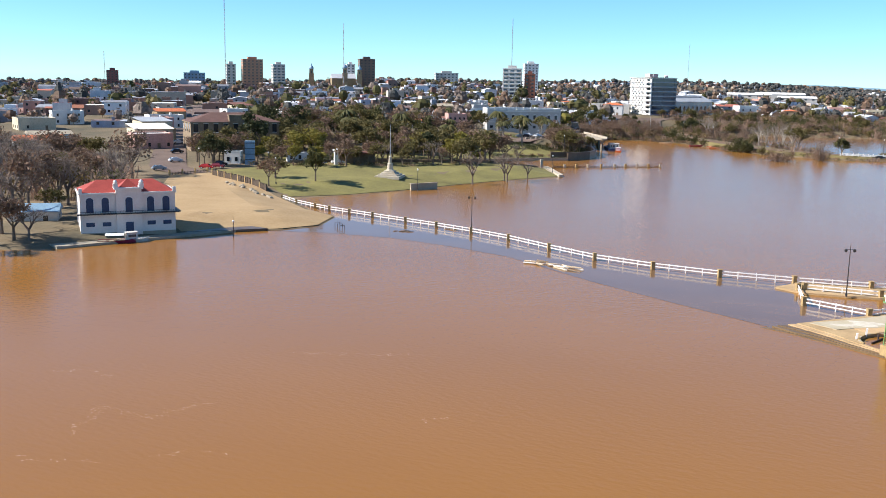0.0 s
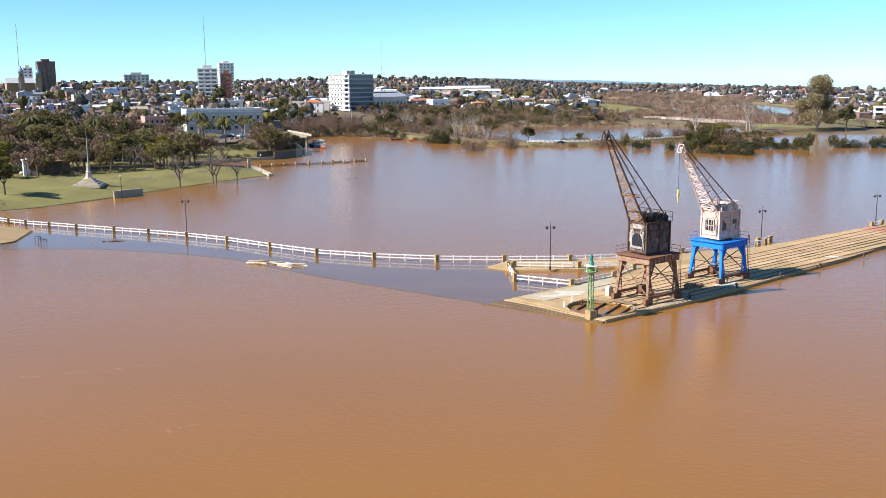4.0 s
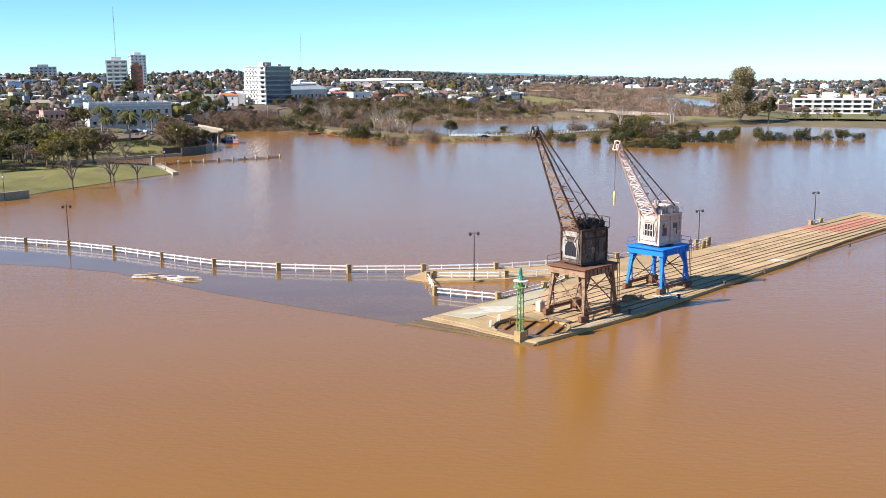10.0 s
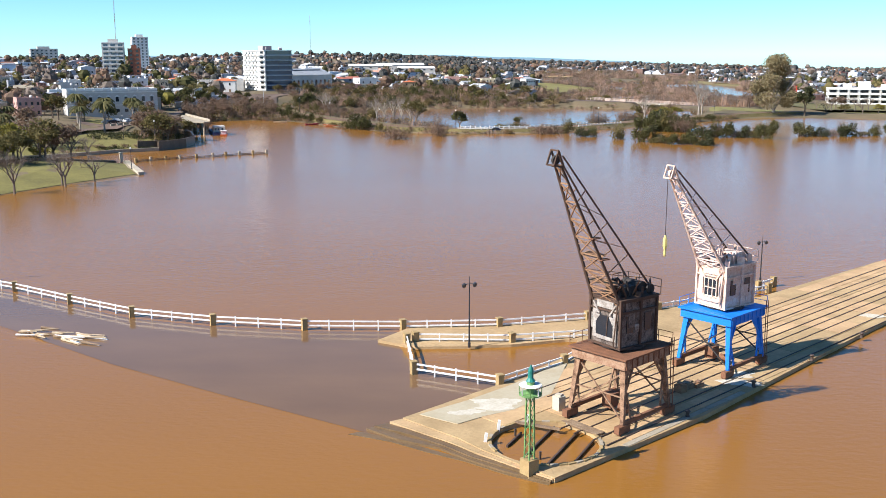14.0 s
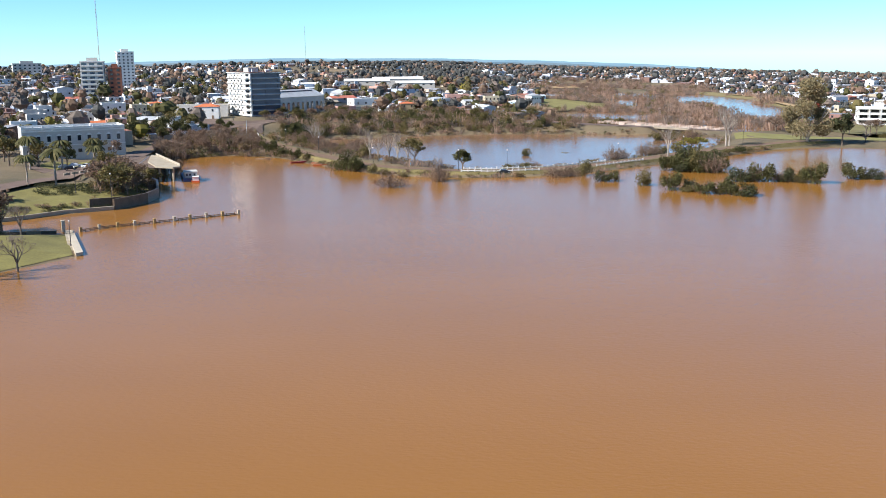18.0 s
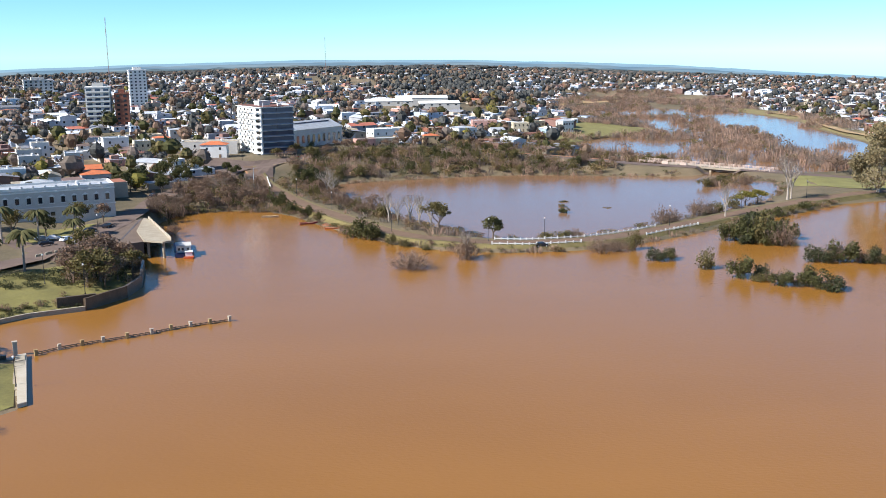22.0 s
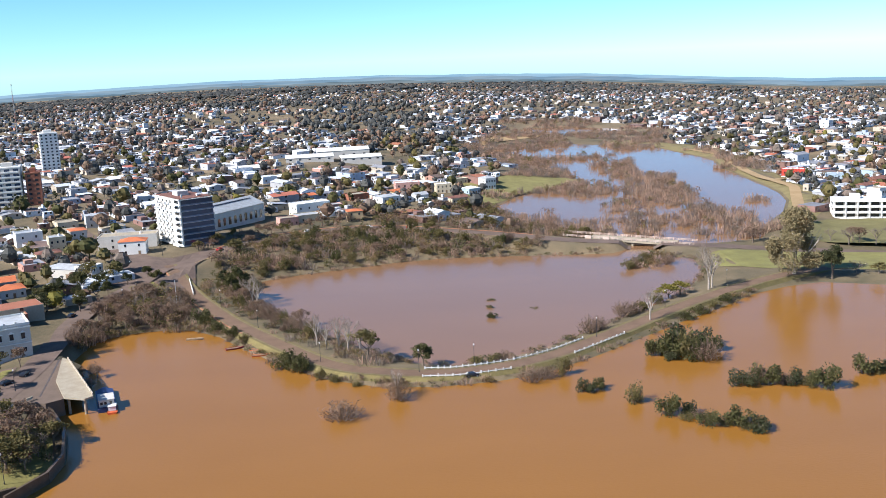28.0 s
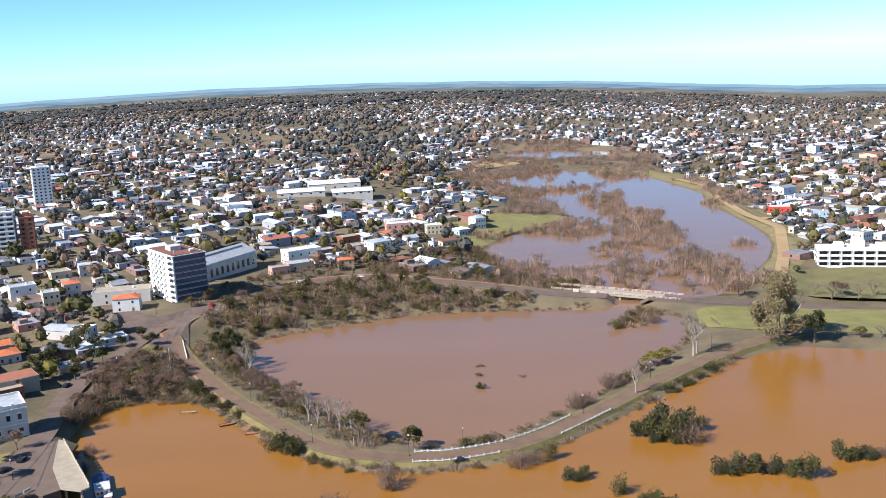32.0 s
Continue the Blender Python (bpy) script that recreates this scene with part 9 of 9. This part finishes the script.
# ---- dense scrub on the banks, too thick to count ----
HEDGES = [([(-127.7, 405.9), (-113.8, 415.3), (-107.3, 432.3), (-99.7, 421.0), (-103.1, 401.0), (-120.5, 391.9)], 150, 1.0, 2.2), ([(-115.5, 381.8), (-104.5, 384.5), (-100.9, 395.6), (-97.1, 390.0), (-100.7, 376.4), (-111.7, 374.3)], 60, 0.7, 1.4), ([(-160, 287), (-113, 333), (-97, 348), (-100, 351), (-116, 337), (-163, 291)], 140, 0.8, 1.6)]
BANKS = [([(268, 840), (282, 950), (290, 1040), (270, 1190), (300, 1200), (325, 1050), (310, 920), (285, 810), (262, 770)], 110, 1.5, 5, 1.2), ([(-127, 361), (-108, 381), (-99, 389), (-103, 395), (-118, 379), (-130, 366)], 70, 0.8, 1.7, 1.5), ([(-110, 400), (-96, 396), (-94, 410), (-101, 430), (-112, 444), (-117, 430)], 60, 1.5, 3.5, 1.2), ([(-170, 272), (-150, 279), (-128, 301), (-104, 330), (-106, 334), (-130, 306), (-152, 284), (-170, 277)], 130, 0.9, 1.8, 1.6), ([(-125, 575), (-100, 530), (-78, 528), (-60, 508), (-38, 480), (-24, 464), (-8, 456), (-8, 474), (-20, 492), (-36, 512), (-52, 538), (-66, 556), (-80, 592), (-100, 606)], 420, 1.2, 3.4, 1.5),
         ([(-230, 215), (-260, 180), (-210, 120), (-330, 80), (-420, 150), (-330, 260), (-270, 250)], 90, 6, 10, 0.9),
         ([(-142, 184), (-150, 200), (-176, 236), (-215, 250), (-230, 215), (-200, 175), (-160, 160)], 70, 5, 9, 0.9), (NB, 620, 2.2, 5.0, 1.3), ([(-120.5, 500), (-120, 520), (-107, 534), (-92, 537), (-87, 546), (-100, 574), (-119, 588), (-127, 560), (-126, 520)], 160, 2.5, 5.5, 1.2),
         ([(-60, 552), (-50, 536), (-38, 520), (-32, 508), (-42, 505), (-56, 527), (-68, 549), (-88, 588), (-80, 598), (-70, 580)], 110, 1.6, 3.6, 1.3),
         ([(-30, 720), (40, 690), (70, 672), (95, 675), (60, 720), (45, 800), (20, 770), (-20, 745)], 420, 2.4, 5.5, 1.2), ([(96, 600), (108, 598), (122, 622), (112, 632), (104, 620)], 50, 1.5, 3.5, 1.4),
         ([(-110, 640), (-100, 668), (-80, 692), (-50, 714), (-30, 724), (-34, 732), (-62, 726), (-94, 704), (-112, 674)], 60, 2, 4, 1.2),
         ([(60, 484), (75, 497), (96, 516), (118, 535), (112, 540), (88, 522), (66, 502), (52, 488)], 50, 0.8, 2.0, 1.5)]
bp = []
for poly, n, lo, hi, wd in BANKS:
    xs, ys = [p[0] for p in poly], [p[1] for p in poly]
    px, py = TR.uniform(min(xs), max(xs), n * 4), TR.uniform(min(ys), max(ys), n * 4)
    ok = inside(poly, px, py) & (away([p[:2] for p in AVENUE], px, py) > 8) & (away(CAUSEWAY, px, py) > 4.6)
    px, py = px[ok][:n], py[ok][:n]
    hh = TR.uniform(lo, hi, len(px))
    bp.append(np.stack([px, py, np.maximum(ground_z(px, py), -0.1) - 0.1, hh * wd * TR.uniform(0.8, 1.3, len(px)), hh], 1))
for line, n in ((RIVER[29:46], 260), (LAGOON, 420), (WETLAND[18:], 160)):
    for _ in range(n):
        j = TR.randint(len(line) - 1)
        f = TR.rand()
        a, b = line[j], line[j + 1]
        px, py = a[0] + (b[0] - a[0]) * f + TR.normal(0, 1.3), a[1] + (b[1] - a[1]) * f + TR.normal(0, 1.3)
        hh = TR.uniform(0.7, 2.4)
        if away(CAUSEWAY, np.array([px]), np.array([py]))[0] > 4.4 and not (90 < px < 140 and 625 < py < 670):
            bp.append(np.array([[px, py, max(gz(px, py), -0.1) - 0.1, hh * TR.uniform(1.3, 2.2), hh]]))
hp = []
for poly, n, lo, hi in HEDGES:
    xs, ys = [p[0] for p in poly], [p[1] for p in poly]
    px, py = TR.uniform(min(xs), max(xs), n * 9), TR.uniform(min(ys), max(ys), n * 9)
    ok = inside(poly, px, py) & ~inside(RIVER, px, py) & (away(SHORE_STREET, px, py) > 6)
    px, py = px[ok][:n], py[ok][:n]
    hh = TR.uniform(lo, hi, len(px))
    hp.append(np.stack([px, py, ground_z(px, py) - 0.1, hh * TR.uniform(1.4, 2.0, len(px)), hh], 1))
clump_mesh("hedge", LEAF_DARK, np.concatenate(hp), scrub_t, "dark clipped hedges and shrubs on the embankment", "hedge")
bp = np.concatenate(bp)
pick = TR.choice(5, len(bp), p=[0.22, 0.08, 0.32, 0.2, 0.18])
for k, (m, tpl, nm) in enumerate(((TWIG_BROWN, scrub_t, "brown"), (TWIG_GREY, brush_t, "grey"), (LEAF_SCRUB, scrub_t, "olive"), (LEAF_GREEN, scrub_t, "green"), (TWIG_MARSH, brush_t, "tan"))):
    clump_mesh("bank_scrub", m, bp[pick == k], tpl, "dense %s winter scrub along the banks" % nm, "scrub")

# ---- dark winter woods in stripes over the far fields ----
wx, wy = [], []
for _ in range(74):
    a0, r0 = TR.uniform(-28, 50), TR.uniform(2700, 4450)
    n = TR.randint(14, 36)
    aa = np.radians(a0 + TR.uniform(-2.6, 2.6, n))
    rr_ = r0 + TR.normal(0, 22, n)
    wx.append(-np.sin(aa) * rr_)
    wy.append(np.cos(aa) * rr_)
aa, rr_ = np.radians(TR.uniform(9, 40, 900)), TR.uniform(3350, 3520, 900)      # the long wood on the western rise
wx.append(-np.sin(aa) * rr_)
wy.append(np.cos(aa) * rr_)
wx, wy = np.concatenate(wx), np.concatenate(wy)
wh = TR.uniform(9, 15, len(wx))
# haze over the far woods comes from their leaf colour
clump_mesh("far_wood", LEAF_HAZED, np.stack([wx, wy, ground_z(wx, wy) - 2, wh * 2.4, wh], 1), far_t, "dark wood strips on the far fields, greyed by painted haze", "wood")

# ---- horizon backdrop of hills, its haze put into a glowing blue ----
def haze_glow(name, low, high):
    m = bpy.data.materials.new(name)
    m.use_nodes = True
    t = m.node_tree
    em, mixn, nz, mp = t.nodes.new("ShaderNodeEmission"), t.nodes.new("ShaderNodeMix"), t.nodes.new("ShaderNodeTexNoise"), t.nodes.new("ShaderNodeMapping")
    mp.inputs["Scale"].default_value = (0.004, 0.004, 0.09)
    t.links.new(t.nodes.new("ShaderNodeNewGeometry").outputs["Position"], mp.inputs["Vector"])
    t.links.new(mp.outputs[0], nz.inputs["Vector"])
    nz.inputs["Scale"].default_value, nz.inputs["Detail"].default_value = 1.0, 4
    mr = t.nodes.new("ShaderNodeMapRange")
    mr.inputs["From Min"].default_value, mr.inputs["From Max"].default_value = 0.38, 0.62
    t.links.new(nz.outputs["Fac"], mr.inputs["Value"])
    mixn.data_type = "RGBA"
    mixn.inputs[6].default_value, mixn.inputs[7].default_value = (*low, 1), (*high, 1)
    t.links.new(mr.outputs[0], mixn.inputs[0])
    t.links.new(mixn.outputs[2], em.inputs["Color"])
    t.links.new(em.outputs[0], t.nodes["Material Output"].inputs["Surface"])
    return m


for R, drop, rough_z, low, high, lab in ((4560, 24, 7, (0.075, 0.115, 0.14), (0.15, 0.18, 0.19), "glowing backdrop of horizon woods, haze in its dark blue-green"), (4640, 11, 5, (0.12, 0.19, 0.25), (0.19, 0.25, 0.29), "glowing backdrop of horizon fields, haze in its blue"),
                                         (4720, 1, 2.5, (0.18, 0.29, 0.38), (0.22, 0.33, 0.41), "glowing backdrop of horizon hills, haze in its pale blue")):
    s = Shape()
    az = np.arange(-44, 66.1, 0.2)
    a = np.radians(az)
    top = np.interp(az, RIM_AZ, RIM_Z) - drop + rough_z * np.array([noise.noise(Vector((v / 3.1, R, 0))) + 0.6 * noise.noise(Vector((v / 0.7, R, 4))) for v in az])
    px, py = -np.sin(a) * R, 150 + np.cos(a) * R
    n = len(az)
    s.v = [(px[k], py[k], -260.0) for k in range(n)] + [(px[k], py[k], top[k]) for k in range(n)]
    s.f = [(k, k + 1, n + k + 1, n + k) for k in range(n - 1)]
    tagged(part("backdrop", s, haze_glow("distance", low, high)), lab, "hills", kind="structure")
